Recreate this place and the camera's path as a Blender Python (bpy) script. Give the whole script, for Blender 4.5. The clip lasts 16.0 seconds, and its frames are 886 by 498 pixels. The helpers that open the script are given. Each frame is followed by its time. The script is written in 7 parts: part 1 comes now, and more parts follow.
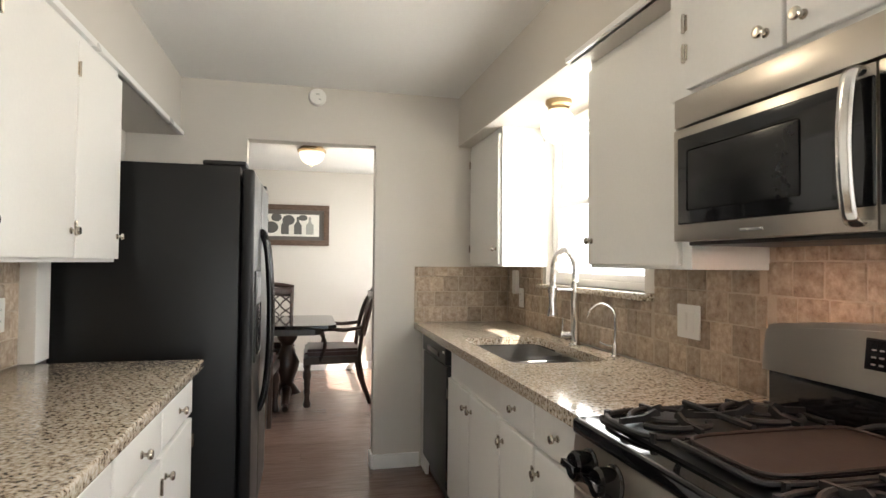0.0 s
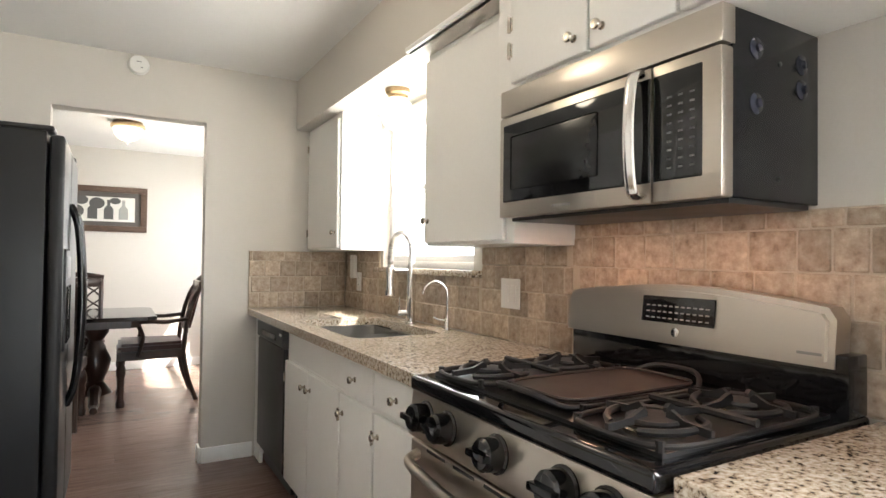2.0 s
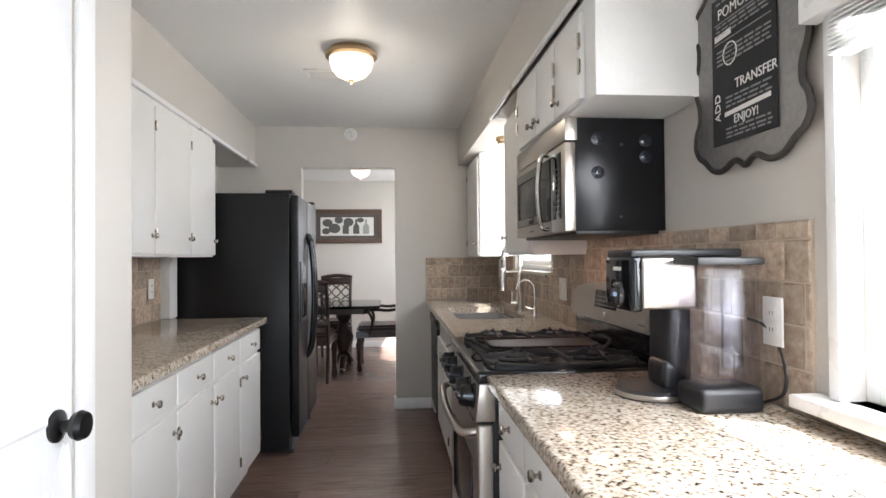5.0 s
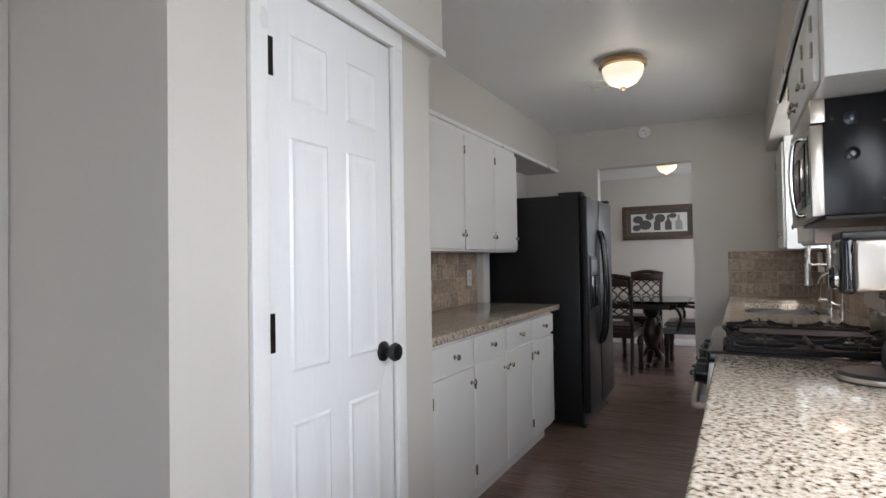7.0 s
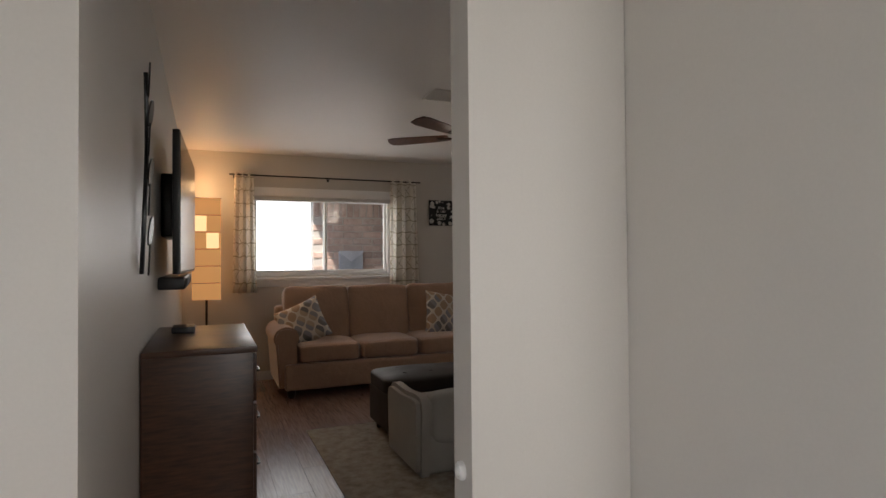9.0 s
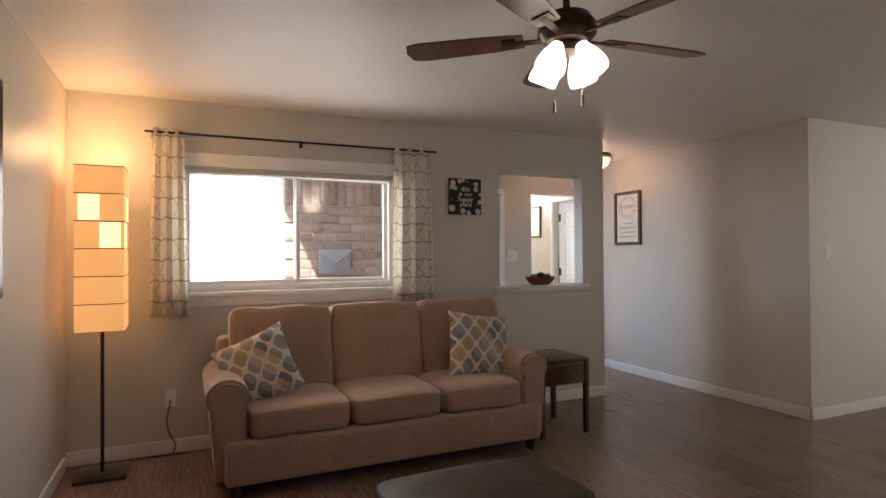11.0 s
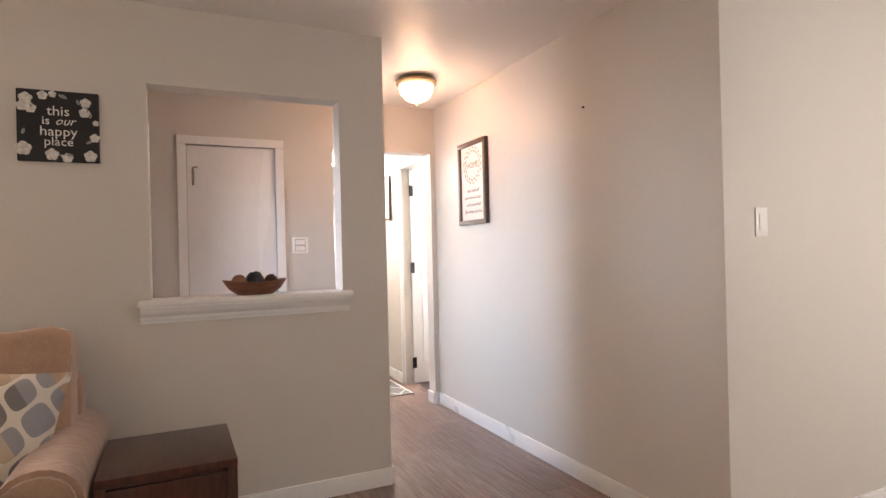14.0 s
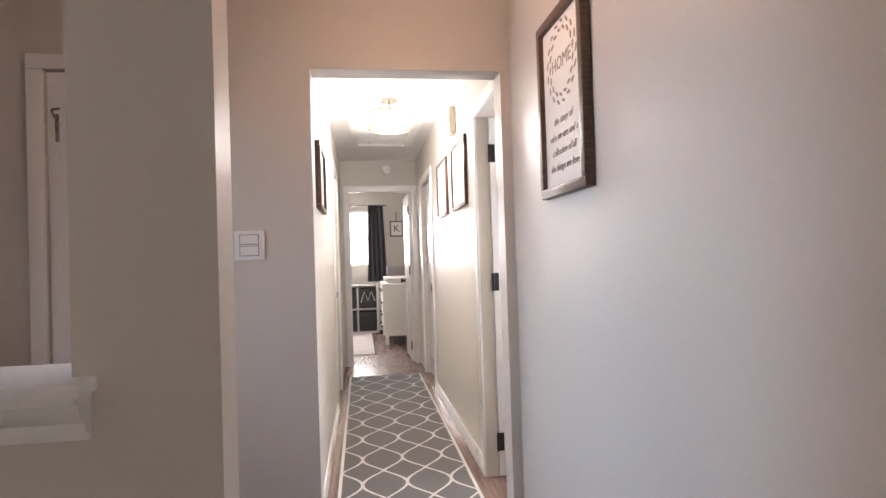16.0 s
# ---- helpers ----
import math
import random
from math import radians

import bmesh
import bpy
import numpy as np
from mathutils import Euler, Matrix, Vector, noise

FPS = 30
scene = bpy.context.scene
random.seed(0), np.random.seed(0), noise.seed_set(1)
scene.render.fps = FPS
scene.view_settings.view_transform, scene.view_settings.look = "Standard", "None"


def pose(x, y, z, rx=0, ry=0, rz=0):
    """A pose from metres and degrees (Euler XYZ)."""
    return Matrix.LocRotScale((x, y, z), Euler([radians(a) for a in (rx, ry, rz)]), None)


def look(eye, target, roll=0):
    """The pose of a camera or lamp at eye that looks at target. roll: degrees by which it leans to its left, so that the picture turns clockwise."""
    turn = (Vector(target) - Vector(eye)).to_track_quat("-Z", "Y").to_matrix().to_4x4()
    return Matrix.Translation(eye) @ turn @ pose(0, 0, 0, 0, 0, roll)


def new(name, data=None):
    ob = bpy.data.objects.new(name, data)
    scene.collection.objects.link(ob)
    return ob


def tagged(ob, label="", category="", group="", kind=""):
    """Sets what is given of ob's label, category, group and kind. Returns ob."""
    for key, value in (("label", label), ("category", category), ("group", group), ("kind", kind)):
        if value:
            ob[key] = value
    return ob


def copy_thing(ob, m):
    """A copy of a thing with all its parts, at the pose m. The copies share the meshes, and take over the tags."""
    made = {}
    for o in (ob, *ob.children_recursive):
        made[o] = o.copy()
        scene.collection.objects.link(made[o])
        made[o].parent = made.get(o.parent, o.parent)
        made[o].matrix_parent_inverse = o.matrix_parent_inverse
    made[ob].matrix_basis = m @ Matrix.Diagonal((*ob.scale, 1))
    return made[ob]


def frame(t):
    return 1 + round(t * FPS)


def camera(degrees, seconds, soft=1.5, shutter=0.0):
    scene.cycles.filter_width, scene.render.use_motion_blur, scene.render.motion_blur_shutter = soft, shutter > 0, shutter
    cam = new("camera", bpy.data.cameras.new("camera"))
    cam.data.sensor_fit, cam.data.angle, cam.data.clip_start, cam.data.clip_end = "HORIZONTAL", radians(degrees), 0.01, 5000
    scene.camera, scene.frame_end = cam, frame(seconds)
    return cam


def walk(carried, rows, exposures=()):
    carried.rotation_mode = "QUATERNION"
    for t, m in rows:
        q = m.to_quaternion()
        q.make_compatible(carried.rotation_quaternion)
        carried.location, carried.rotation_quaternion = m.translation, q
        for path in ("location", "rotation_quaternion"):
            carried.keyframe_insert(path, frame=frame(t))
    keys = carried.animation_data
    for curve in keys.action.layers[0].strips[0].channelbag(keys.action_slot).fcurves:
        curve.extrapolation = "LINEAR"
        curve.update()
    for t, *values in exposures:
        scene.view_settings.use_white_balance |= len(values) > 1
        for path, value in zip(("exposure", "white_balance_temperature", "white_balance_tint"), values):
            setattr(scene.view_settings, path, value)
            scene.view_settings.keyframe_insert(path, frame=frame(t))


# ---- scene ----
cam = camera(75.7, 16.0)
PATH = [
    (0, (0.043, -0.154, 1.314), (0.505, 1.791, 1.362), 0.5),
    (0.5, (0.011, -0.18, 1.299), (0.704, 1.696, 1.344), 0.7),
    (1, (-0.007, -0.193, 1.28), (0.834, 1.621, 1.321), 0.6),
    (1.5, (-0.017, -0.209, 1.263), (0.922, 1.556, 1.302), 0.7),
    (2, (-0.01, -0.221, 1.245), (0.988, 1.512, 1.283), 0.7),
    (2.5, (0.026, -0.253, 1.243), (1.051, 1.464, 1.285), 0.8),
    (3, (0.107, -0.359, 1.275), (1.085, 1.386, 1.308), 0.6),
    (5.3, (0.505, -1.519, 1.292), (0.525, 0.481, 1.322), -0.5),
    (5.5, (0.565, -1.572, 1.286), (0.478, 0.426, 1.316), -0.5),
    (6, (0.741, -1.654, 1.26), (0.379, 0.313, 1.291), -0.8),
    (6.5, (0.814, -1.713, 1.26), (0.179, 0.183, 1.294), -0.8),
    (7, (0.795, -1.758, 1.25), (-0.123, 0.018, 1.291), -0.9),
    (7.5, (0.812, -1.862, 1.262), (-0.400, -0.272, 1.291), -0.7),
    (8, (0.80, -1.908, 1.231), (-0.705, -0.590, 1.286), -0.8),
    (8.5, (0.67, -1.937, 1.276), (-1.062, -0.937, 1.299), -0.4),
    (8.8, (0.44, -1.918, 1.271), (-1.384, -1.098, 1.295), -0.5),
    (9, (0.259, -1.93, 1.264), (-1.587, -1.164, 1.300), -0.5),
    (9.2, (0.108, -1.926, 1.268), (-1.762, -1.217, 1.298), -0.5),
    (11.3, (-2.04, -1.329, 1.341), (-3.835, -0.446, 1.355), -0.3),
    (11.5, (-2.172, -1.232, 1.343), (-3.909, -0.243, 1.353), -0.3),
    (12, (-2.458, -0.823, 1.277), (-4.091, 0.331, 1.295), -0.3),
    (12.5, (-2.715, -0.374, 1.288), (-4.329, 0.808, 1.293), -0.4),
    (13, (-2.78, 0.133, 1.272), (-4.406, 1.297, 1.284), -0.3),
    (13.5, (-2.939, 0.635, 1.27), (-4.655, 1.662, 1.273), -0.7),
    (14, (-3.180, 1.108, 1.251), (-4.988, 1.961, 1.256), -1.4),
    (14.5, (-3.539, 1.603, 1.226), (-5.423, 2.273, 1.239), -1.6),
    (15, (-3.960, 1.984, 1.252), (-5.898, 2.478, 1.269), -1.6),
    (15.5, (-4.498, 2.253, 1.229), (-6.467, 2.609, 1.251), -1.4),
    (16, (-5.031, 2.400, 1.242), (-7.011, 2.682, 1.271), -1.8),
]
EXPO = [(0.0, 1.86, 6650, 8), (1.5, 2.16, 6500, 8), (3.2, 2.2, 6350, 9), (5.3, 1.4, 5950, 11), (6.5, 0.7, 5900, 11), (7.5, 0.76, 5950, 11), (8.0, 0.84, 6050, 11), (8.6, 0.58, 6250, 11),
        (9.2, 0.5, 6600, 12), (11.3, 1.4, 6850, 14), (12.5, 1.68, 6950, 17), (13.5, 2.22, 7100, 18), (14.2, 2.46, 7100, 18), (15.0, 2.32, 7200, 19), (15.6, 2.08, 7100, 19), (16.0, 1.75, 6700, 18)]
LAMPS = 0.30
walk(cam, [(t, look(eye, target, roll)) for t, eye, target, roll in PATH], EXPO)

# ---- light ----
world = bpy.data.worlds.new("world")
scene.world = world
world.use_nodes = True
wn = world.node_tree.nodes
sky = wn.new("ShaderNodeTexSky")
sky.sky_type = "NISHITA"
sky.sun_disc = False
SUN_DIR = Vector((-0.46, 0.36, -0.76)).normalized()
sky.sun_elevation = math.asin(-SUN_DIR.z)
sky.sun_rotation = math.atan2(-SUN_DIR.x, -SUN_DIR.y)
wn["Background"].inputs[1].default_value = 0.15
world.node_tree.links.new(sky.outputs[0], wn["Background"].inputs[0])

sun_data = bpy.data.lights.new("sun", "SUN")
sun_data.energy, sun_data.angle, sun_data.color = 5.0, radians(0.55), (1, 0.95, 0.87)
sun = new("sun", sun_data)
sun.matrix_world = look((8, -6, 14), Vector((8, -6, 14)) + SUN_DIR)


def window_light(name, eye, aim, w, h, watts, col=(1.0, 0.98, 0.95)):
    d = bpy.data.lights.new(name, "AREA")
    d.shape, d.size, d.size_y, d.energy, d.color = "RECTANGLE", w, h, LAMPS * watts, col
    ob = new(name, d)
    ob.matrix_world = look(eye, aim)
    return ob


def bulb(name, place, watts, col=(1, 0.85, 0.68), radius=0.05):
    d = bpy.data.lights.new(name, "POINT")
    d.energy, d.color, d.shadow_soft_size = LAMPS * watts, col, radius
    ob = new(name, d)
    ob.location = place
    return ob


# the cooking lamp under the microwave
for ly in (0.62, 1.04):
    window_light("hood_lamp", (1.13, ly, 1.362), (1.16, ly, 0.9), 0.06, 0.06, 0.55, (1.0, 0.56, 0.38))

# daylight through the windows, and fill lamps in added unseen openings
window_light("daylight_sink_window", (1.46, 2.40, 1.64), (0, 2.40, 1.4), 0.8, 0.85, 13)
window_light("daylight_counter_window", (1.46, -0.82, 1.45), (0.1, -0.62, 0.55), 0.9, 0.9, 45)
# fill lamp for the nook, in an unseen opening added for it
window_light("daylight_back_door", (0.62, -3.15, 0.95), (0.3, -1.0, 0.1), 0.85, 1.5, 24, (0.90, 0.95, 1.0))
window_light("daylight_dining_window", (1.46, 5.7, 1.5), (0, 5.7, 1.2), 1.5, 1.1, 45)
window_light("daylight_living_window", (-6.19, -0.72, 1.52), (-3, -0.5, 1.0), 1.45, 0.75, 21)
window_light("daylight_bedroom_window", (-15.2, 2.2, 1.6), (-12, 2.4, 1.2), 0.8, 0.95, 80)
# unseen fill lamp, added to brighten the open door off the hall
window_light("daylight_side_room", (-7.95, 4.26, 1.45), (-8.1, 3.2, 1.1), 0.65, 1.0, 38, (0.88, 0.94, 1.0))
window_light("daylight_front_door", (-6.88, 0.885, 1.3), (-6.55, 3, 0.85), 0.6, 1.2, 9.5, (0.55, 0.74, 1.0)).data.spread = radians(95)
# added fill lamp for the office; no window stands here
window_light("daylight_office_window", (-1.98, 5.2, 1.5), (-5, 4.4, 1.2), 1.6, 1.2, 32)

# ---- materials ----


def nodes_of(m):
    m.use_nodes = True
    return m.node_tree.nodes, m.node_tree.links, m.node_tree.nodes["Principled BSDF"]


def surface(name, col, rough=0.5, metal=0.0, var=0.08, scale=6.0, fine=60.0, bump=0.05, coat=0.0, stretch=(1, 1, 1), spec=0.5, rvar=0.1, per_object=0.0, crease=0.0):
    """A painted, metal or cloth surface: two scales of tone, fine relief, uneven gloss."""
    m = bpy.data.materials.new(name)
    n, l, p = nodes_of(m)
    p.inputs["Metallic"].default_value = metal
    p.inputs["Coat Weight"].default_value = coat
    p.inputs["Specular IOR Level"].default_value = spec
    tc = n.new("ShaderNodeTexCoord")
    mp = n.new("ShaderNodeMapping")
    mp.inputs["Scale"].default_value = stretch
    l.new(tc.outputs["Object"], mp.inputs[0])
    a = n.new("ShaderNodeTexNoise")
    a.inputs["Scale"].default_value, a.inputs["Detail"].default_value = scale, 4
    b = n.new("ShaderNodeTexNoise")
    b.inputs["Scale"].default_value, b.inputs["Detail"].default_value = fine, 3
    l.new(mp.outputs[0], a.inputs[0])
    l.new(mp.outputs[0], b.inputs[0])
    ad = n.new("ShaderNodeMath")
    ad.operation = "ADD"
    l.new(a.outputs[0], ad.inputs[0])
    l.new(b.outputs[0], ad.inputs[1])
    last = ad.outputs[0]
    if per_object:
        oi = n.new("ShaderNodeObjectInfo")
        ma = n.new("ShaderNodeMath")
        ma.operation = "MULTIPLY_ADD"
        ma.inputs[1].default_value = per_object
        l.new(oi.outputs["Random"], ma.inputs[0])
        l.new(last, ma.inputs[2])
        last = ma.outputs[0]
    r = n.new("ShaderNodeMapRange")
    r.inputs[1].default_value, r.inputs[2].default_value = 0.6, 1.4 + per_object
    r.inputs[3].default_value, r.inputs[4].default_value = 1 - var, 1 + var
    l.new(last, r.inputs[0])
    mx = n.new("ShaderNodeMix")
    mx.data_type, mx.blend_type = "RGBA", "MULTIPLY"
    mx.inputs[0].default_value = 1
    mx.inputs[6].default_value = (*col, 1)
    l.new(r.outputs[0], mx.inputs[7])
    l.new(mx.outputs[2], p.inputs["Base Color"])
    rr = n.new("ShaderNodeMapRange")
    rr.inputs[1].default_value, rr.inputs[2].default_value = 0.3, 0.7
    rr.inputs[3].default_value, rr.inputs[4].default_value = max(0.02, rough * (1 - rvar)), min(1, rough * (1 + rvar))
    l.new(a.outputs[0], rr.inputs[0])
    l.new(rr.outputs[0], p.inputs["Roughness"])
    if bump:
        bm_ = n.new("ShaderNodeBump")
        bm_.inputs["Strength"].default_value, bm_.inputs["Distance"].default_value = bump, 0.002
        l.new(b.outputs[0], bm_.inputs["Height"])
        l.new(bm_.outputs[0], p.inputs["Normal"])
        if crease:
            c = n.new("ShaderNodeTexNoise")
            c.inputs["Scale"].default_value, c.inputs["Detail"].default_value, c.inputs["Distortion"].default_value = 7.0, 2.0, 1.6
            l.new(tc.outputs["Object"], c.inputs[0])
            bc = n.new("ShaderNodeBump")
            bc.inputs["Strength"].default_value, bc.inputs["Distance"].default_value = crease, 0.03
            l.new(c.outputs[0], bc.inputs["Height"])
            l.new(bc.outputs[0], bm_.inputs["Normal"])
    return m


def glow(name, col, strength):
    m = bpy.data.materials.new(name)
    n, l, p = nodes_of(m)
    p.inputs["Base Color"].default_value = (*col, 1)
    p.inputs["Emission Color"].default_value = (*col, 1)
    p.inputs["Emission Strength"].default_value = LAMPS * strength
    p.inputs["Roughness"].default_value = 0.3
    return m


def glass(name, tint=(1, 1, 1), gloss=0.06, rough=0.02):
    m = bpy.data.materials.new(name)
    n, l, p = nodes_of(m)
    tr = n.new("ShaderNodeBsdfTransparent")
    tr.inputs[0].default_value = (*tint, 1)
    gl = n.new("ShaderNodeBsdfGlossy")
    gl.inputs["Roughness"].default_value = rough
    lw = n.new("ShaderNodeLayerWeight")
    lw.inputs[0].default_value = 0.5
    pw = n.new("ShaderNodeMath")
    pw.operation = "POWER"
    pw.inputs[1].default_value = 4.0
    l.new(lw.outputs["Facing"], pw.inputs[0])
    fr = n.new("ShaderNodeMath")
    fr.operation = "MULTIPLY_ADD"
    fr.inputs[1].default_value, fr.inputs[2].default_value = 0.5, 0.03
    l.new(pw.outputs[0], fr.inputs[0])
    mx = n.new("ShaderNodeMixShader")
    l.new(fr.outputs[0], mx.inputs[0])
    l.new(tr.outputs[0], mx.inputs[1])
    l.new(gl.outputs[0], mx.inputs[2])
    l.new(mx.outputs[0], n["Material Output"].inputs[0])
    return m


def ramp_mat(name, stops, rough, scale, kind="noise", stretch=(1, 1, 1), detail=6, bump=0.1, metal=0, coat=0, per_object=0.0, tint=None):
    m = bpy.data.materials.new(name)
    n, l, p = nodes_of(m)
    tc = n.new("ShaderNodeTexCoord")
    mp = n.new("ShaderNodeMapping")
    mp.inputs["Scale"].default_value = stretch
    l.new(tc.outputs["Object"], mp.inputs[0])
    vec = mp.outputs[0]
    oi = n.new("ShaderNodeObjectInfo")
    if per_object:
        sh = n.new("ShaderNodeVectorMath")
        sh.operation = "MULTIPLY_ADD"
        sh.inputs[1].default_value = (37, 19, 23)
        l.new(oi.outputs["Random"], sh.inputs[0])
        l.new(vec, sh.inputs[2])
        vec = sh.outputs[0]
    if kind == "voronoi":
        t = n.new("ShaderNodeTexVoronoi")
        t.inputs["Scale"].default_value = scale
        out = t.outputs["Color"]
    else:
        t = n.new("ShaderNodeTexNoise")
        t.inputs["Scale"].default_value, t.inputs["Detail"].default_value, t.inputs["Roughness"].default_value = scale, detail, 0.65
        out = t.outputs[0]
    l.new(vec, t.inputs[0])
    cr = n.new("ShaderNodeValToRGB")
    while len(cr.color_ramp.elements) < len(stops):
        cr.color_ramp.elements.new(0.5)
    for e, (q, c) in zip(cr.color_ramp.elements, stops):
        e.position, e.color = q, (*c, 1)
    l.new(out, cr.inputs[0])
    col = cr.outputs[0]
    if per_object:
        hs = n.new("ShaderNodeHueSaturation")
        rg = n.new("ShaderNodeMapRange")
        rg.inputs[3].default_value, rg.inputs[4].default_value = 1 - per_object, 1 + per_object
        l.new(oi.outputs["Random"], rg.inputs[0])
        l.new(rg.outputs[0], hs.inputs["Value"])
        l.new(col, hs.inputs["Color"])
        col = hs.outputs[0]
    l.new(col, p.inputs["Base Color"])
    p.inputs["Roughness"].default_value, p.inputs["Metallic"].default_value, p.inputs["Coat Weight"].default_value = rough, metal, coat
    if bump:
        b = n.new("ShaderNodeBump")
        b.inputs["Strength"].default_value, b.inputs["Distance"].default_value = bump, 0.006
        l.new(out, b.inputs["Height"])
        l.new(b.outputs[0], p.inputs["Normal"])
    return m


WALL = surface("greige_wall_paint", (0.60, 0.565, 0.515), 0.45, var=0.025, scale=1.5, fine=140, bump=0.06)
CEIL = surface("ceiling_paint", (0.78, 0.775, 0.76), 0.5, var=0.02, scale=2, fine=70, bump=0.10)
TRIM = surface("white_trim_paint", (0.80, 0.795, 0.78), 0.3, var=0.03, scale=5, fine=90, bump=0.03)
CAB = surface("white_cabinet_paint", (0.80, 0.79, 0.76), 0.35, var=0.025, scale=3, fine=90, bump=0.04)
DOORP = surface("white_door_paint", (0.80, 0.80, 0.80), 0.25, var=0.03, scale=3, fine=80, bump=0.03, stretch=(1, 1, 0.15))
BLACKAPP = surface("black_appliance_enamel", (0.010, 0.010, 0.011), 0.36, var=0.2, scale=3, fine=220, bump=0.09, spec=0.3)
SCREEN = surface("matte_black_screen_glass", (0.010, 0.010, 0.011), 0.22, var=0.1, bump=0, spec=0.3)
BLACKGLOSS = surface("black_gloss_glass", (0.008, 0.008, 0.009), 0.06, var=0.1, bump=0)
STEEL = surface("brushed_steel", (0.50, 0.455, 0.40), 0.30, 1.0, var=0.02, scale=1, fine=5, bump=0, stretch=(12, 0.5, 12), rvar=0.06)
SINKSTEEL = surface("scuffed_sink_steel", (0.36, 0.35, 0.335), 0.32, 1.0, var=0.08, scale=4, fine=120, bump=0.03)
CHROME = surface("chrome", (0.75, 0.74, 0.72), 0.14, 1.0, var=0.02, bump=0, rvar=0.02)
NICKEL = surface("satin_nickel", (0.50, 0.46, 0.40), 0.25, 1.0, var=0.1, bump=0.02)
IRON = surface("cast_iron", (0.012, 0.011, 0.011), 0.55, var=0.25, fine=150, bump=0.25)
BLACKMETAL = surface("black_metal", (0.012, 0.012, 0.012), 0.35, 0.3, var=0.2, bump=0.05)
DARKWOOD = ramp_mat("espresso_wood", [(0.3, (0.018, 0.009, 0.007)), (0.7, (0.045, 0.02, 0.014))], 0.28, 14, stretch=(8, 1, 1), bump=0.04, coat=0.2)
REDWOOD = ramp_mat("mahogany_stained_wood", [(0.3, (0.03, 0.011, 0.008)), (0.7, (0.085, 0.03, 0.018))], 0.3, 12, stretch=(1, 8, 1), bump=0.04, coat=0.2)
WALNUT = ramp_mat("brown_dresser_wood", [(0.3, (0.035, 0.016, 0.009)), (0.7, (0.10, 0.045, 0.024))], 0.35, 9, stretch=(1, 1, 9), bump=0.05)
GRANITE = ramp_mat("speckled_granite", [(0.33, (0.012, 0.009, 0.008)), (0.38, (0.10, 0.066, 0.043)), (0.425, (0.38, 0.30, 0.22)), (0.52, (0.54, 0.465, 0.37)), (0.66, (0.71, 0.66, 0.585))], 0.10, 90, detail=3, bump=0.0)
TILE = ramp_mat("tumbled_travertine", [(0.28, (0.20, 0.14, 0.095)), (0.41, (0.345, 0.26, 0.19)), (0.55, (0.44, 0.355, 0.27)), (0.72, (0.57, 0.48, 0.385))], 0.6, 34, detail=9, bump=0.6, per_object=0.22)
GROUT = surface("sand_grout", (0.50, 0.42, 0.33), 0.85, var=0.1, fine=200, bump=0.2)
PLANK = ramp_mat("wood_plank_floor", [(0.25, (0.105, 0.062, 0.048)), (0.42, (0.162, 0.101, 0.080)), (0.55, (0.215, 0.141, 0.114)), (0.78, (0.28, 0.194, 0.160))], 0.26, 5, stretch=(1.0, 16, 4), detail=9, bump=0.05, per_object=0.15)
UNDER = surface("dark_plank_gap", (0.05, 0.03, 0.022), 0.7, var=0.1)
LEATHER = surface("burgundy_leather", (0.055, 0.02, 0.018), 0.32, var=0.15, fine=120, bump=0.1)
SOFA = surface("tan_microsuede", (0.375, 0.24, 0.165), 0.85, var=0.15, scale=4, fine=90, bump=0.2, spec=0.2, crease=0.28)
GREYCLOTH = surface("grey_beige_upholstery", (0.40, 0.38, 0.34), 0.9, var=0.1, fine=220, bump=0.3, spec=0.2)
BROWNLEATHER = surface("dark_brown_leather", (0.022, 0.014, 0.011), 0.62, var=0.2, fine=120, bump=0.15)
GLASS = glass("window_glass")
SMOKE = glass("grey_water_tank", (0.97, 0.965, 0.99))
FROST = glow("lit_frosted_glass", (1.0, 0.84, 0.62), 1.6)
FROSTW = glow("lit_white_globe", (1.0, 0.93, 0.82), 3.0)
PAPERLAMP = glow("lit_paper_shade", (1.0, 0.50, 0.18), 0.9)
# emission that stands in for bulbs shining through the paper
PAPER_HOT = glow("emissive_bulb_glow", (1.0, 0.66, 0.32), 2.6)
WHITEPL = surface("white_plastic", (0.80, 0.79, 0.76), 0.35, var=0.02, bump=0.0)
BLACKPL = surface("black_plastic", (0.015, 0.015, 0.016), 0.4, var=0.1, bump=0.03)
BLACKPAPER = surface("chalkboard_black", (0.014, 0.014, 0.015), 0.7, var=0.3, scale=9, bump=0.03)
WHITEINK = surface("white_print", (0.78, 0.76, 0.72), 0.7, var=0.05, bump=0)
GREYINK = surface("grey_print", (0.25, 0.24, 0.23), 0.7, var=0.05, bump=0)
PICMAT = surface("picture_paper", (0.72, 0.70, 0.65), 0.7, var=0.04, bump=0.02)
FRAMEWOOD = ramp_mat("dark_grey_frame_wood", [(0.3, (0.045, 0.026, 0.017)), (0.7, (0.14, 0.082, 0.054))], 0.4, 20, stretch=(1, 1, 6), bump=0.1)
BRASS = surface("antique_brass", (0.45, 0.33, 0.19), 0.3, 1.0, var=0.1, bump=0.02)
MAROON = surface("maroon_door_paint", (0.085, 0.016, 0.013), 0.35, var=0.1, fine=60, bump=0.05)
SOFA.node_tree.nodes["Principled BSDF"].inputs["Sheen Weight"].default_value = 0.5

# ---- building helpers ----


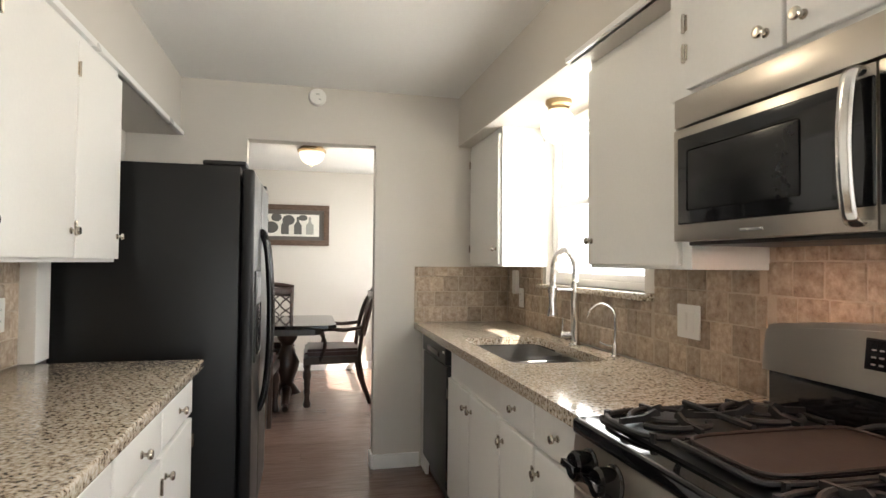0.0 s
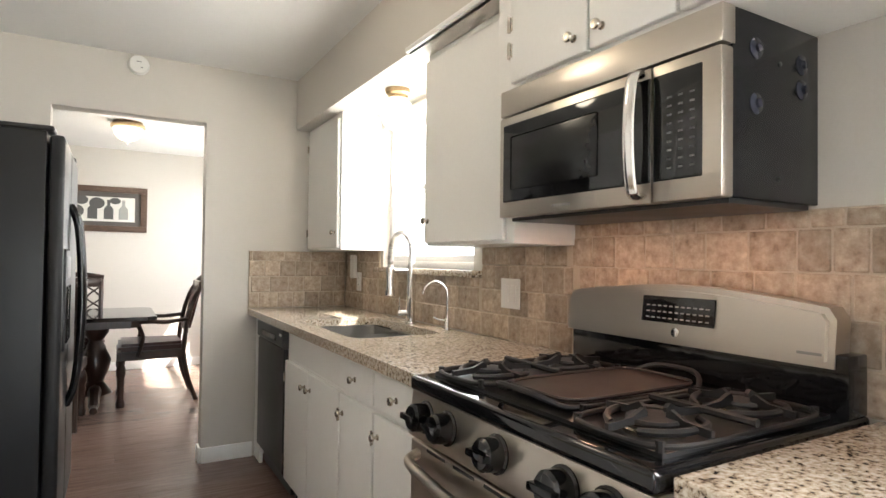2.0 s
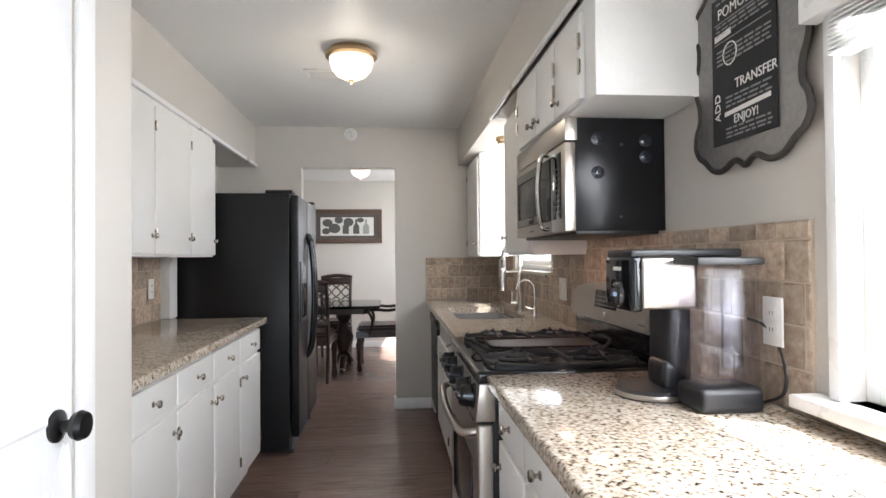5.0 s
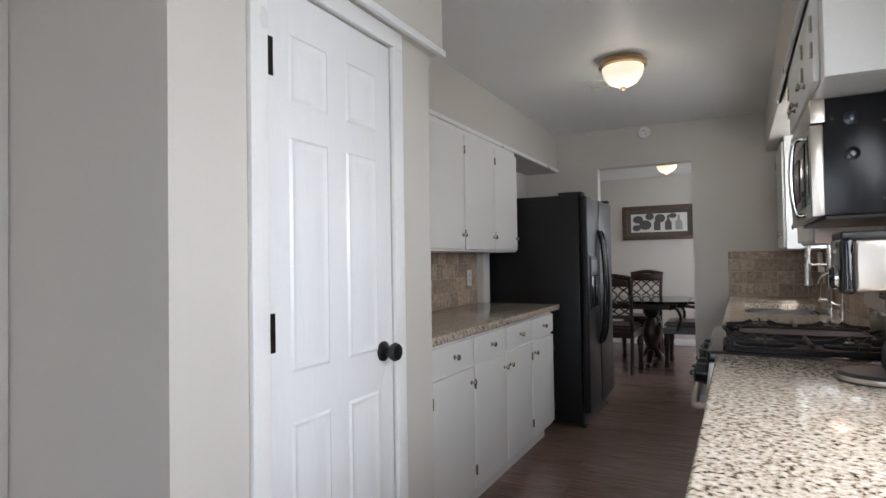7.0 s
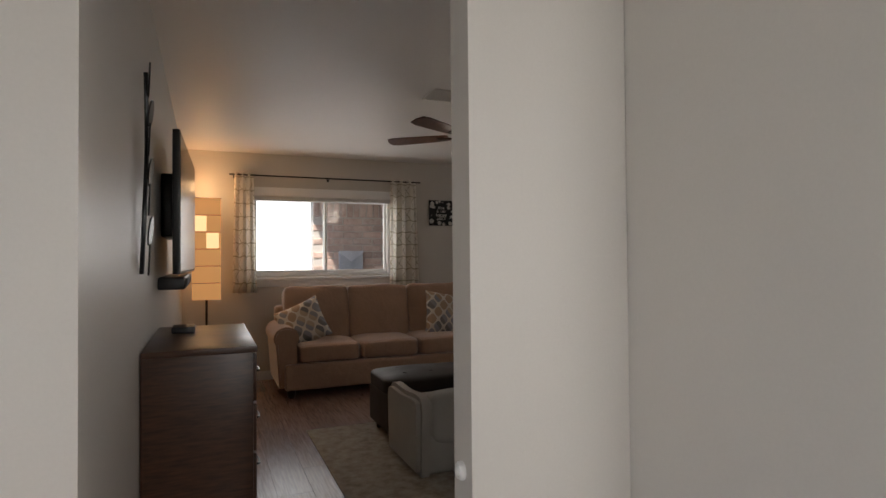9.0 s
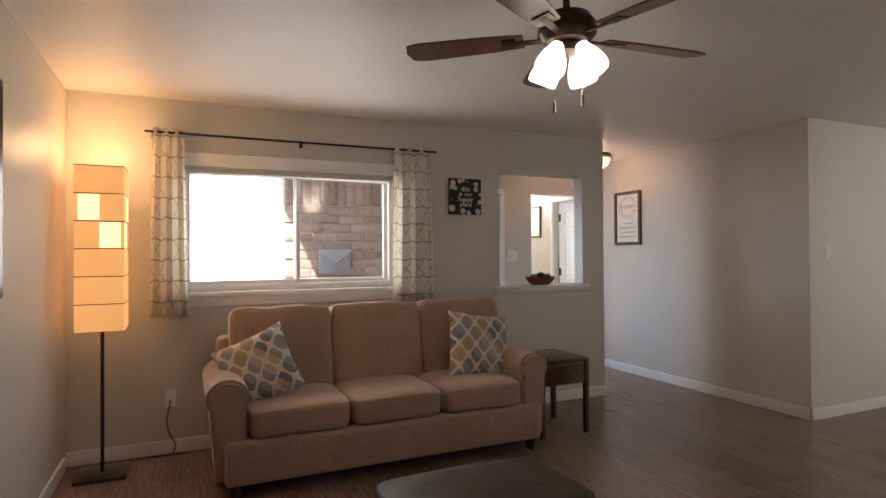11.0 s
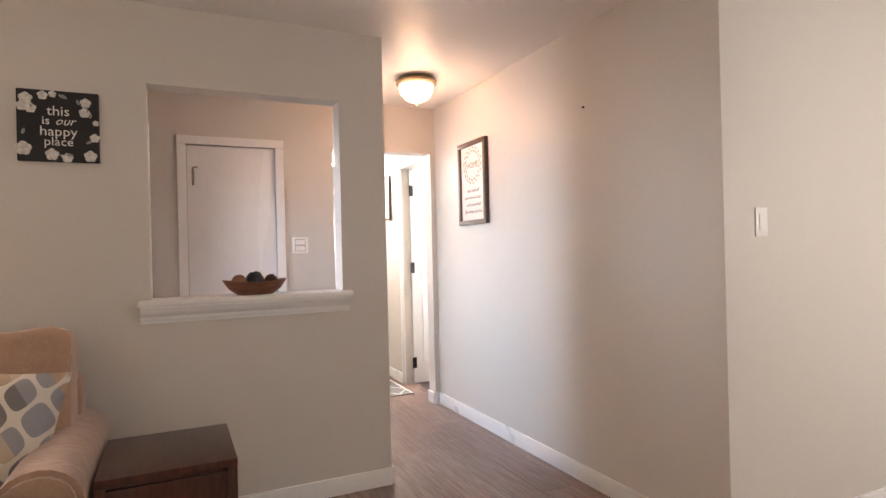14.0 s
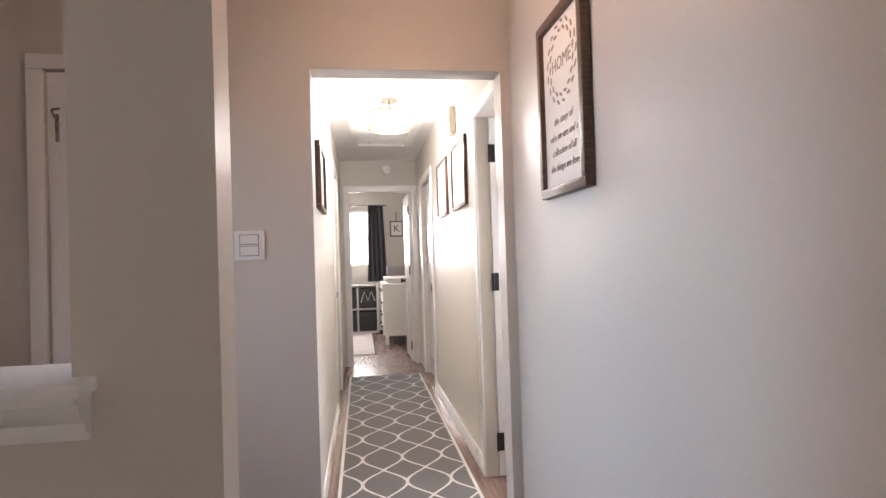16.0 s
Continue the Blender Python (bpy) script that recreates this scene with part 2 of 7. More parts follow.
def boxes(bm, *list_of):
    for x0, x1, y0, y1, z0, z1 in list_of:
        v = [bm.verts.new(c) for c in ((x0, y0, z0), (x1, y0, z0), (x1, y1, z0), (x0, y1, z0), (x0, y0, z1), (x1, y0, z1), (x1, y1, z1), (x0, y1, z1))]
        for f in ((0, 3, 2, 1), (4, 5, 6, 7), (0, 1, 5, 4), (1, 2, 6, 5), (2, 3, 7, 6), (3, 0, 4, 7)):
            bm.faces.new([v[i] for i in f])
    return bm


def box(x0, x1, y0, y1, z0, z1, bevel=0.0, seg=2):
    bm = boxes(bmesh.new(), (min(x0, x1), max(x0, x1), min(y0, y1), max(y0, y1), min(z0, z1), max(z0, z1)))
    if bevel:
        bmesh.ops.bevel(bm, geom=bm.edges[:], offset=bevel, segments=seg, affect="EDGES", profile=0.6)
    return bm


def merge(*bms):
    """Several bmeshes in one."""
    out = bmesh.new()
    for b in bms:
        me = bpy.data.meshes.new("tmp")
        b.to_mesh(me)
        out.from_mesh(me)
        bpy.data.meshes.remove(me)
        b.free()
    return out


def moved(bm, m):
    bm.transform(m)
    return bm


def lathe(profile, seg=28):
    """A turned body about z from (radius, height) pairs."""
    bm = bmesh.new()
    rings = []
    for r, z in profile:
        if r < 1e-5:
            rings.append([bm.verts.new((0, 0, z))])
        else:
            rings.append([bm.verts.new((r * math.cos(2 * math.pi * i / seg), r * math.sin(2 * math.pi * i / seg), z)) for i in range(seg)])
    for a, b in zip(rings, rings[1:]):
        for i in range(seg):
            j = (i + 1) % seg
            f = [a[i % len(a)], a[j % len(a)], b[j % len(b)], b[i % len(b)]]
            u = list(dict.fromkeys(f))
            if len(u) > 2:
                bm.faces.new(u)
    if len(rings[0]) > 1:
        bm.faces.new(rings[0][::-1])
    if len(rings[-1]) > 1:
        bm.faces.new(rings[-1])
    return bm


def tube(points, radius, seg=10, closed=False):
    """A round bar along points; radius may be a list."""
    bm = bmesh.new()
    pts = [Vector(q) for q in points]
    n = len(pts)
    rs = radius if isinstance(radius, (list, tuple)) else [radius] * n
    rings = []
    side = None
    for i, q in enumerate(pts):
        a, b = pts[(i - 1) % n if closed else max(i - 1, 0)], pts[(i + 1) % n if closed else min(i + 1, n - 1)]
        d = (b - a).normalized()
        if side is None:
            side = d.orthogonal().normalized()
        side = (side - d * side.dot(d)).normalized()
        up = d.cross(side)
        rings.append([bm.verts.new(q + rs[i] * (math.cos(2 * math.pi * k / seg) * side + math.sin(2 * math.pi * k / seg) * up)) for k in range(seg)])
    pairs = list(zip(rings, rings[1:])) + ([(rings[-1], rings[0])] if closed else [])
    for a, b in pairs:
        for k in range(seg):
            j = (k + 1) % seg
            bm.faces.new((a[k], a[j], b[j], b[k]))
    if not closed:
        bm.faces.new(rings[0][::-1])
        bm.faces.new(rings[-1])
    return bm


def bend(points, steps=6):
    """A smooth line through a few points."""
    p = [Vector(q) for q in points]
    out = []
    for i in range(len(p) - 1):
        a, b, c, d = p[max(i - 1, 0)], p[i], p[i + 1], p[min(i + 2, len(p) - 1)]
        for s in range(steps):
            t = s / steps
            out.append(0.5 * (2 * b + (c - a) * t + (2 * a - 5 * b + 4 * c - d) * t * t + (3 * b - a - 3 * c + d) * t ** 3))
    out.append(p[-1])
    return out


def slab(outline, z0, z1, bevel=0.0):
    """A flat body from an outline of (x, y)."""
    bm = bmesh.new()
    lo = [bm.verts.new((x, y, z0)) for x, y in outline]
    hi = [bm.verts.new((x, y, z1)) for x, y in outline]
    n = len(lo)
    bm.faces.new(lo[::-1])
    bm.faces.new(hi)
    for i in range(n):
        bm.faces.new((lo[i], lo[(i + 1) % n], hi[(i + 1) % n], hi[i]))
    bmesh.ops.recalc_face_normals(bm, faces=bm.faces[:])
    if bevel:
        bmesh.ops.bevel(bm, geom=[e for e in bm.edges if abs(e.verts[0].co.z - e.verts[1].co.z) < 1e-6], offset=bevel, segments=2, affect="EDGES")
    return bm


def mesh_of(name, bm, material, smooth=True):
    me = bpy.data.meshes.new(name)
    bmesh.ops.recalc_face_normals(bm, faces=bm.faces[:])
    bm.to_mesh(me)
    bm.free()
    me.materials.append(material)
    if smooth:
        for f in me.polygons:
            f.use_smooth = True
        me.set_sharp_from_angle(angle=radians(35))
    return me


def thing(name, place, label, category, group="", rz=0.0):
    ob = new(name)
    ob.matrix_basis = pose(*place, 0, 0, rz)
    ob.empty_display_size = 0.05
    return tagged(ob, label, category, group)


def part(name, bm, material, parent, label="", world=False):
    """One mesh under a thing or a part; world: the bmesh is in the world's metres."""
    if world:
        top = parent
        shift = Vector()
        while top:
            shift += top.matrix_basis.translation
            top = top.parent
        bm.transform(Matrix.Translation(-shift))
    ob = new(name, mesh_of(name, bm, material))
    ob.parent = parent
    if label:
        ob["label"] = label
    return ob


def setting(name, bm, material, label, category="structure", kind="structure"):
    return tagged(new(name, mesh_of(name, bm, material)), label, category, "", kind)


def lone(name, bm, material, place, label, category, group="", rz=0.0):
    """A thing that is one mesh."""
    ob = new(name, mesh_of(name, bm, material))
    ob.matrix_basis = pose(*place, 0, 0, rz)
    return tagged(ob, label, category, group)


def text_mesh(words, size, m, depth=0.0012, align="CENTER", shear=0.0):
    """Letters as a bmesh in the plane of m (x to the right, y up)."""
    cu = bpy.data.curves.new("letters", "FONT")
    cu.body, cu.size, cu.extrude, cu.align_x, cu.align_y, cu.shear, cu.resolution_u = words, size, depth / 2, align, "CENTER", shear, 2
    ob = bpy.data.objects.new("letters", cu)
    me = bpy.data.meshes.new_from_object(ob)
    bm = bmesh.new()
    bm.from_mesh(me)
    bm.transform(m)
    bpy.data.objects.remove(ob)
    bpy.data.meshes.remove(me)
    bpy.data.curves.remove(cu)
    return bm


def facing(x, y, z, side):
    """A plane on a wall for letters and pictures; side: where it looks ('e', 'w', 's', 'n')."""
    return pose(x, y, z, 90, 0, {"s": 0, "e": 90, "n": 180, "w": -90}[side])


def wall(name, x0, x1, y0, y1, holes=(), z0=0.0, z1=None, mat=None, label="smooth greige painted wall"):
    """A wall with openings that go through it; holes: along, along, from height, to height."""
    z1 = CZ if z1 is None else z1
    along_x = (x1 - x0) > (y1 - y0)
    a0, a1 = (x0, x1) if along_x else (y0, y1)
    A = sorted({a0, a1, *[min(max(q, a0), a1) for h in holes for q in h[:2]]})
    Z = sorted({z0, z1, *[min(max(q, z0), z1) for h in holes for q in h[2:]]})

    def solid(i, k):
        if not (0 <= i < len(A) - 1 and 0 <= k < len(Z) - 1):
            return False
        a, z = (A[i] + A[i + 1]) / 2, (Z[k] + Z[k + 1]) / 2
        return not any(h[0] < a < h[1] and h[2] < z < h[3] for h in holes)

    bm = bmesh.new()

    def quad(*cs):
        bm.faces.new([bm.verts.new(c if along_x else (c[1], c[0], c[2])) for c in cs])

    t0, t1 = (y0, y1) if along_x else (x0, x1)
    for i in range(len(A) - 1):
        for k in range(len(Z) - 1):
            if not solid(i, k):
                continue
            p, q, u, v = A[i], A[i + 1], Z[k], Z[k + 1]
            quad((p, t0, u), (q, t0, u), (q, t0, v), (p, t0, v))
            quad((p, t1, u), (p, t1, v), (q, t1, v), (q, t1, u))
            if not solid(i - 1, k):
                quad((p, t0, u), (p, t0, v), (p, t1, v), (p, t1, u))
            if not solid(i + 1, k):
                quad((q, t0, u), (q, t1, u), (q, t1, v), (q, t0, v))
            if not solid(i, k - 1):
                quad((p, t0, u), (p, t1, u), (q, t1, u), (q, t0, u))
            if not solid(i, k + 1):
                quad((p, t0, v), (q, t0, v), (q, t1, v), (p, t1, v))
    bmesh.ops.remove_doubles(bm, verts=bm.verts[:], dist=1e-5)
    return setting(name, bm, mat or WALL, label, "wall")


# ---- the setting ----
CZ = 2.41
wall("wall_east", 1.37, 1.49, -3.2, 7.1, [(1.90, 2.88, 1.20, 2.06), (-1.35, -0.30, 0.985, 2.05), (4.9, 6.5, 0.9, 2.05)])
wall("wall_kitchen_north", -1.8, 1.37, 3.5, 3.61, [(-0.325, 0.462, 0, 2.062)])
wall("wall_kitchen_west", -1.12, -1.0, -0.97, 3.5)
wall("wall_pantry_front", -0.35, -0.25, -0.972, 0.16, [(-0.70, -0.112, 0, 1.985)])
wall("wall_pantry_south", -1.0, -0.35, -0.97, -0.87)
wall("wall_pantry_north", -1.0, -0.35, 0.06, 0.16)
wall("wall_partition", -0.96, -0.865, -3.2, -0.972, [(-2.13, -1.40, 0, 2.08)])
# the opening here is added to hold the nook's fill lamp
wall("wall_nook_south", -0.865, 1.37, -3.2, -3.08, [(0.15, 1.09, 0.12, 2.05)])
wall("wall_living_south", -6.215, -0.96, -2.28, -2.16)
wall("wall_living_west", -6.215, -6.095, -2.16, 2.146, [(-1.495, 0.045, 1.10, 1.97), (1.008, 1.90, 1.055, 2.045)])
wall("wall_hall_north", -11.8, -4.73, 3.06, 3.18, [(-8.19, -7.53, 0, 2.03), (-11.2, -10.35, 0, 2.03)])
wall("wall_office_west", -4.85, -4.73, 3.18, 6.5)
wall("wall_office_north", -4.85, -1.92, 6.5, 6.62)
# opening added beside the office's fill lamp
wall("wall_dining_west", -1.92, -1.8, 3.5, 7.1, [(4.2, 6.2, 0.8, 2.05)])
wall("wall_living_east", -1.92, -1.12, 3.38, 3.5)
wall("wall_dining_north", -1.8, 1.37, 6.945, 7.1)
wall("wall_foyer_west", -7.55, -7.43, 0.96, 3.06, [(1.195, 1.785, 0, 2.02), (2.207, 3.015, 0, 2.04)])
wall("wall_foyer_south", -8.4, -6.215, 0.84, 0.96, [(-7.32, -6.42, 0, 2.05)])
wall("wall_hall_south", -11.8, -7.55, 2.05, 2.17, [(-10.6, -9.8, 0, 2.03)])
wall("wall_hall_end", -11.92, -11.8, 0.8, 4.6, [(2.27, 3.0, 0, 2.04)])
wall("wall_bedroom_west", -15.22, -15.1, 0.8, 4.6, [(1.75, 2.62, 1.12, 2.1)])
wall("wall_bedroom_south", -15.1, -11.92, 0.68, 0.8)
wall("wall_bedroom_north", -15.1, -11.92, 4.6, 4.72)
wall("wall_closet_back", -8.3, -8.18, 0.96, 2.05)
# hole added to hold the side room's fill lamp
wall("wall_side_room_north", -8.6, -7.3, 4.2, 4.32, [(-8.3, -7.6, 0.95, 1.95)])
wall("wall_side_room_west", -8.72, -8.6, 3.18, 4.32)
wall("wall_side_room_east", -7.3, -7.18, 3.18, 4.32)
ceiling = setting("ceiling", boxes(bmesh.new(), (-6.3, 1.6, -3.3, 7.2, CZ, CZ + 0.12), (-15.25, -6.3, 0.66, 7.2, CZ, CZ + 0.12)), CEIL, "white lightly textured ceiling", "ceiling")


def soffit(name, *b):
    return setting(name, box(*b), WALL, "greige painted soffit above the cabinets", "soffit")


soffit("soffit_east", 1.012, 1.37, 0.21, 3.5, 2.085, CZ)
soffit("soffit_west", -1.0, -0.705, 0.16, 3.5, 2.06, CZ)
soffit("soffit_pantry", -0.25, -0.20, -0.97, 0.19, 2.045, CZ)


def strip(name, b, label="white painted trim"):
    return setting(name, box(*b, 0.004), TRIM, label, "trim")


strip("trim_soffit_west", (-0.72, -0.685, 0.16, 3.5, 2.06, 2.085))
strip("trim_soffit_east_a", (0.998, 1.03, 0.2, 1.86, 2.085, 2.105))
strip("trim_pantry", (-0.21, -0.19, -0.97, 0.20, 2.035, 2.06))


def baseboard(*segments):
    for x0, y0, x1, y1 in segments:
        t, h = 0.014, 0.092
        if abs(x1 - x0) > abs(y1 - y0):
            s = 1 if y1 > y0 else -1
            y1 = y0
            bm = merge(box(min(x0, x1), max(x0, x1), y0, y0 + s * t, 0, h, 0.004))
        else:
            bm = box(x0, x0 + (t if x1 > x0 else -t), min(y0, y1), max(y0, y1), 0, h, 0.004)
        setting("baseboard", bm, TRIM, "white painted baseboard", "baseboard")


baseboard((0.462, 3.5, 0.76, 3.49), (0.462, 3.5, 0.461, 3.61), (-1.8, 6.945, 1.37, 6.944),
          (-6.095, 0.9, -6.094, 2.146), (-6.095, -2.16, -6.094, -1.2), (-6.095, -1.2, -6.094, 0.9), (-6.215, 2.146, -6.095, 2.147),
          (-7.42, 3.06, -4.744, 3.059), (-4.73, 3.06, -4.729, 6.5), (-0.97, -2.16, -6.0, -2.1599),
          (-7.43, 3.015, -7.429, 3.046), (-7.43, 2.146, -7.429, 2.207), (-7.43, 1.86, -7.429, 2.147),
          (-10.26, 3.06, -8.28, 3.059), (-9.72, 2.17, -7.56, 2.1701), (-0.865, -1.40, -0.864, -0.98), (-4.73, 6.5, -1.92, 6.499),
          (-15.1, 0.9, -15.099, 4.5), (-7.55, 3.015, -7.44, 3.0149), (-7.55, 2.207, -7.44, 2.2071))


def casing(name, along, a0, a1, top, face, out, w=0.058, t=0.016, z0=0.0):
    """Door trim on a wall face; along 'x' or 'y'; out: +1 or -1, the side it stands proud."""
    def one(p, q, u, v):
        lo, hi = sorted((face, face + out * t))
        return box(p, q, lo, hi, u, v, 0.004) if along == "x" else box(lo, hi, p, q, u, v, 0.004)
    return setting(name, merge(one(a0 - w, a0, z0, top), one(a1, a1 + w, z0, top), one(a0 - w, a1 + w, top, top + w)), TRIM, "white painted door casing", "trim")


casing("trim_pantry_door", "y", -0.70, -0.112, 1.985, -0.25, 1)
casing("trim_closet_door", "y", 1.195, 1.785, 2.02, -7.43, 1)
casing("trim_front_door", "x", -7.32, -6.42, 2.05, 0.96, 1, 0.07)
casing("trim_hall_door", "x", -8.19, -7.53, 2.03, 3.06, -1, 0.07)
casing("trim_side_door", "x", -11.2, -10.35, 2.03, 3.06, -1, 0.07)
casing("trim_left_door", "x", -10.6, -9.8, 2.03, 2.17, 1, 0.06)
casing("trim_bedroom_door", "y", 2.27, 3.0, 2.04, -11.8, 1, 0.07)

# unseen eave, added to keep part of the sun off sink and counters
setting("roof_eave", box(1.6, 1.95, -3.3, 4.6, CZ, CZ + 0.12), TRIM, "unseen white eave added to cut sun on the kitchen counters", "roof")

# ground, brick porch wall, house across
GRASS = surface("pale_lawn_and_paving", (0.42, 0.42, 0.37), 0.9, var=0.2, scale=2, bump=0.3)
setting("ground", box(-400, 400, -400, 400, -0.4, -0.16), GRASS, "sunlit pale lawn and paving outside", "ground")
setting("foundation", box(-15.3, 1.5, -3.3, 7.2, -0.18, -0.03), GROUT, "concrete house foundation", "foundation")

# ---- kitchen cabinets ----


def knob(parent, place, side, label="satin nickel knob", r=0.014, mat=None):
    """A round cabinet knob; side: the way it points."""
    bm = lathe([(r * 0.75, 0), (r * 0.75, 0.003), (r * 0.4, 0.006), (r * 0.36, 0.014), (r * 0.9, 0.018), (r, 0.023), (r * 0.85, 0.028), (0, 0.030)], 16)
    bm.transform(Matrix.Translation(place) @ Euler((0, radians(90 if side > 0 else -90), 0)).to_matrix().to_4x4())
    return part("knob", bm, mat or NICKEL, parent, label, True)


def hinge(parent, x, y, z, side, mat=None, h=0.05):
    bm = merge(tube([(x + side * 0.004, y, z - h / 2), (x + side * 0.004, y, z + h / 2)], 0.0045, 8), box(x, x + side * 0.003, y - 0.012, y + 0.012, z - h * 0.42, z + h * 0.42, 0.0006, 1))
    return part("hinge", bm, mat or NICKEL, parent, "", True)


def cabinet_door(parent, x, y0, y1, z0, z1, side, name="door"):
    """A slab door with a softly rounded lip."""
    return part(name, box(x, x + side * 0.019, y0, y1, z0, z1, 0.005, 3), CAB, parent, "", True)


def upper_cabinet(x_back, x_front, y0, y1, z0, z1, doors, label, zk=None):
    side = 1 if x_front > x_back else -1
    c = thing("wall_cabinet", ((x_back + x_front) / 2, (y0 + y1) / 2, z0), label, "cabinet", "kitchen cabinets")
    part("body", box(x_back, x_front, y0 + 0.001, y1 - 0.001, z0, z1, 0.002, 1), CAB, c, "", True)
    for a, b, kside in doors:
        d = cabinet_door(c, x_front, a, b, z0 + 0.012, z1 - 0.035, side)
        inset = 0.045 if zk else 0.03
        ky = b - inset if kside > 0 else a + inset
        hy = a - 0.002 if kside > 0 else b + 0.002
        knob(d, (x_front + side * 0.019, ky, zk or z0 + 0.10), side)
        for hz in (z0 + 0.11, z1 - 0.13):
            hinge(d, x_front + side * 0.0185, hy, hz, side)
    return c


def base_cabinet(x_back, x_front, y0, y1, drawers, doors, label, top=0.884):
    side = 1 if x_front > x_back else -1
    c = thing("base_cabinet", ((x_back + x_front) / 2, (y0 + y1) / 2, 0), label, "cabinet", "kitchen cabinets")
    part("body", box(x_back, x_front, y0 + 0.001, y1 - 0.001, 0.10, top, 0.002, 1), CAB, c, "", True)
    part("toe_kick", box(x_back, x_front - side * 0.06, y0, y1, 0, 0.10), CAB, c, "", True)
    for a, b, with_knob in drawers:
        d = cabinet_door(c, x_front, a, b, 0.745, 0.868, side, "drawer")
        if with_knob:
            knob(d, (x_front + side * 0.019, (a + b) / 2, 0.806), side)
    for a, b, kside in doors:
        d = cabinet_door(c, x_front, a, b, 0.125, 0.725, side)
        knob(d, (x_front + side * 0.019, b - 0.035 if kside > 0 else a + 0.035, 0.655), side)
        for hz in (0.22, 0.64):
            hinge(d, x_front + side * 0.0185, a - 0.003 if kside > 0 else b + 0.003, hz, side)
    return c


WU = "white painted wall cabinet with slab doors and nickel hardware"
upper_cabinet(-1.0, -0.702, 0.16, 1.405, 1.305, 2.06, [(0.20, 0.80, -1), (0.81, 1.398, 1)], WU)
upper_cabinet(-1.0, -0.702, 1.405, 2.345, 1.305, 2.06, [(1.412, 1.89, 1), (1.90, 2.335, 1)], "white wall cabinet with slab doors beside the refrigerator")
upper_cabinet(1.37, 1.10, 2.87, 3.5, 1.295, 2.085, [(2.89, 3.45, -1)], "white wall cabinet with one door by the sink window")
upper_cabinet(1.37, 1.10, 1.25, 1.84, 1.30, 2.085, [(1.29, 1.83, 1)], "white wall cabinet with one door beside the microwave")
upper_cabinet(1.37, 1.03, 0.21, 1.25, 1.765, 2.085, [(0.84, 1.16, -1), (0.575, 0.832, 1), (0.30, 0.567, 1)], "low white wall cabinet above the microwave", 1.822)
BU = "white painted base cabinet with drawers above slab doors"
for a, b, k in ((0.17, 0.37, 1), (0.37, 0.818, 1), (0.818, 1.261, 1), (1.261, 1.705, -1), (1.705, 2.17, -1)):
    base_cabinet(-1.0, -0.39, a, b, [(a + 0.008, b - 0.008, True)], [(a + 0.008, b - 0.008, k)], BU)
sink_base = base_cabinet(1.37, 0.775, 1.905, 2.72, [], [(2.325, 2.71, -1), (1.913, 2.315, 1)], "white painted sink base cabinet with two doors", 0.733)
part("front_panel", box(0.775, 0.80, 1.906, 2.719, 0.733, 0.884, 0.002, 1), CAB, sink_base, "", True)
base_cabinet(1.37, 0.775, 1.57, 1.905, [(1.578, 1.897, True)], [(1.578, 1.897, 1)], BU)
base_cabinet(1.37, 0.775, 1.178, 1.57, [(1.21, 1.562, True)], [(1.21, 1.562, 1)], BU)
base_cabinet(1.37, 0.775, -0.33, 0.352, [(0.01, 0.344, True), (-0.32, 0.0, True)], [(0.01, 0.344, 1), (-0.32, 0.0, -1)], BU)
base_cabinet(1.37, 0.775, -1.03, -0.33, [(-1.02, -0.34, True)], [(-1.02, -0.685, 1), (-0.675, -0.34, -1)], BU)


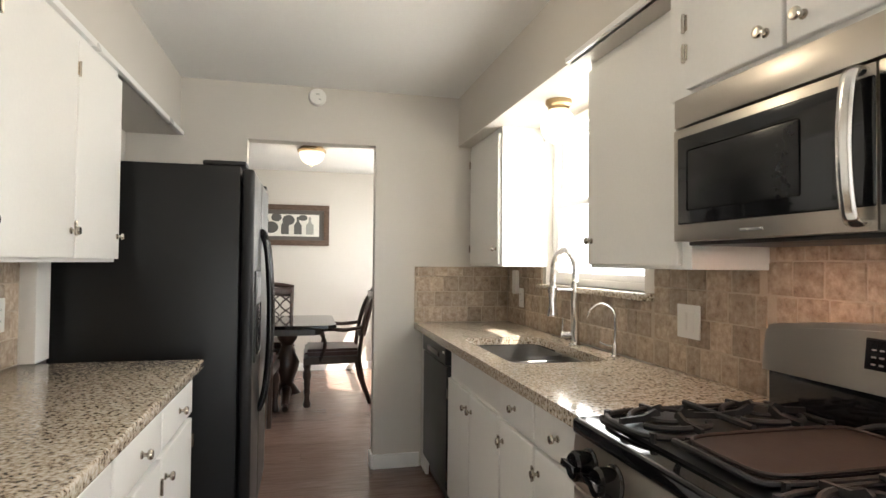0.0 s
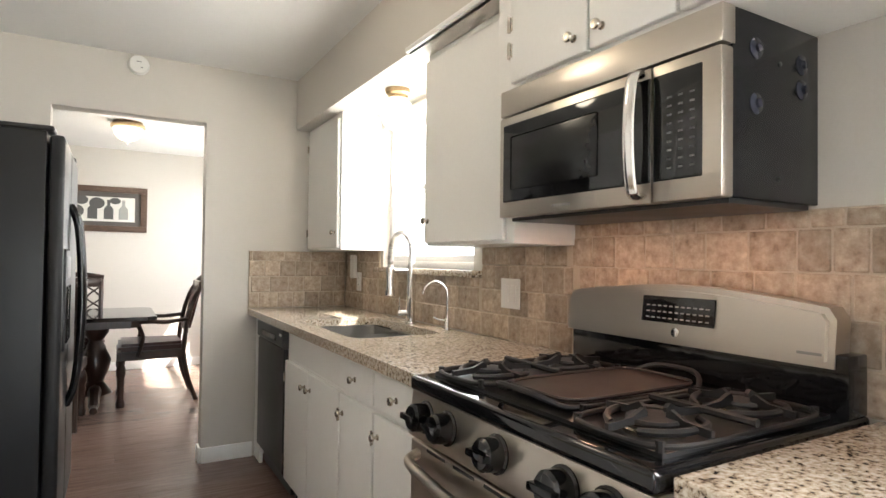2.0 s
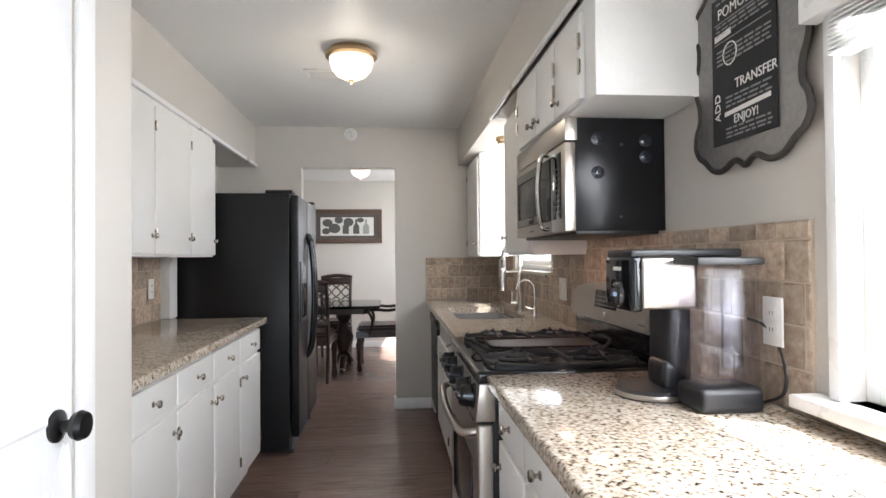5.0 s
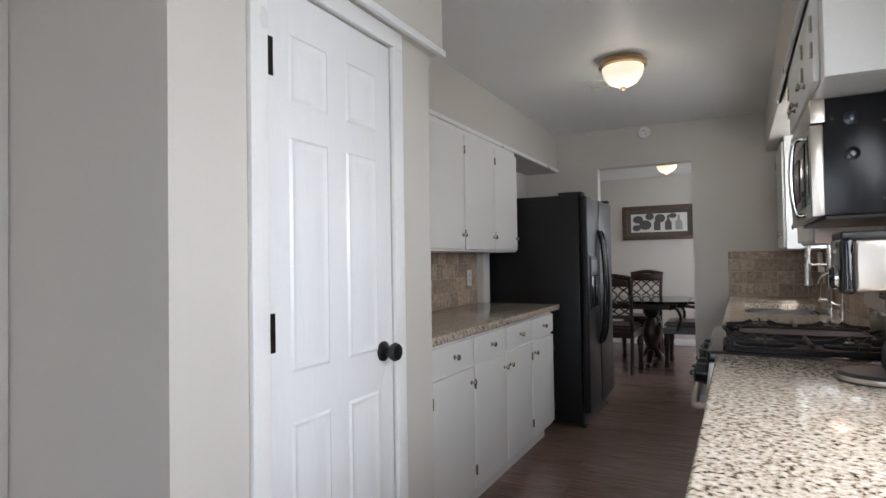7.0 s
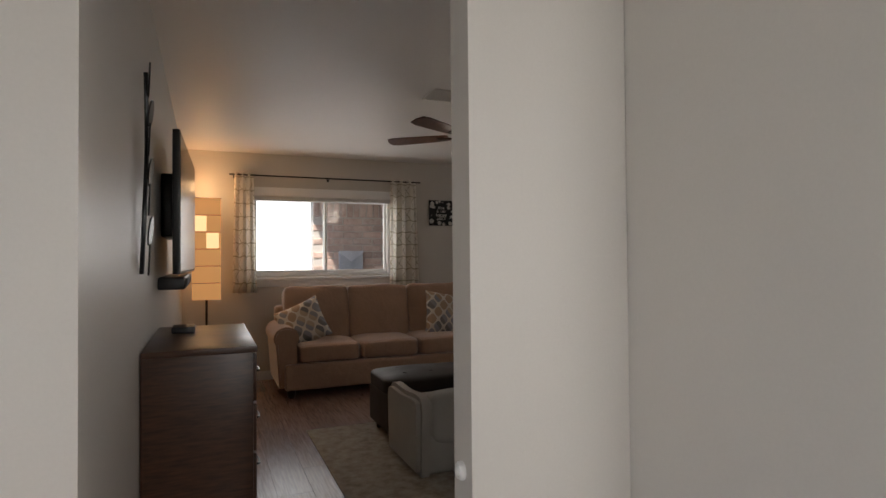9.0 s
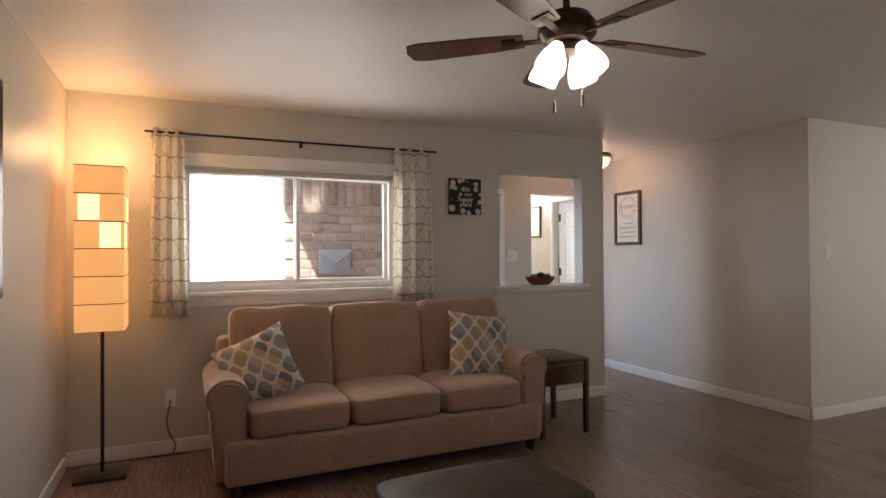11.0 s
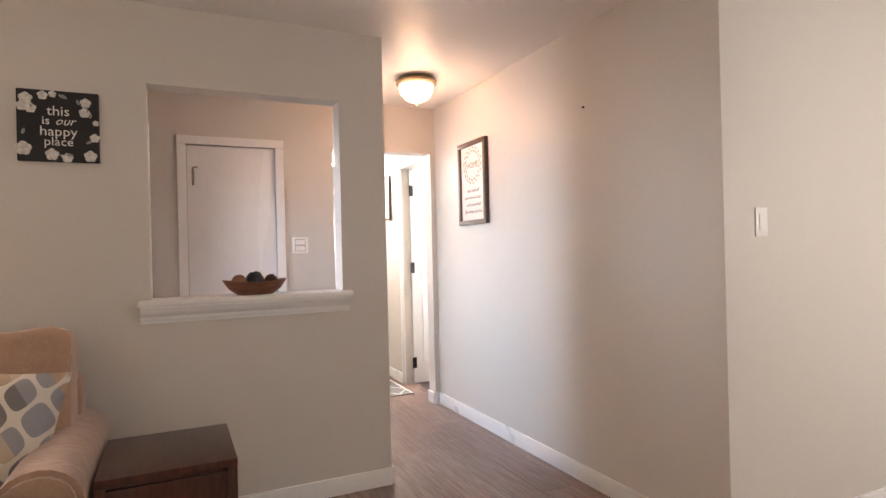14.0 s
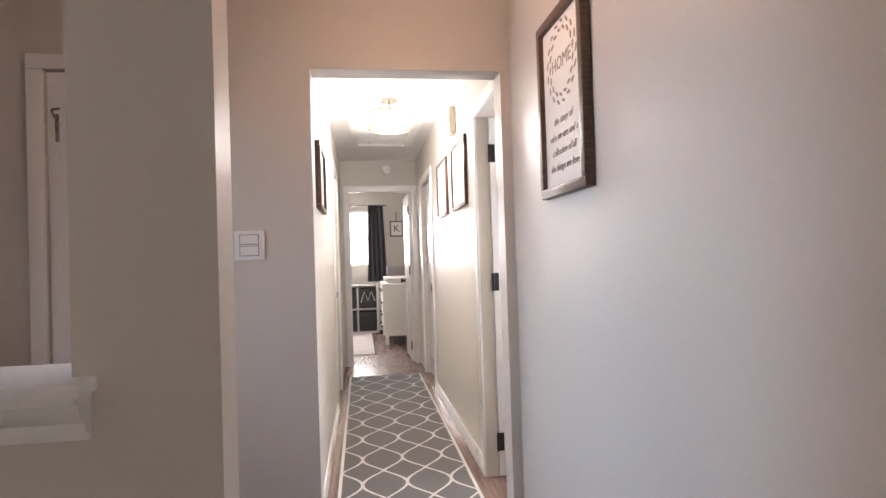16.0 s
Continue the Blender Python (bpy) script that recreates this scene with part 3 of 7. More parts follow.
def countertop(name, x_back, x_front, y0, y1, label, hole=None):
    """A granite slab with an eased front edge, cut out round a sink."""
    z0, z1 = 0.886, 0.925
    xs = sorted((x_back, x_front))
    bm = bmesh.new()
    if hole is None:
        bm = box(xs[0], xs[1], y0, y1, z0, z1, 0.009, 3)
    else:
        hx0, hx1, hy0, hy1 = hole
        boxes(bm, (xs[0], xs[1], y0, hy0 - 0.1, z0, z1), (xs[0], xs[1], hy1 + 0.1, y1, z0, z1))
        y0, y1 = hy0 - 0.1, hy1 + 0.1
        r, k = 0.07, 7
        ring = []
        for cx, cy, a0 in ((hx1 - r, hy1 - r, 0), (hx0 + r, hy1 - r, 90), (hx0 + r, hy0 + r, 180), (hx1 - r, hy0 + r, 270)):
            ring += [(cx + r * math.cos(radians(a0 + 90 * i / k)), cy + r * math.sin(radians(a0 + 90 * i / k))) for i in range(k + 1)]
        mx, my = (hx0 + hx1) / 2, (hy0 + hy1) / 2
        outer = []
        for x, y in ring:
            dx, dy = x - mx, y - my
            t = min(((xs[1] - mx) if dx > 0 else (xs[0] - mx)) / dx if abs(dx) > 1e-6 else 1e9, ((y1 - my) if dy > 0 else (y0 - my)) / dy if abs(dy) > 1e-6 else 1e9)
            outer.append((mx + dx * t, my + dy * t))
        n = len(ring)
        vi = [[bm.verts.new((x, y, z)) for x, y in ring] for z in (z0, z1)]
        vo = [[bm.verts.new((x, y, z)) for x, y in outer] for z in (z0, z1)]
        for i in range(n):
            j = (i + 1) % n
            for top in (0, 1):
                bm.faces.new((vi[top][i], vi[top][j], vo[top][j], vo[top][i]))
            bm.faces.new((vi[0][i], vi[0][j], vi[1][j], vi[1][i]))
            bm.faces.new((vo[0][i], vo[0][j], vo[1][j], vo[1][i]))
            a, b = outer[i], outer[j]
            if abs(a[0] - b[0]) > 1e-5 and abs(a[1] - b[1]) > 1e-5:
                cx = a[0] if abs(a[0] - xs[0]) < 1e-5 or abs(a[0] - xs[1]) < 1e-5 else b[0]
                cy = a[1] if abs(a[1] - y0) < 1e-5 or abs(a[1] - y1) < 1e-5 else b[1]
                c0, c1 = bm.verts.new((cx, cy, z0)), bm.verts.new((cx, cy, z1))
                bm.faces.new((vo[0][i], vo[0][j], c0))
                bm.faces.new((vo[1][i], vo[1][j], c1))
                bm.faces.new((vo[0][i], c0, c1, vo[1][i]))
                bm.faces.new((vo[0][j], c0, c1, vo[1][j]))
        bmesh.ops.recalc_face_normals(bm, faces=bm.faces[:])
    ob = lone(name, bm, GRANITE, (0, 0, 0), label, "countertop")
    return ob


countertop("countertop", -0.998, -0.35, 0.165, 2.27, "brown speckled granite countertop with glossy polish")
countertop("countertop", 1.368, 0.722, 1.176, 3.498, "brown speckled granite countertop cut out around a steel sink", (0.825, 1.235, 1.93, 2.70))
countertop("countertop", 1.368, 0.722, -1.05, 0.354, "speckled granite countertop in sunlight below the window")


def sink():
    s = thing("sink", (1.03, 2.315, 0.75), "undermount stainless steel double bowl sink", "sink")
    for y0, y1 in ((1.95, 2.295), (2.325, 2.685)):
        bm = box(0.835, 1.225, y0, y1, 0.74, 0.884, 0.05, 4)
        bmesh.ops.delete(bm, geom=[f for f in bm.faces if f.calc_center_median().z > 0.836], context="FACES")
        for v in bm.verts:
            if v.co.z > 0.83:
                v.co.z = 0.884
        part("bowl", bm, SINKSTEEL, s, "brushed steel bowl", True)
        part("drain", moved(lathe([(0, 0), (0.02, 0.0), (0.04, 0.004), (0.044, 0.001)], 20), Matrix.Translation((1.03, (y0 + y1) / 2, 0.742))), CHROME, s, "chrome drain", True)
    part("divider", box(0.84, 1.22, 2.292, 2.328, 0.80, 0.872, 0.012, 3), SINKSTEEL, s, "", True)


sink()


def spring_faucet(x, y):
    f = thing("kitchen_faucet", (x, y, 0.925), "tall chrome spring faucet with pull-down spray head", "faucet")
    part("base", lathe([(0.03, 0), (0.03, 0.008), (0.022, 0.014), (0.02, 0.05), (0.022, 0.055), (0.019, 0.30)], 20), CHROME, f)
    part("handle", merge(tube([(0, 0, 0.05), (-0.055, 0.03, 0.05)], 0.016, 12), tube([(-0.05, 0.03, 0.05), (-0.045, 0.035, 0.13)], 0.005, 8)), CHROME, f)
    arc = bend([(0, 0, 0.30), (-0.005, 0, 0.40), (-0.05, 0, 0.455), (-0.10, 0, 0.42), (-0.115, 0, 0.33), (-0.115, 0, 0.27)], 12)
    part("hose", tube(arc, 0.008, 8), CHROME, f)
    coil = []
    n = len(arc) - 1
    for i in range(n * 10):
        u = i / 10
        a, b = arc[int(u)], arc[min(int(u) + 1, n)]
        c = a.lerp(b, u - int(u))
        d = (b - a).normalized()
        s = Vector((0, 1, 0))
        q = d.cross(s)
        an = i * 1.15
        coil.append(c + 0.0135 * (math.cos(an) * s + math.sin(an) * q))
    part("spring", tube(coil, 0.0028, 5), CHROME, f)
    part("spray_head", moved(lathe([(0.012, 0.16), (0.014, 0.13), (0.02, 0.10), (0.018, 0.05), (0.027, 0.01), (0.025, 0)], 18), Matrix.Translation((-0.115, 0, 0.14))), CHROME, f)
    part("holder_arm", merge(tube([(0, 0, 0.265), (-0.115, 0, 0.265)], 0.007, 8), moved(lathe([(0.024, 0), (0.024, 0.025)], 16), Matrix.Translation((-0.115, 0, 0.252)))), CHROME, f)
    return f


spring_faucet(1.285, 2.345)
ff = thing("filter_faucet", (1.295, 2.0, 0.925), "small chrome gooseneck filtered water faucet", "faucet")
part("base", lathe([(0.02, 0), (0.02, 0.006), (0.011, 0.012), (0.011, 0.06)], 16), CHROME, ff)
part("spout", tube(bend([(0, 0, 0.05), (0, 0, 0.16), (-0.01, 0.005, 0.20), (-0.05, 0.02, 0.225), (-0.09, 0.035, 0.20), (-0.105, 0.04, 0.165)], 8), 0.0055, 8), CHROME, ff)
part("lever", tube([(0, 0, 0.045), (-0.03, 0.03, 0.05), (-0.045, 0.045, 0.06)], 0.005, 8), CHROME, ff)


# ---- appliances ----


def refrigerator():
    f = thing("refrigerator", (-0.6, 2.9, 0), "black side-by-side refrigerator with dispenser and bowed handles", "refrigerator")
    part("body", box(-0.97, -0.245, 2.44, 3.35, 0.03, 1.725, 0.006), BLACKAPP, f, "", True)
    part("base_grille", box(-0.90, -0.235, 2.46, 3.33, 0.012, 0.10, 0.006), BLACKPL, f, "", True)
    for y0, y1, hy in ((2.445, 2.845, 2.80), (2.853, 3.345, 2.90)):
        d = part("door", box(-0.237, -0.185, y0, y1, 0.11, 1.715, 0.02, 4), BLACKAPP, f, "glossy black pebbled door", True)
        part("handle", tube(bend([(-0.185, hy, 1.47), (-0.15, hy, 1.36), (-0.132, hy, 1.03), (-0.15, hy, 0.70), (-0.185, hy, 0.58)], 10), [0.012] + [0.017] * 39 + [0.012], 12), BLACKGLOSS, d, "curved black handle", True)
    disp = part("dispenser", box(-0.19, -0.175, 2.50, 2.74, 0.86, 1.27, 0.012, 3), BLACKPL, f, "ice and water dispenser", True)
    part("dispenser_recess", box(-0.178, -0.172, 2.525, 2.715, 0.89, 1.12, 0.008), BLACKGLOSS, disp, "", True)
    part("control_strip", box(-0.178, -0.1715, 2.53, 2.71, 1.15, 1.24, 0.004), surface("grey_panel", (0.16, 0.16, 0.165), 0.4, bump=0), disp, "grey control strip", True)
    part("hinge_cover", box(-0.40, -0.22, 2.445, 2.56, 1.725, 1.748, 0.012, 3), BLACKPL, f, "", True)
    part("hinge_cover", box(-0.33, -0.19, 3.25, 3.345, 1.725, 1.745, 0.01, 3), BLACKPL, f, "", True)
    for y in (2.5, 3.29):
        part("foot", moved(lathe([(0.025, 0), (0.025, 0.02), (0.012, 0.03)], 14), Matrix.Translation((-0.25, y, 0))), BLACKPL, f, "", True)


refrigerator()
lone("filler_panel", box(-0.06, 0.0, -0.06, 0.06, 0, 1.305 - 0.925, 0.003), CAB, (-0.935, 2.32, 0.925), "narrow white panel between backsplash and refrigerator", "panel")


def dishwasher():
    d = thing("dishwasher", (1.05, 3.02, 0), "black built-in dishwasher under the granite counter", "dishwasher")
    part("body", box(0.80, 1.36, 2.73, 3.34, 0.02, 0.878, 0.004), BLACKPL, d, "", True)
    part("door", box(0.755, 0.80, 2.735, 3.335, 0.13, 0.77, 0.008, 3), BLACKAPP, d, "", True)
    c = part("control_panel", box(0.748, 0.80, 2.735, 3.335, 0.778, 0.872, 0.010, 3), BLACKPL, d, "", True)
    part("handle_recess", box(0.744, 0.75, 2.88, 3.19, 0.80, 0.83, 0.004), BLACKGLOSS, c, "", True)
    part("badge", box(0.7455, 0.749, 2.76, 2.80, 0.835, 0.848), WHITEPL, c, "pale badge", True)
    part("toe_kick", box(0.83, 1.3, 2.735, 3.335, 0.0, 0.12), BLACKPL, d, "", True)
    lone("filler_panel", box(-0.01, 0.01, -0.078, 0.078, 0, 0.884, 0.002), CAB, (0.785, 3.42, 0), "white filler strip beside the dishwasher", "panel")


dishwasher()


def microwave():
    m = thing("microwave", (1.195, 0.83, 1.375), "stainless over-the-range microwave with black side and curved handle", "microwave")
    y0, y1, x0, x1 = 0.472, 1.213, 1.015, 1.368
    part("body", box(x0 + 0.035, x1, y0, y1, 1.378, 1.762, 0.003), SCREEN, m, "satin black metal case", True)
    part("bottom_plate", box(x0 + 0.04, x1 - 0.02, y0 + 0.01, y1 - 0.01, 1.366, 1.378, 0.003), BLACKPL, m, "", True)
    part("vent_band", box(x0 + 0.002, x0 + 0.045, y0 - 0.001, y1 + 0.001, 1.684, 1.763, 0.004), STEEL, m, "brushed steel vent band", True)
    d = part("door", box(x0, x0 + 0.038, 0.641, y1 + 0.001, 1.376, 1.678, 0.005), STEEL, m, "brushed steel door", True)
    part("window", box(x0 - 0.003, x0 + 0.01, 0.6425, y1 - 0.018, 1.420, 1.655, 0.006, 3), BLACKGLOSS, d, "dark glass window", True)
    part("window_mesh", box(x0 - 0.0045, x0, 0.80, y1 - 0.06, 1.455, 1.615, 0.006), SCREEN, d, "", True)
    bar = tube(bend([(0, 0, 0.137), (-0.030, 0, 0.124), (-0.042, 0, 0.0), (-0.030, 0, -0.124), (0, 0, -0.137)], 12), 0.0085, 14)
    for v in bar.verts:
        v.co.y *= 2.0
    part("handle", moved(bar, Matrix.Translation((x0, 0.668, 1.529))), CHROME, d, "broad curved polished handle", True)
    c = part("control_panel", box(x0, x0 + 0.038, y0 - 0.001, 0.638, 1.376, 1.678, 0.005), STEEL, m, "brushed steel control side", True)
    part("keypad", box(x0 - 0.002, x0 + 0.01, 0.512, 0.6365, 1.420, 1.655, 0.006, 3), BLACKGLOSS, c, "black keypad", True)
    keys = bmesh.new()
    for r in range(9):
        for k in range(3):
            boxes(keys, (x0 - 0.0032, x0 - 0.001, 0.530 + k * 0.028, 0.541 + k * 0.028, 1.445 + r * 0.019, 1.449 + r * 0.019))
    part("key_print", keys, surface("dim_key_print", (0.11, 0.11, 0.11), 0.6, bump=0), c, "small pale key labels", True)["kind"] = "stuff"
    part("badge", box(x0 - 0.001, x0 + 0.002, 0.90, 0.97, 1.392, 1.40), GREYINK, d, "", True)
    CUP = surface("clear_suction_cup", (0.028, 0.03, 0.042), 0.12, var=0.3, scale=90, bump=0)
    for x, z in ((1.13, 1.69), (1.30, 1.685), (1.30, 1.63), (1.13, 1.575)):
        hook = moved(lathe([(0.0225, 0), (0.0222, 0.0015), (0.017, 0.003), (0.010, 0.0045), (0.0085, 0.009), (0.0095, 0.011), (0, 0.012)], 22), Matrix.Translation((x, y0, z)) @ Euler((radians(90), 0, 0)).to_matrix().to_4x4())
        part("suction_cup", hook, CUP, m, "clear plastic suction cup", True)
    for x, z in ((1.215, 1.672), (1.21, 1.425)):
        part("screw", moved(lathe([(0.005, 0), (0.005, 0.002), (0, 0.003)], 10), Matrix.Translation((x, y0, z)) @ Euler((radians(90), 0, 0)).to_matrix().to_4x4()), BLACKPL, m, "small dark screw", True)


microwave()


def lean(bm):
    """Tilts the upper part of the range's back panel away from the cook."""
    for v in bm.verts:
        v.co.x += (v.co.z - 1.09) * 0.12
    return bm


def prong(a, b, h, w=0.009):
    """A cast grate finger from a to b in the plan, rising to a blunt tip."""
    a, b = Vector((*a, 0)), Vector((*b, 0))
    d = (b - a).normalized()
    n = (b - a).length
    out = [(0, h - 0.014), (n, h - 0.007), (n, h + 0.009), (n - 0.010, h + 0.017), (n * 0.6, h + 0.004), (0, h)]
    bm = slab(out, -w / 2, w / 2)
    bm.transform(Matrix(((d.x, 0, d.y, a.x), (d.y, 0, -d.x, a.y), (0, 1, 0, 0), (0, 0, 0, 1))))
    return bm


def gas_range():
    g = thing("gas_range", (1.02, 0.765, 0), "stainless gas range with black cooktop and griddle", "range")
    y0, y1 = 0.362, 1.170
    part("body", box(0.74, 1.35, y0 + 0.004, y1 - 0.004, 0.03, 0.895, 0.004), BLACKAPP, g, "", True)
    part("cooktop", box(0.692, 1.355, y0, y1, 0.893, 0.932, 0.014, 4), BLACKGLOSS, g, "glossy black enamel cooktop", True)
    part("cooktop_well", box(0.75, 1.26, y0 + 0.03, y1 - 0.03, 0.928, 0.9335, 0.012, 2), BLACKAPP, g, "", True)
    fp = box(0.70, 0.75, y0 + 0.002, y1 - 0.002, 0.775, 0.892, 0.004)
    for v in fp.verts:
        if v.co.z < 0.80 and v.co.x < 0.72:
            v.co.x += -0.012
    part("knob_panel", fp, STEEL, g, "brushed steel front panel", True)
    for y in (0.45, 0.56, 0.765, 0.97, 1.08):
        k = moved(lathe([(0.042, 0), (0.042, 0.006), (0.037, 0.009), (0.035, 0.042), (0.029, 0.049), (0, 0.05)], 22), Matrix.Translation((0.697, y, 0.838)) @ Euler((0, radians(-84), 0)).to_matrix().to_4x4())
        part("burner_knob", merge(k, moved(box(-0.008, 0.008, -0.034, 0.034, 0.04, 0.062, 0.004), Matrix.Translation((0.697, y, 0.838)) @ Euler((0, radians(-84), 0)).to_matrix().to_4x4())), BLACKGLOSS, g, "black control knob", True)
    d = part("oven_door", box(0.695, 0.745, y0 + 0.004, y1 - 0.004, 0.20, 0.765, 0.008, 3), STEEL, g, "brushed steel oven door", True)
    part("oven_window", box(0.692, 0.70, y0 + 0.13, y1 - 0.13, 0.32, 0.62, 0.01, 2), BLACKGLOSS, d, "dark oven glass", True)
    part("handle", tube(bend([(0.70, y0 + 0.05, 0.735), (0.655, y0 + 0.075, 0.725), (0.64, 0.6, 0.718), (0.636, 0.765, 0.716), (0.64, 0.93, 0.718), (0.655, y1 - 0.075, 0.725), (0.70, y1 - 0.05, 0.735)], 8), 0.014, 12), STEEL, d, "bowed steel handle", True)
    slots = bmesh.new()
    for i in range(5):
        boxes(slots, (0.6935, 0.70, y0 + 0.10 + i * 0.13, y0 + 0.19 + i * 0.13, 0.752, 0.759))
    part("vent_slot", slots, BLACKPL, d, "", True)
    part("drawer", box(0.70, 0.745, y0 + 0.004, y1 - 0.004, 0.05, 0.192, 0.008, 3), STEEL, g, "", True)
    # backguard: black riser and arched steel panel
    part("riser", box(1.275, 1.352, y0 + 0.005, y1 - 0.005, 0.93, 1.06, 0.006), BLACKGLOSS, g, "", True)
    out = [(y0 + 0.03, 1.03), (y1 + 0.012, 1.03), (y1 + 0.012, 1.13)]
    for i in range(15):
        u = i / 14
        out.append((y1 - 0.005 - u * (y1 - y0 - 0.052), 1.155 + 0.030 * math.sin(math.pi * u)))
    out.append((y0 + 0.03, 1.13))
    pan = slab(out, 0, 0.085, 0.014)
    pan.transform(Matrix(((0, 0, 1, 1.262), (1, 0, 0, 0), (0, 1, 0, 0), (0, 0, 0, 1))))
    lean(pan)
    b = part("backguard", pan, STEEL, g, "arched brushed steel control panel", True)
    part("display", lean(box(1.257, 1.264, 0.655, 0.875, 1.085, 1.155, 0.003, 2)), BLACKGLOSS, b, "black touch display", True)
    marks = bmesh.new()
    for r in range(3):
        for k in range(11):
            boxes(marks, (1.2558, 1.2575, 0.668 + k * 0.018, 0.678 + k * 0.018, 1.096 + r * 0.016, 1.0995 + r * 0.016))
    part("touch_marks", lean(marks), GREYINK, b, "small grey touch labels", True)["kind"] = "stuff"
    part("badge", lean(moved(lathe([(0.012, 0), (0.012, 0.003), (0, 0.004)], 18), Matrix.Translation((1.262, 0.765, 1.063)) @ Euler((0, radians(-90), 0)).to_matrix().to_4x4())), CHROME, b, "round badge", True)
    part("script_mark", lean(box(1.2605, 1.263, 0.41, 0.46, 1.055, 1.061)), GREYINK, b, "", True)
    # burners
    for x, y, r in ((0.86, 0.50, 0.052), (1.13, 0.50, 0.04), (0.86, 1.03, 0.044), (1.13, 1.03, 0.04)):
        part("burner", moved(lathe([(r * 1.1, 0), (r * 1.1, 0.01), (r, 0.012), (r, 0.022)], 26), Matrix.Translation((x, y, 0.931))), NICKEL, g, "metal burner ring", True)
        part("burner_cap", moved(lathe([(r * 0.97, 0), (r, 0.004), (r * 0.94, 0.009), (0, 0.011)], 26), Matrix.Translation((x, y, 0.953))), IRON, g, "", True)
    # grates: curved cast bars left and right, an oval hoop and the griddle in the middle
    h = 0.962
    for yc, inner in ((0.505, 1), (1.028, -1)):
        bars = []
        for x in (0.87, 1.125):
            for a in (0, 90, 180, 270):
                dx, dy = math.cos(radians(a)), math.sin(radians(a))
                reach = 0.127 if a in (0, 180) else 0.118
                bars.append(prong((x + reach * dx, yc + reach * dy), (x + 0.026 * dx, yc + 0.026 * dy), h))
            for a0 in (20, 200):
                arc = [(x + 0.088 * math.cos(radians(a0 + 14 * i)), yc + 0.088 * math.sin(radians(a0 + 14 * i)), h - 0.006 - 0.0012 * abs(i - 5)) for i in range(11)]
                bars.append(tube(arc, 0.0075, 7))
        hoop = []
        for i in range(40):
            a = 2 * math.pi * i / 40
            c, q = math.cos(a), math.sin(a)
            hoop.append((0.9975 + 0.252 * math.copysign(abs(c) ** 0.35, c), yc + 0.120 * math.copysign(abs(q) ** 0.5, q), h - 0.017))
        bars.append(tube(hoop, 0.006, 8, True))
        bars.append(tube([(0.9975, yc - 0.118, h - 0.004), (0.9975, yc + 0.118, h - 0.004)], 0.008, 7))
        for x in (0.765, 1.23):
            for y in (yc - 0.095, yc + 0.095):
                bars.append(tube([(x, y, 0.931), (x, y, h - 0.006)], 0.008, 7))
        part("grate", merge(*bars), IRON, g, "curved cast iron grate", True)
    oval = []
    for i in range(48):
        a = 2 * math.pi * i / 48
        c, q = math.cos(a), math.sin(a)
        oval.append((1.0 + 0.262 * math.copysign(abs(c) ** 0.7, c), 0.766 + 0.128 * math.copysign(abs(q) ** 0.55, q), 0.948 + 0.026 * max(0, abs(c) - 0.75) * 4))
    part("grate_hoop", merge(tube(oval, 0.0065, 8, True), *[tube([(x, y, 0.931), (x, y, 0.956)], 0.008, 6) for x in (0.82, 1.18) for y in (0.642, 0.89)]), IRON, g, "oval cast iron hoop round the griddle", True)
    plate_out = []
    for i in range(36):
        a = 2 * math.pi * i / 36
        c, q = math.cos(a), math.sin(a)
        plate_out.append((1.0 + 0.205 * math.copysign(abs(c) ** 0.35, c), 0.766 + 0.116 * math.copysign(abs(q) ** 0.3, q)))
    part("griddle", merge(slab(plate_out, 0.944, 0.958, 0.004), tube([(x, y, 0.9605) for x, y in plate_out], 0.004, 6, True), *[tube([(x, y, 0.931), (x, y, 0.946)], 0.008, 6) for x in (0.86, 1.14) for y in (0.69, 0.84)]),
         surface("seasoned_griddle", (0.021, 0.011, 0.0085), 0.5, var=0.2, fine=150, bump=0.15), g, "brown seasoned griddle plate", True)
    for y in (0.45, 1.08):
        part("leg", moved(lathe([(0.02, 0), (0.02, 0.03)], 12), Matrix.Translation((0.80, y, 0))), BLACKPL, g, "", True)
        part("leg", moved(lathe([(0.02, 0), (0.02, 0.03)], 12), Matrix.Translation((1.28, y, 0))), BLACKPL, g, "", True)


gas_range()


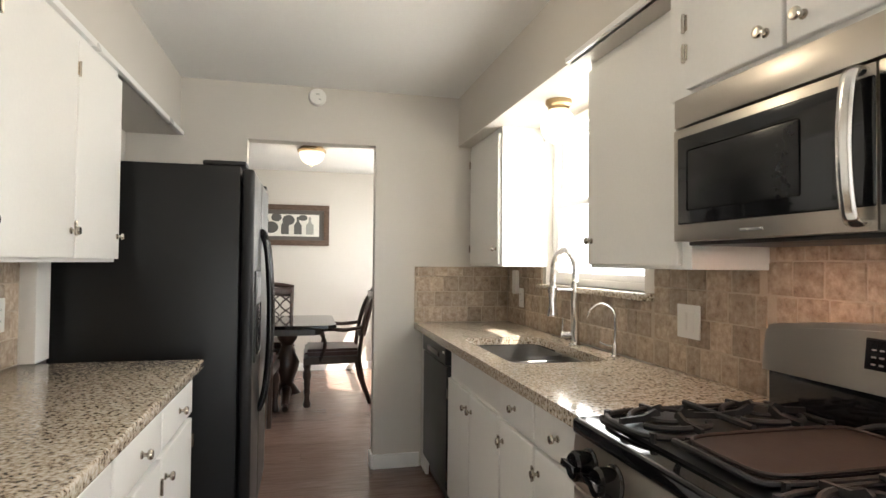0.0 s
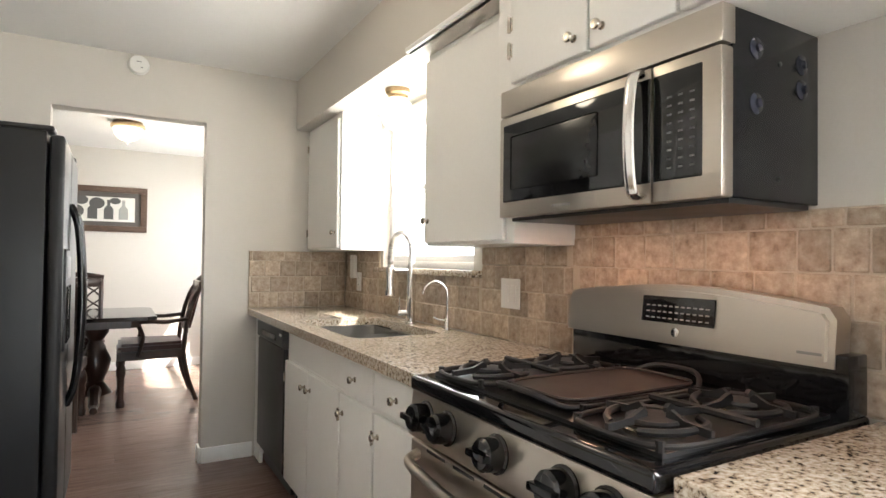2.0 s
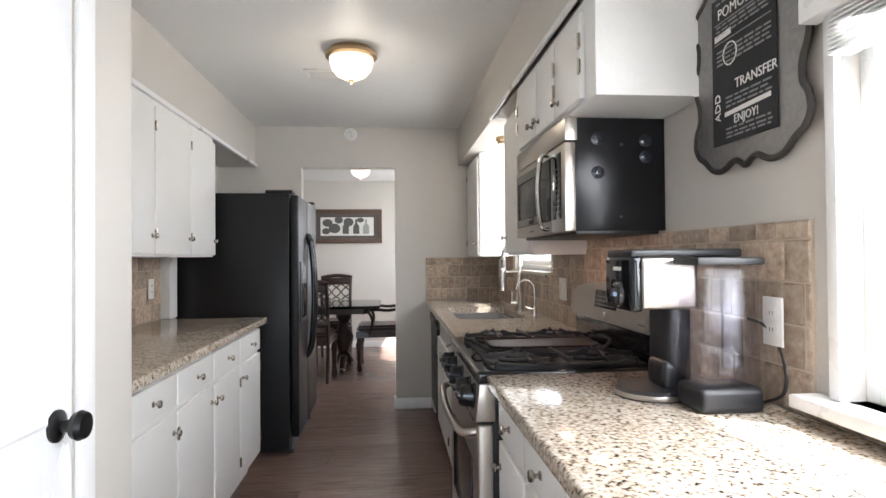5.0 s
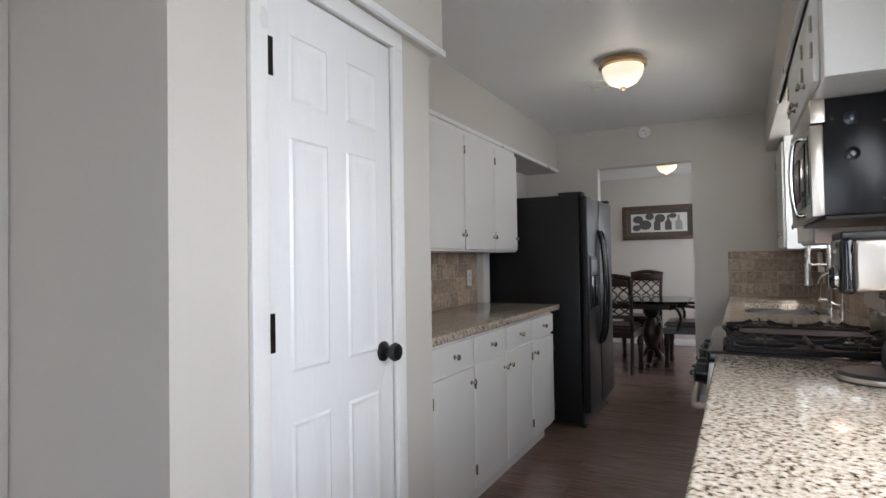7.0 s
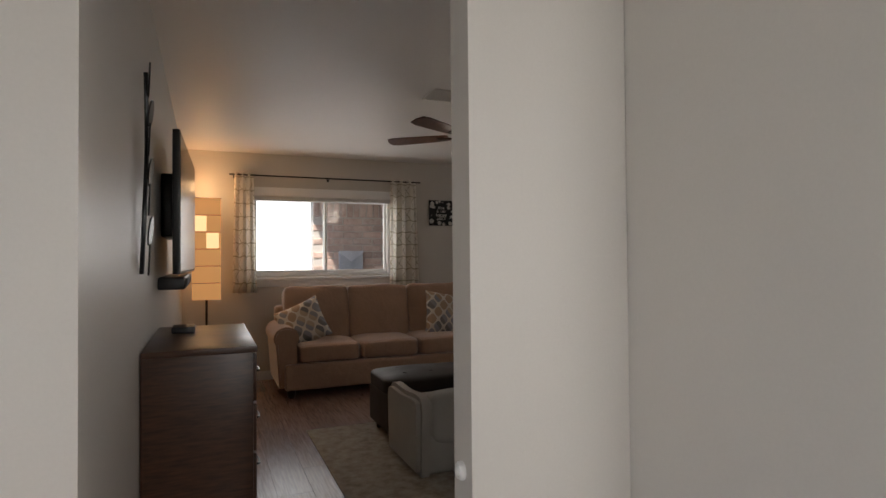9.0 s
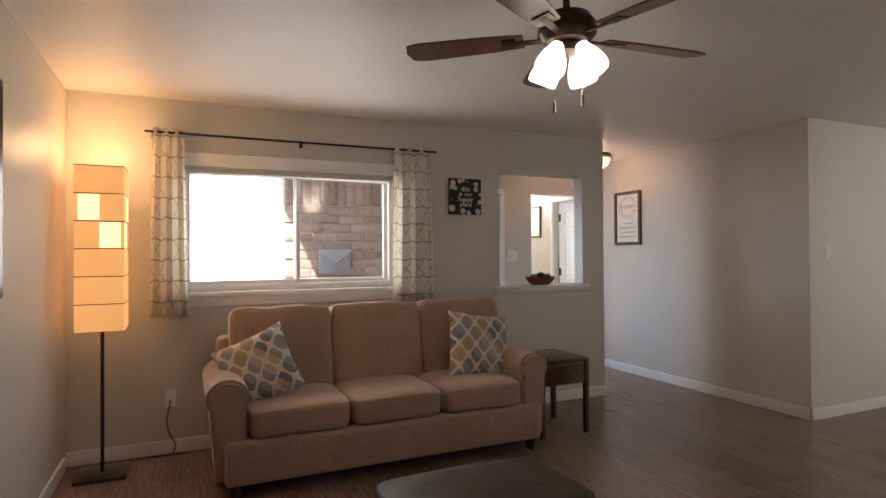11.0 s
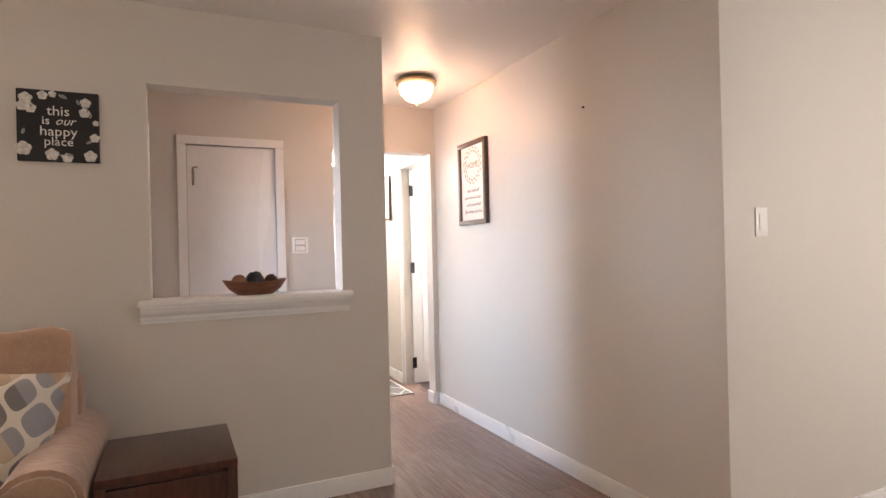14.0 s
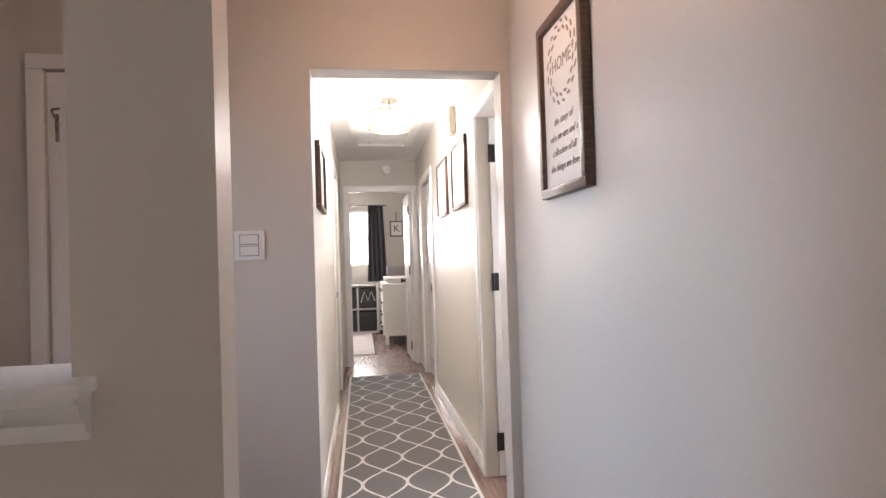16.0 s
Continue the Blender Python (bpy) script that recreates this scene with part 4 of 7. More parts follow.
def coffee_maker():
    c = thing("coffee_maker", (1.14, 0.05, 0.925), "black and steel single-serve coffee maker with water tank", "coffee maker")
    part("base", moved(lathe([(0.098, 0), (0.098, 0.016), (0.09, 0.024), (0.0, 0.026)], 32), Matrix.Translation((1.115, 0.05, 0.925))), BLACKPL, c, "", True)
    part("base_band", moved(lathe([(0.0985, 0.004), (0.0995, 0.006), (0.0995, 0.014), (0.0985, 0.016)], 32), Matrix.Translation((1.115, 0.05, 0.925))), STEEL, c, "steel band", True)
    part("column", box(1.135, 1.20, 0.0, 0.12, 0.93, 1.30, 0.018, 3), BLACKPL, c, "", True)
    part("neck", box(1.12, 1.20, 0.0, 0.10, 0.945, 1.02, 0.02, 3), BLACKPL, c, "", True)
    h = part("brew_head", box(1.05, 1.2, -0.035, 0.135, 1.155, 1.288, 0.012, 3), STEEL, c, "brushed steel head", True)
    part("head_lid", box(1.025, 1.32, -0.03, 0.13, 1.286, 1.308, 0.008, 3), BLACKPL, h, "", True)
    part("front_panel", box(1.022, 1.054, -0.04, 0.14, 1.15, 1.292, 0.014, 3), BLACKGLOSS, h, "black control face", True)
    part("dial", moved(lathe([(0.03, 0), (0.03, 0.01), (0.024, 0.014), (0.022, 0.008), (0, 0.007)], 26), Matrix.Translation((1.024, 0.05, 1.19)) @ Euler((0, radians(-90), 0)).to_matrix().to_4x4()), BLACKGLOSS, h, "glossy black dial", True)
    part("dial_ring", moved(lathe([(0.0305, 0), (0.033, 0), (0.033, 0.008), (0.0305, 0.008)], 26), Matrix.Translation((1.024, 0.05, 1.19)) @ Euler((0, radians(-90), 0)).to_matrix().to_4x4()), CHROME, h, "chrome ring", True)
    part("clock", text_mesh("2:17", 0.014, facing(1.015, 0.05, 1.19, "w")), glow("pale_blue_digits", (0.55, 0.7, 1.0), 0.35), h, "lit clock digits", True)
    part("brand_mark", box(1.0205, 1.023, 0.025, 0.075, 1.253, 1.263), WHITEINK, h, "", True)
    t = part("water_tank", box(1.135, 1.285, -0.155, -0.045, 0.985, 1.268, 0.018, 3), SMOKE, c, "clear smoky plastic water tank", True)
    part("tank_base", box(1.132, 1.288, -0.158, -0.042, 0.925, 0.985, 0.016, 3), BLACKPL, c, "", True)
    part("tank_lid", box(1.128, 1.292, -0.16, -0.04, 1.268, 1.286, 0.006, 2), BLACKPL, c, "", True)
    part("water", box(1.141, 1.279, -0.149, -0.051, 0.99, 1.175, 0.014, 2), glass("grey_water", (0.975, 0.97, 0.99)), t, "", True)
    part("tank_grip", box(1.185, 1.235, -0.159, -0.15, 1.03, 1.24, 0.008, 2), glass("grey_tank_grip", (0.90, 0.90, 0.93), rough=0.1), t, "", True)
    lone("cable", tube(bend([(0, 0, 0), (0.02, -0.05, -0.02), (0.03, -0.09, -0.09), (0.02, -0.10, -0.17), (-0.03, -0.06, -0.20)], 8), 0.004, 6), BLACKPL, (1.33, -0.03, 1.13), "black power cord against the backsplash", "cord")


coffee_maker()

# ---- kitchen windows, lights, fittings ----


def sash_window(name, x, y0, y1, z0, z1, label, mid=None, mull=0.0):
    w = tagged(thing(name, (x, (y0 + y1) / 2, z0), label, "window"), kind="structure")
    f = 0.035
    part("window_frame", merge(box(x - 0.03, x + 0.05, y0, y0 + f, z0, z1, 0.004), box(x - 0.03, x + 0.05, y1 - f, y1, z0, z1, 0.004), box(x - 0.03, x + 0.05, y0 + f, y1 - f, z1 - f, z1, 0.004), box(x - 0.03, x + 0.05, y0 + f, y1 - f, z0, z0 + f, 0.004)), TRIM, w, "", True)
    mid = mid or (z0 + z1) / 2
    for a, b, xx in ((z0 + f, mid + 0.02, x - 0.012), (mid - 0.02, z1 - f, x + 0.02)):
        s = 0.032
        sash = part("sash", merge(box(xx - 0.014, xx + 0.014, y0 + f, y0 + f + s, a, b, 0.003), box(xx - 0.014, xx + 0.014, y1 - f - s, y1 - f, a, b, 0.003), box(xx - 0.014, xx + 0.014, y0 + f + s, y1 - f - s, a, a + s, 0.003), box(xx - 0.014, xx + 0.014, y0 + f + s, y1 - f - s, b - s, b, 0.003)), TRIM, w, "", True)
        g = part("pane", box(xx - 0.002, xx + 0.002, y0 + f + s, y1 - f - s, a + s, b - s), GLASS, sash, "", True)
        g.visible_shadow = False
    return w


sash_window("window_1", 1.44, 1.90, 2.88, 1.20, 2.06, "white double-hung window over the sink")
sash_window("window_2", 1.44, -1.35, -0.30, 0.985, 2.05, "white double-hung window above the counter")
sash_window("window_3", 1.44, 4.9, 6.5, 0.9, 2.05, "white dining room window")
# unseen glazed panel, added round the nook's fill lamp
bw = tagged(thing("window_6", (0.62, -3.14, 0.12), "unseen white framed glazed panel added to light the nook", "window"), kind="structure")
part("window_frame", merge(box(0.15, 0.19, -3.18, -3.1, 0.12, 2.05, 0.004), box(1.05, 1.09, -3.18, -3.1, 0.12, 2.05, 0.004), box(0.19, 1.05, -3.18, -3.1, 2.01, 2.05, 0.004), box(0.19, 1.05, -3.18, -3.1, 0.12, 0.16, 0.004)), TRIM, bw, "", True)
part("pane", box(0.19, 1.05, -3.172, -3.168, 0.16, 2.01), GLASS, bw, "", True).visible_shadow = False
lone("window_stool", box(-0.045, 0.06, -0.54, 0.54, -0.03, 0.0, 0.006, 2), GRANITE, (1.36, 2.37, 1.20), "granite window stool above the sink", "window sill")
setting("trim_window_stool", box(1.30, 1.42, -1.42, -0.215, 0.955, 0.985, 0.006), TRIM, "white painted window stool", "trim")
setting("trim_window_2", merge(box(1.352, 1.37, -0.30, -0.27, 0.985, 2.05, 0.003)), TRIM, "white painted window trim", "trim")
setting("trim_window_1", merge(box(1.345, 1.37, 1.84, 2.93, 2.005, 2.06, 0.004)), TRIM, "white painted window trim", "trim")
bl = thing("window_blind", (1.35, -0.82, 1.7), "white faux wood blind raised under its valance", "blind")
part("valance", box(1.315, 1.36, -1.42, -0.245, 1.79, 1.90, 0.006), TRIM, bl, "", True)
for i in range(9):
    part("slat", box(1.325, 1.375, -1.34, -0.315, 1.70 + i * 0.0095, 1.7045 + i * 0.0095), WHITEPL, bl, "", True)

gl = thing("globe_lamp", (1.19, 2.33, 2.085), "round white globe lamp on a brass ceiling base", "lamp")
part("canopy", moved(lathe([(0.0, 0), (0.062, 0), (0.062, -0.02), (0.05, -0.03), (0.05, -0.045), (0.0, -0.05)], 24), Matrix()), BRASS, gl)
part("globe", moved(lathe([(0.045, 0.065)] + [(0.083 * math.sin(radians(a)), 0.083 * math.cos(radians(a)) - 0.01) for a in range(35, 181, 12)] + [(0, -0.093)], 28), Matrix.Translation((0, 0, -0.112))), FROSTW, gl, "lit white glass globe").visible_shadow = False
bulb("globe_bulb", (1.19, 2.33, 1.97), 10, (1, 0.9, 0.75), 0.06)


def dome_light(x, y, label, watts, metal, r=0.132, col=(1, 0.86, 0.68)):
    d = thing("ceiling_light", (x, y, CZ), label, "ceiling light", "flush ceiling lights")
    part("pan", lathe([(0, 0), (r * 0.86, 0), (r * 0.9, -0.012), (r * 1.03, -0.026), (r * 1.04, -0.044), (r * 0.88, -0.05), (0, -0.05)], 36), metal, d, "turned metal pan")
    part("shade", lathe([(r * 0.88, -0.05), (r * 0.89, -0.065), (r * 0.81, -0.105), (r * 0.61, -0.139), (r * 0.29, -0.160), (0, -0.166)], 36), FROST, d, "lit frosted glass bowl").visible_shadow = False
    part("finial", moved(lathe([(0.012, 0.0), (0.016, -0.006), (0.01, -0.016), (0.005, -0.022), (0, -0.026)], 14), Matrix.Translation((0, 0, -0.163))), metal, d)
    bulb("dome_bulb", (x, y, CZ - 0.25), watts, col, 0.08)
    return d


dome_light(0.223, 1.67, "flush dome ceiling light with bronze rim, lit", 4, BRASS)
dome_light(0.07, 5.45, "flush dome ceiling light with bronze rim over the dining table", 5, BRASS)
dome_light(-6.70, 2.60, "flush dome ceiling light with bronze rim in the foyer", 7, BRASS, col=(1, 0.60, 0.38))


def smoke_detector(m, label):
    bm = lathe([(0.055, 0), (0.055, 0.012), (0.048, 0.03), (0.03, 0.034), (0, 0.035)], 28)
    bm.transform(m)
    s = thing("smoke_detector", m.translation, label, "smoke detector")
    part("case", bm, WHITEPL, s, "", True)
    v = bmesh.new()
    boxes(v, (-0.012, 0.012, 0.012, 0.016, 0.03, 0.0365), (0.01, 0.02, -0.02, -0.015, 0.03, 0.0365))
    v.transform(m)
    part("grille", v, GREYINK, s, "", True)


smoke_detector(Matrix.Translation((0.09, 3.5, 2.345)) @ Euler((radians(90), 0, 0)).to_matrix().to_4x4(), "round white smoke detector on the wall over the doorway")
smoke_detector(Matrix.Translation((-11.8, 2.71, 2.30)) @ Euler((0, radians(90), 0)).to_matrix().to_4x4(), "round white smoke detector at the hall's end")


def register(x, y, z, lx, ly, label, down=True):
    r = thing("ceiling_vent", (x, y, z), label, "vent")
    part("frame", merge(box(-lx / 2, lx / 2, -ly / 2, -ly / 2 + 0.02, -0.008, 0, 0.002), box(-lx / 2, lx / 2, ly / 2 - 0.02, ly / 2, -0.008, 0, 0.002), box(-lx / 2, -lx / 2 + 0.02, -ly / 2, ly / 2, -0.0085, 0, 0.002), box(lx / 2 - 0.02, lx / 2, -ly / 2, ly / 2, -0.0085, 0, 0.002)), WHITEPL, r)
    n = int((ly - 0.04) / 0.014)
    for i in range(n):
        yy = -ly / 2 + 0.025 + i * 0.014
        part("slat", moved(box(-lx / 2 + 0.02, lx / 2 - 0.02, -0.006, 0.006, -0.001, 0.001), Matrix.Translation((0, yy, -0.004)) @ Euler((radians(35), 0, 0)).to_matrix().to_4x4()), WHITEPL, r)
    return r


register(0.03, 2.08, CZ, 0.22, 0.16, "white louvered ceiling vent in the kitchen")
register(-3.40, -0.38, CZ, 0.26, 0.26, "white ceiling air vent by the fan")


def plate(x, y, z, side, w, h, label, kind="switch", n=1, name=""):
    """A wall plate with rockers or sockets."""
    p = thing(name or ("light_switch" if kind == "switch" else "power_outlet"), (x, y, z), label, "switch" if kind == "switch" else "outlet")
    m = Matrix.Translation((0, 0, 0)) @ pose(0, 0, 0, 90, 0, {"s": 0, "e": 90, "n": 180, "w": -90}[side])
    part("plate", moved(box(-w / 2, w / 2, -h / 2, h / 2, 0, 0.006, 0.002), m), WHITEPL, p)
    for i in range(n):
        cx = (i - (n - 1) / 2) * 0.046
        if kind == "switch":
            part("rocker", moved(box(cx - 0.016, cx + 0.016, -0.033, 0.033, 0.006, 0.010, 0.0015), m), WHITEPL, p)
        else:
            for cy in (-0.02, 0.02):
                part("socket", moved(merge(box(cx - 0.015, cx + 0.015, cy - 0.013, cy + 0.013, 0.006, 0.008, 0.001)), m), WHITEPL, p)
                sl = boxes(bmesh.new(), (cx - 0.007, cx - 0.005, cy - 0.004, cy + 0.005, 0.0078, 0.0085), (cx + 0.005, cx + 0.007, cy - 0.004, cy + 0.005, 0.0078, 0.0085))
                part("slot", moved(sl, m), BLACKPL, p)
    return p


TX = 1.352
plate(TX, 1.60, 1.115, "w", 0.12, 0.118, "white double rocker switch on the tile backsplash", n=2)
plate(TX, -0.10, 1.13, "w", 0.07, 0.118, "white outlet on the tile backsplash", "outlet")
plate(TX, 3.21, 1.10, "w", 0.07, 0.118, "white outlet on the tile behind the sink", "outlet")
lone("wall_telephone_cradle", box(-0.03, 0.0, -0.03, 0.03, 0, 0.15, 0.01, 2), WHITEPL, (1.352, 3.28, 1.12), "slim white plastic holder mounted on the tile", "holder")
plate(-0.982, 2.09, 1.12, "e", 0.075, 0.118, "white outlet on the tile by the refrigerator", "outlet")


# ---- chalk sign ----
def chalk_sign():
    yc, zc = -0.005, 1.79
    s = thing("wall_sign", (1.36, yc, zc), "ornate pewter framed black sign with chalk lettering", "wall sign")
    w, h = 0.235, 0.265
    out = []
    q = [(0.0, 1.0), (0.10, 0.95), (0.22, 0.93), (0.42, 1.0), (0.62, 0.98), (0.80, 0.86), (0.92, 0.80), (1.0, 0.68), (0.97, 0.52), (0.90, 0.42), (0.90, 0.25), (0.97, 0.10), (1.0, 0.0)]
    quad = [(a * w, b * h) for a, b in q]
    out = quad + [(a, -b) for a, b in quad[-2::-1]] + [(-a, -b) for a, b in quad[1:]] + [(-a, b) for a, b in quad[-2:0:-1]]
    sm = bend([(a, b, 0) for a, b in out] + [(out[0][0], out[0][1], 0)], 4)[:-1]
    m = Matrix.Translation((0, 0, 0)) @ pose(0, 0, 0, 90, 0, -90)
    PEWTER = surface("pewter_frame", (0.27, 0.26, 0.25), 0.35, 0.7, var=0.2, scale=8, bump=0.05)
    part("board", moved(slab([(p.x, p.y) for p in sm], 0, 0.014, 0.003), m), PEWTER, s, "curved pewter board")
    part("rim", moved(tube([(p.x, p.y, 0.012) for p in sm], 0.009, 8, True), m), surface("dark_pewter_rim", (0.06, 0.055, 0.05), 0.4, 0.6, bump=0.05), s, "raised dark rim")
    part("panel", moved(box(-0.135, 0.135, -0.195, 0.215, 0.014, 0.019, 0.001, 1), m), BLACKPAPER, s, "black chalk panel")
    z = 0.0195
    words = [("POMODORO", 0.042, 0.02, 0.165), ("TRANSFER", 0.036, 0.055, -0.045), ("ENJOY!", 0.032, 0.015, -0.138)]
    bms = [text_mesh(t, sz, m @ Matrix.Translation((x, y, z))) for t, sz, x, y in words]
    bms.append(text_mesh("ADD", 0.036, m @ Matrix.Translation((-0.108, -0.09, z)) @ Euler((0, 0, radians(90))).to_matrix().to_4x4()))
    part("lettering", merge(*bms), WHITEINK, s, "white chalk lettering")
    lines = bmesh.new()
    rng = random.Random(3)
    for yy in (0.195, 0.13, 0.118, 0.106, 0.06, 0.048, 0.036, 0.024, -0.075, -0.087, -0.099, -0.16, -0.172, -0.182):
        x = -0.11 if yy > -0.07 else -0.07
        while x < 0.11:
            l = rng.uniform(0.012, 0.04)
            boxes(lines, (x, min(x + l, 0.118), yy, yy + 0.005, z, z + 0.001))
            x += l + 0.008
    boxes(lines, (-0.12, 0.12, 0.085, 0.088, z, z + 0.001), (-0.12, 0.12, 0.14, 0.143, z, z + 0.001))
    lines.transform(m)
    part("small_print", lines, GREYINK, s)
    ban = bmesh.new()
    boxes(ban, (-0.08, 0.11, -0.12, -0.108, z, z + 0.001), (-0.115, -0.04, 0.098, 0.115, z, z + 0.001))
    ban.transform(m @ Matrix.Rotation(radians(2), 4, "Z"))
    part("banner", ban, WHITEINK, s)
    part("ring", moved(tube([(-0.05 + 0.03 * math.cos(i * 0.3), 0.045 + 0.03 * math.sin(i * 0.3), z) for i in range(21)], 0.002, 5, True), m), WHITEINK, s)


chalk_sign()


# ---- doors ----
def panel_door(name, place, rz, w, h, label, mat=None, knob_side=1, knob_mat=None, hinges=True, flip=1):
    """A six-panel door; local x along its width from the hinge, y its thickness, z up."""
    mat = mat or DOORP
    d = tagged(thing(name, place, label, "door", "", rz), kind="structure")
    t = 0.035
    part("leaf", box(0, w, -t / 2, t / 2, 0.008, h, 0.003), mat, d)
    st = 0.105 * w / 0.7
    pw = (w - 3 * st) / 2
    rows = [(0.20, 0.42 * h), (0.42 * h + 0.13, 0.80 * h), (0.80 * h + 0.09, h - 0.12)]
    for s in (-1, 1):
        for x0 in (st, 2 * st + pw):
            for a, b in rows:
                y = s * t / 2
                bm = bmesh.new()
                o = [(x0, a), (x0 + pw, a), (x0 + pw, b), (x0, b)]
                ring = []
                for ins, dep in ((0.0, 0.0005), (0.008, 0.0055), (0.018, 0.0015), (0.026, 0.0015), (0.05, 0.006)):
                    ring.append([bm.verts.new((x + (ins if x == x0 else -ins), y + s * dep, z + (ins if z == a else -ins))) for x, z in o])
                for r1, r2 in zip(ring, ring[1:]):
                    for i in range(4):
                        bm.faces.new((r1[i], r1[(i + 1) % 4], r2[(i + 1) % 4], r2[i]))
                bm.faces.new(ring[-1])
                part("panel", bm, mat, d)
    km = knob_mat or BLACKMETAL
    kx = w - 0.06
    for s in (-1, 1):
        k = lathe([(0.033, 0), (0.033, 0.006), (0.026, 0.010), (0.013, 0.014), (0.013, 0.03), (0.026, 0.036), (0.031, 0.048), (0.026, 0.060), (0, 0.064)], 24)
        k.transform(Matrix.Translation((kx, s * t / 2, 0.955)) @ Euler((radians(-90 * s), 0, 0)).to_matrix().to_4x4())
        part("door_knob", k, km, d, "dark round door knob")
    if hinges:
        for z in (0.20, h * 0.542, h - 0.20):
            part("hinge", merge(tube([(-0.004, flip * (t / 2 + 0.006), z - 0.05), (-0.004, flip * (t / 2 + 0.006), z + 0.05)], 0.0075, 8), box(-0.002, 0.03, flip * t / 2, flip * (t / 2 + 0.002), z - 0.05, z + 0.05)), km, d, "black door hinge")
    return d


panel_door("door_1", (-0.270, -0.697, 0), 90, 0.582, 1.98, "white six-panel pantry door with black knob", flip=-1)
panel_door("door_2", (-8.185, 3.13, 0), 88, 0.65, 2.02, "white six-panel door standing open off the hall", flip=-1)
panel_door("door_3", (-11.195, 3.12, 0), 0, 0.84, 2.02, "white six-panel door, closed, off the hall")
panel_door("door_4", (-11.86, 2.985, 0), 181, 0.70, 2.02, "white six-panel bedroom door standing open")
panel_door("door_5", (-10.595, 2.11, 0), 0, 0.79, 2.02, "white six-panel door, closed, on the hall side")
gc = thing("gate_cup", (-0.915, -1.40, 0.79), "small white plastic gate cup on the door jamb", "gate cup")
part("cup", moved(lathe([(0.021, 0), (0.021, 0.006), (0.017, 0.012), (0.012, 0.012), (0.010, 0.006), (0, 0.006)], 20), Euler((radians(90), 0, 0)).to_matrix().to_4x4()), WHITEPL, gc)
cd = tagged(thing("door_6", (-7.46, 1.195, 0), "flat white closet door with a hook", "door"), kind="structure")
part("leaf", box(-7.478, -7.443, 1.198, 1.782, 0.01, 2.016, 0.003), DOORP, cd, "", True)
part("coat_hook", merge(tube(bend([(-7.443, 1.235, 1.83), (-7.42, 1.235, 1.835), (-7.405, 1.235, 1.855), (-7.40, 1.265, 1.86)], 5), 0.005, 8), box(-7.443, -7.438, 1.228, 1.243, 1.74, 1.85, 0.002)), NICKEL, cd, "small metal hook", True)
part("door_knob", moved(lathe([(0.03, 0), (0.012, 0.01), (0.012, 0.03), (0.028, 0.04), (0.028, 0.055), (0, 0.062)], 20), Matrix.Translation((-7.443, 1.74, 0.98)) @ Euler((0, radians(90), 0)).to_matrix().to_4x4()), glass("glass_knob", (0.85, 0.82, 0.78)), cd, "clear glass knob", True)


def front_door():
    d = tagged(thing("door_7", (-6.87, 0.90, 0), "maroon front door with nine glass lights", "door"), kind="structure")
    x0, x1, t0, t1, h = -7.315, -6.425, 0.90, 0.945, 2.04
    cols = [(-7.185, -7.08), (-7.045, -6.695), (-6.66, -6.555)]
    zl = [(0.60, 1.66), (1.71, 1.91)]
    holes = [(a, b, z0, z1) for a, b in cols for z0, z1 in zl]
    A = sorted({x0, x1, *[q for c in cols for q in c]})
    Z = sorted({0.01, h, *[q for c in zl for q in c]})
    bm = bmesh.new()
    for i in range(len(A) - 1):
        for k in range(len(Z) - 1):
            a, z = (A[i] + A[i + 1]) / 2, (Z[k] + Z[k + 1]) / 2
            if not any(p < a < q and u < z < v for p, q, u, v in holes):
                boxes(bm, (A[i], A[i + 1], t0, t1, Z[k], Z[k + 1]))
    bmesh.ops.remove_doubles(bm, verts=bm.verts[:], dist=1e-5)
    part("leaf", bm, MAROON, d, "", True)
    for p, q, u, v in holes:
        g = part("pane", box(p, q, 0.918, 0.924, u, v), GLASS, d, "", True)
        g.visible_shadow = False
    part("panel", box(-7.19, -6.55, 0.942, 0.952, 0.15, 0.50, 0.008), MAROON, d, "", True)
    for z in (0.25, 1.05, 1.78):
        part("hinge", tube([(-7.318, 0.955, z - 0.05), (-7.318, 0.955, z + 0.05)], 0.008, 8), BLACKMETAL, d, "", True)


front_door()


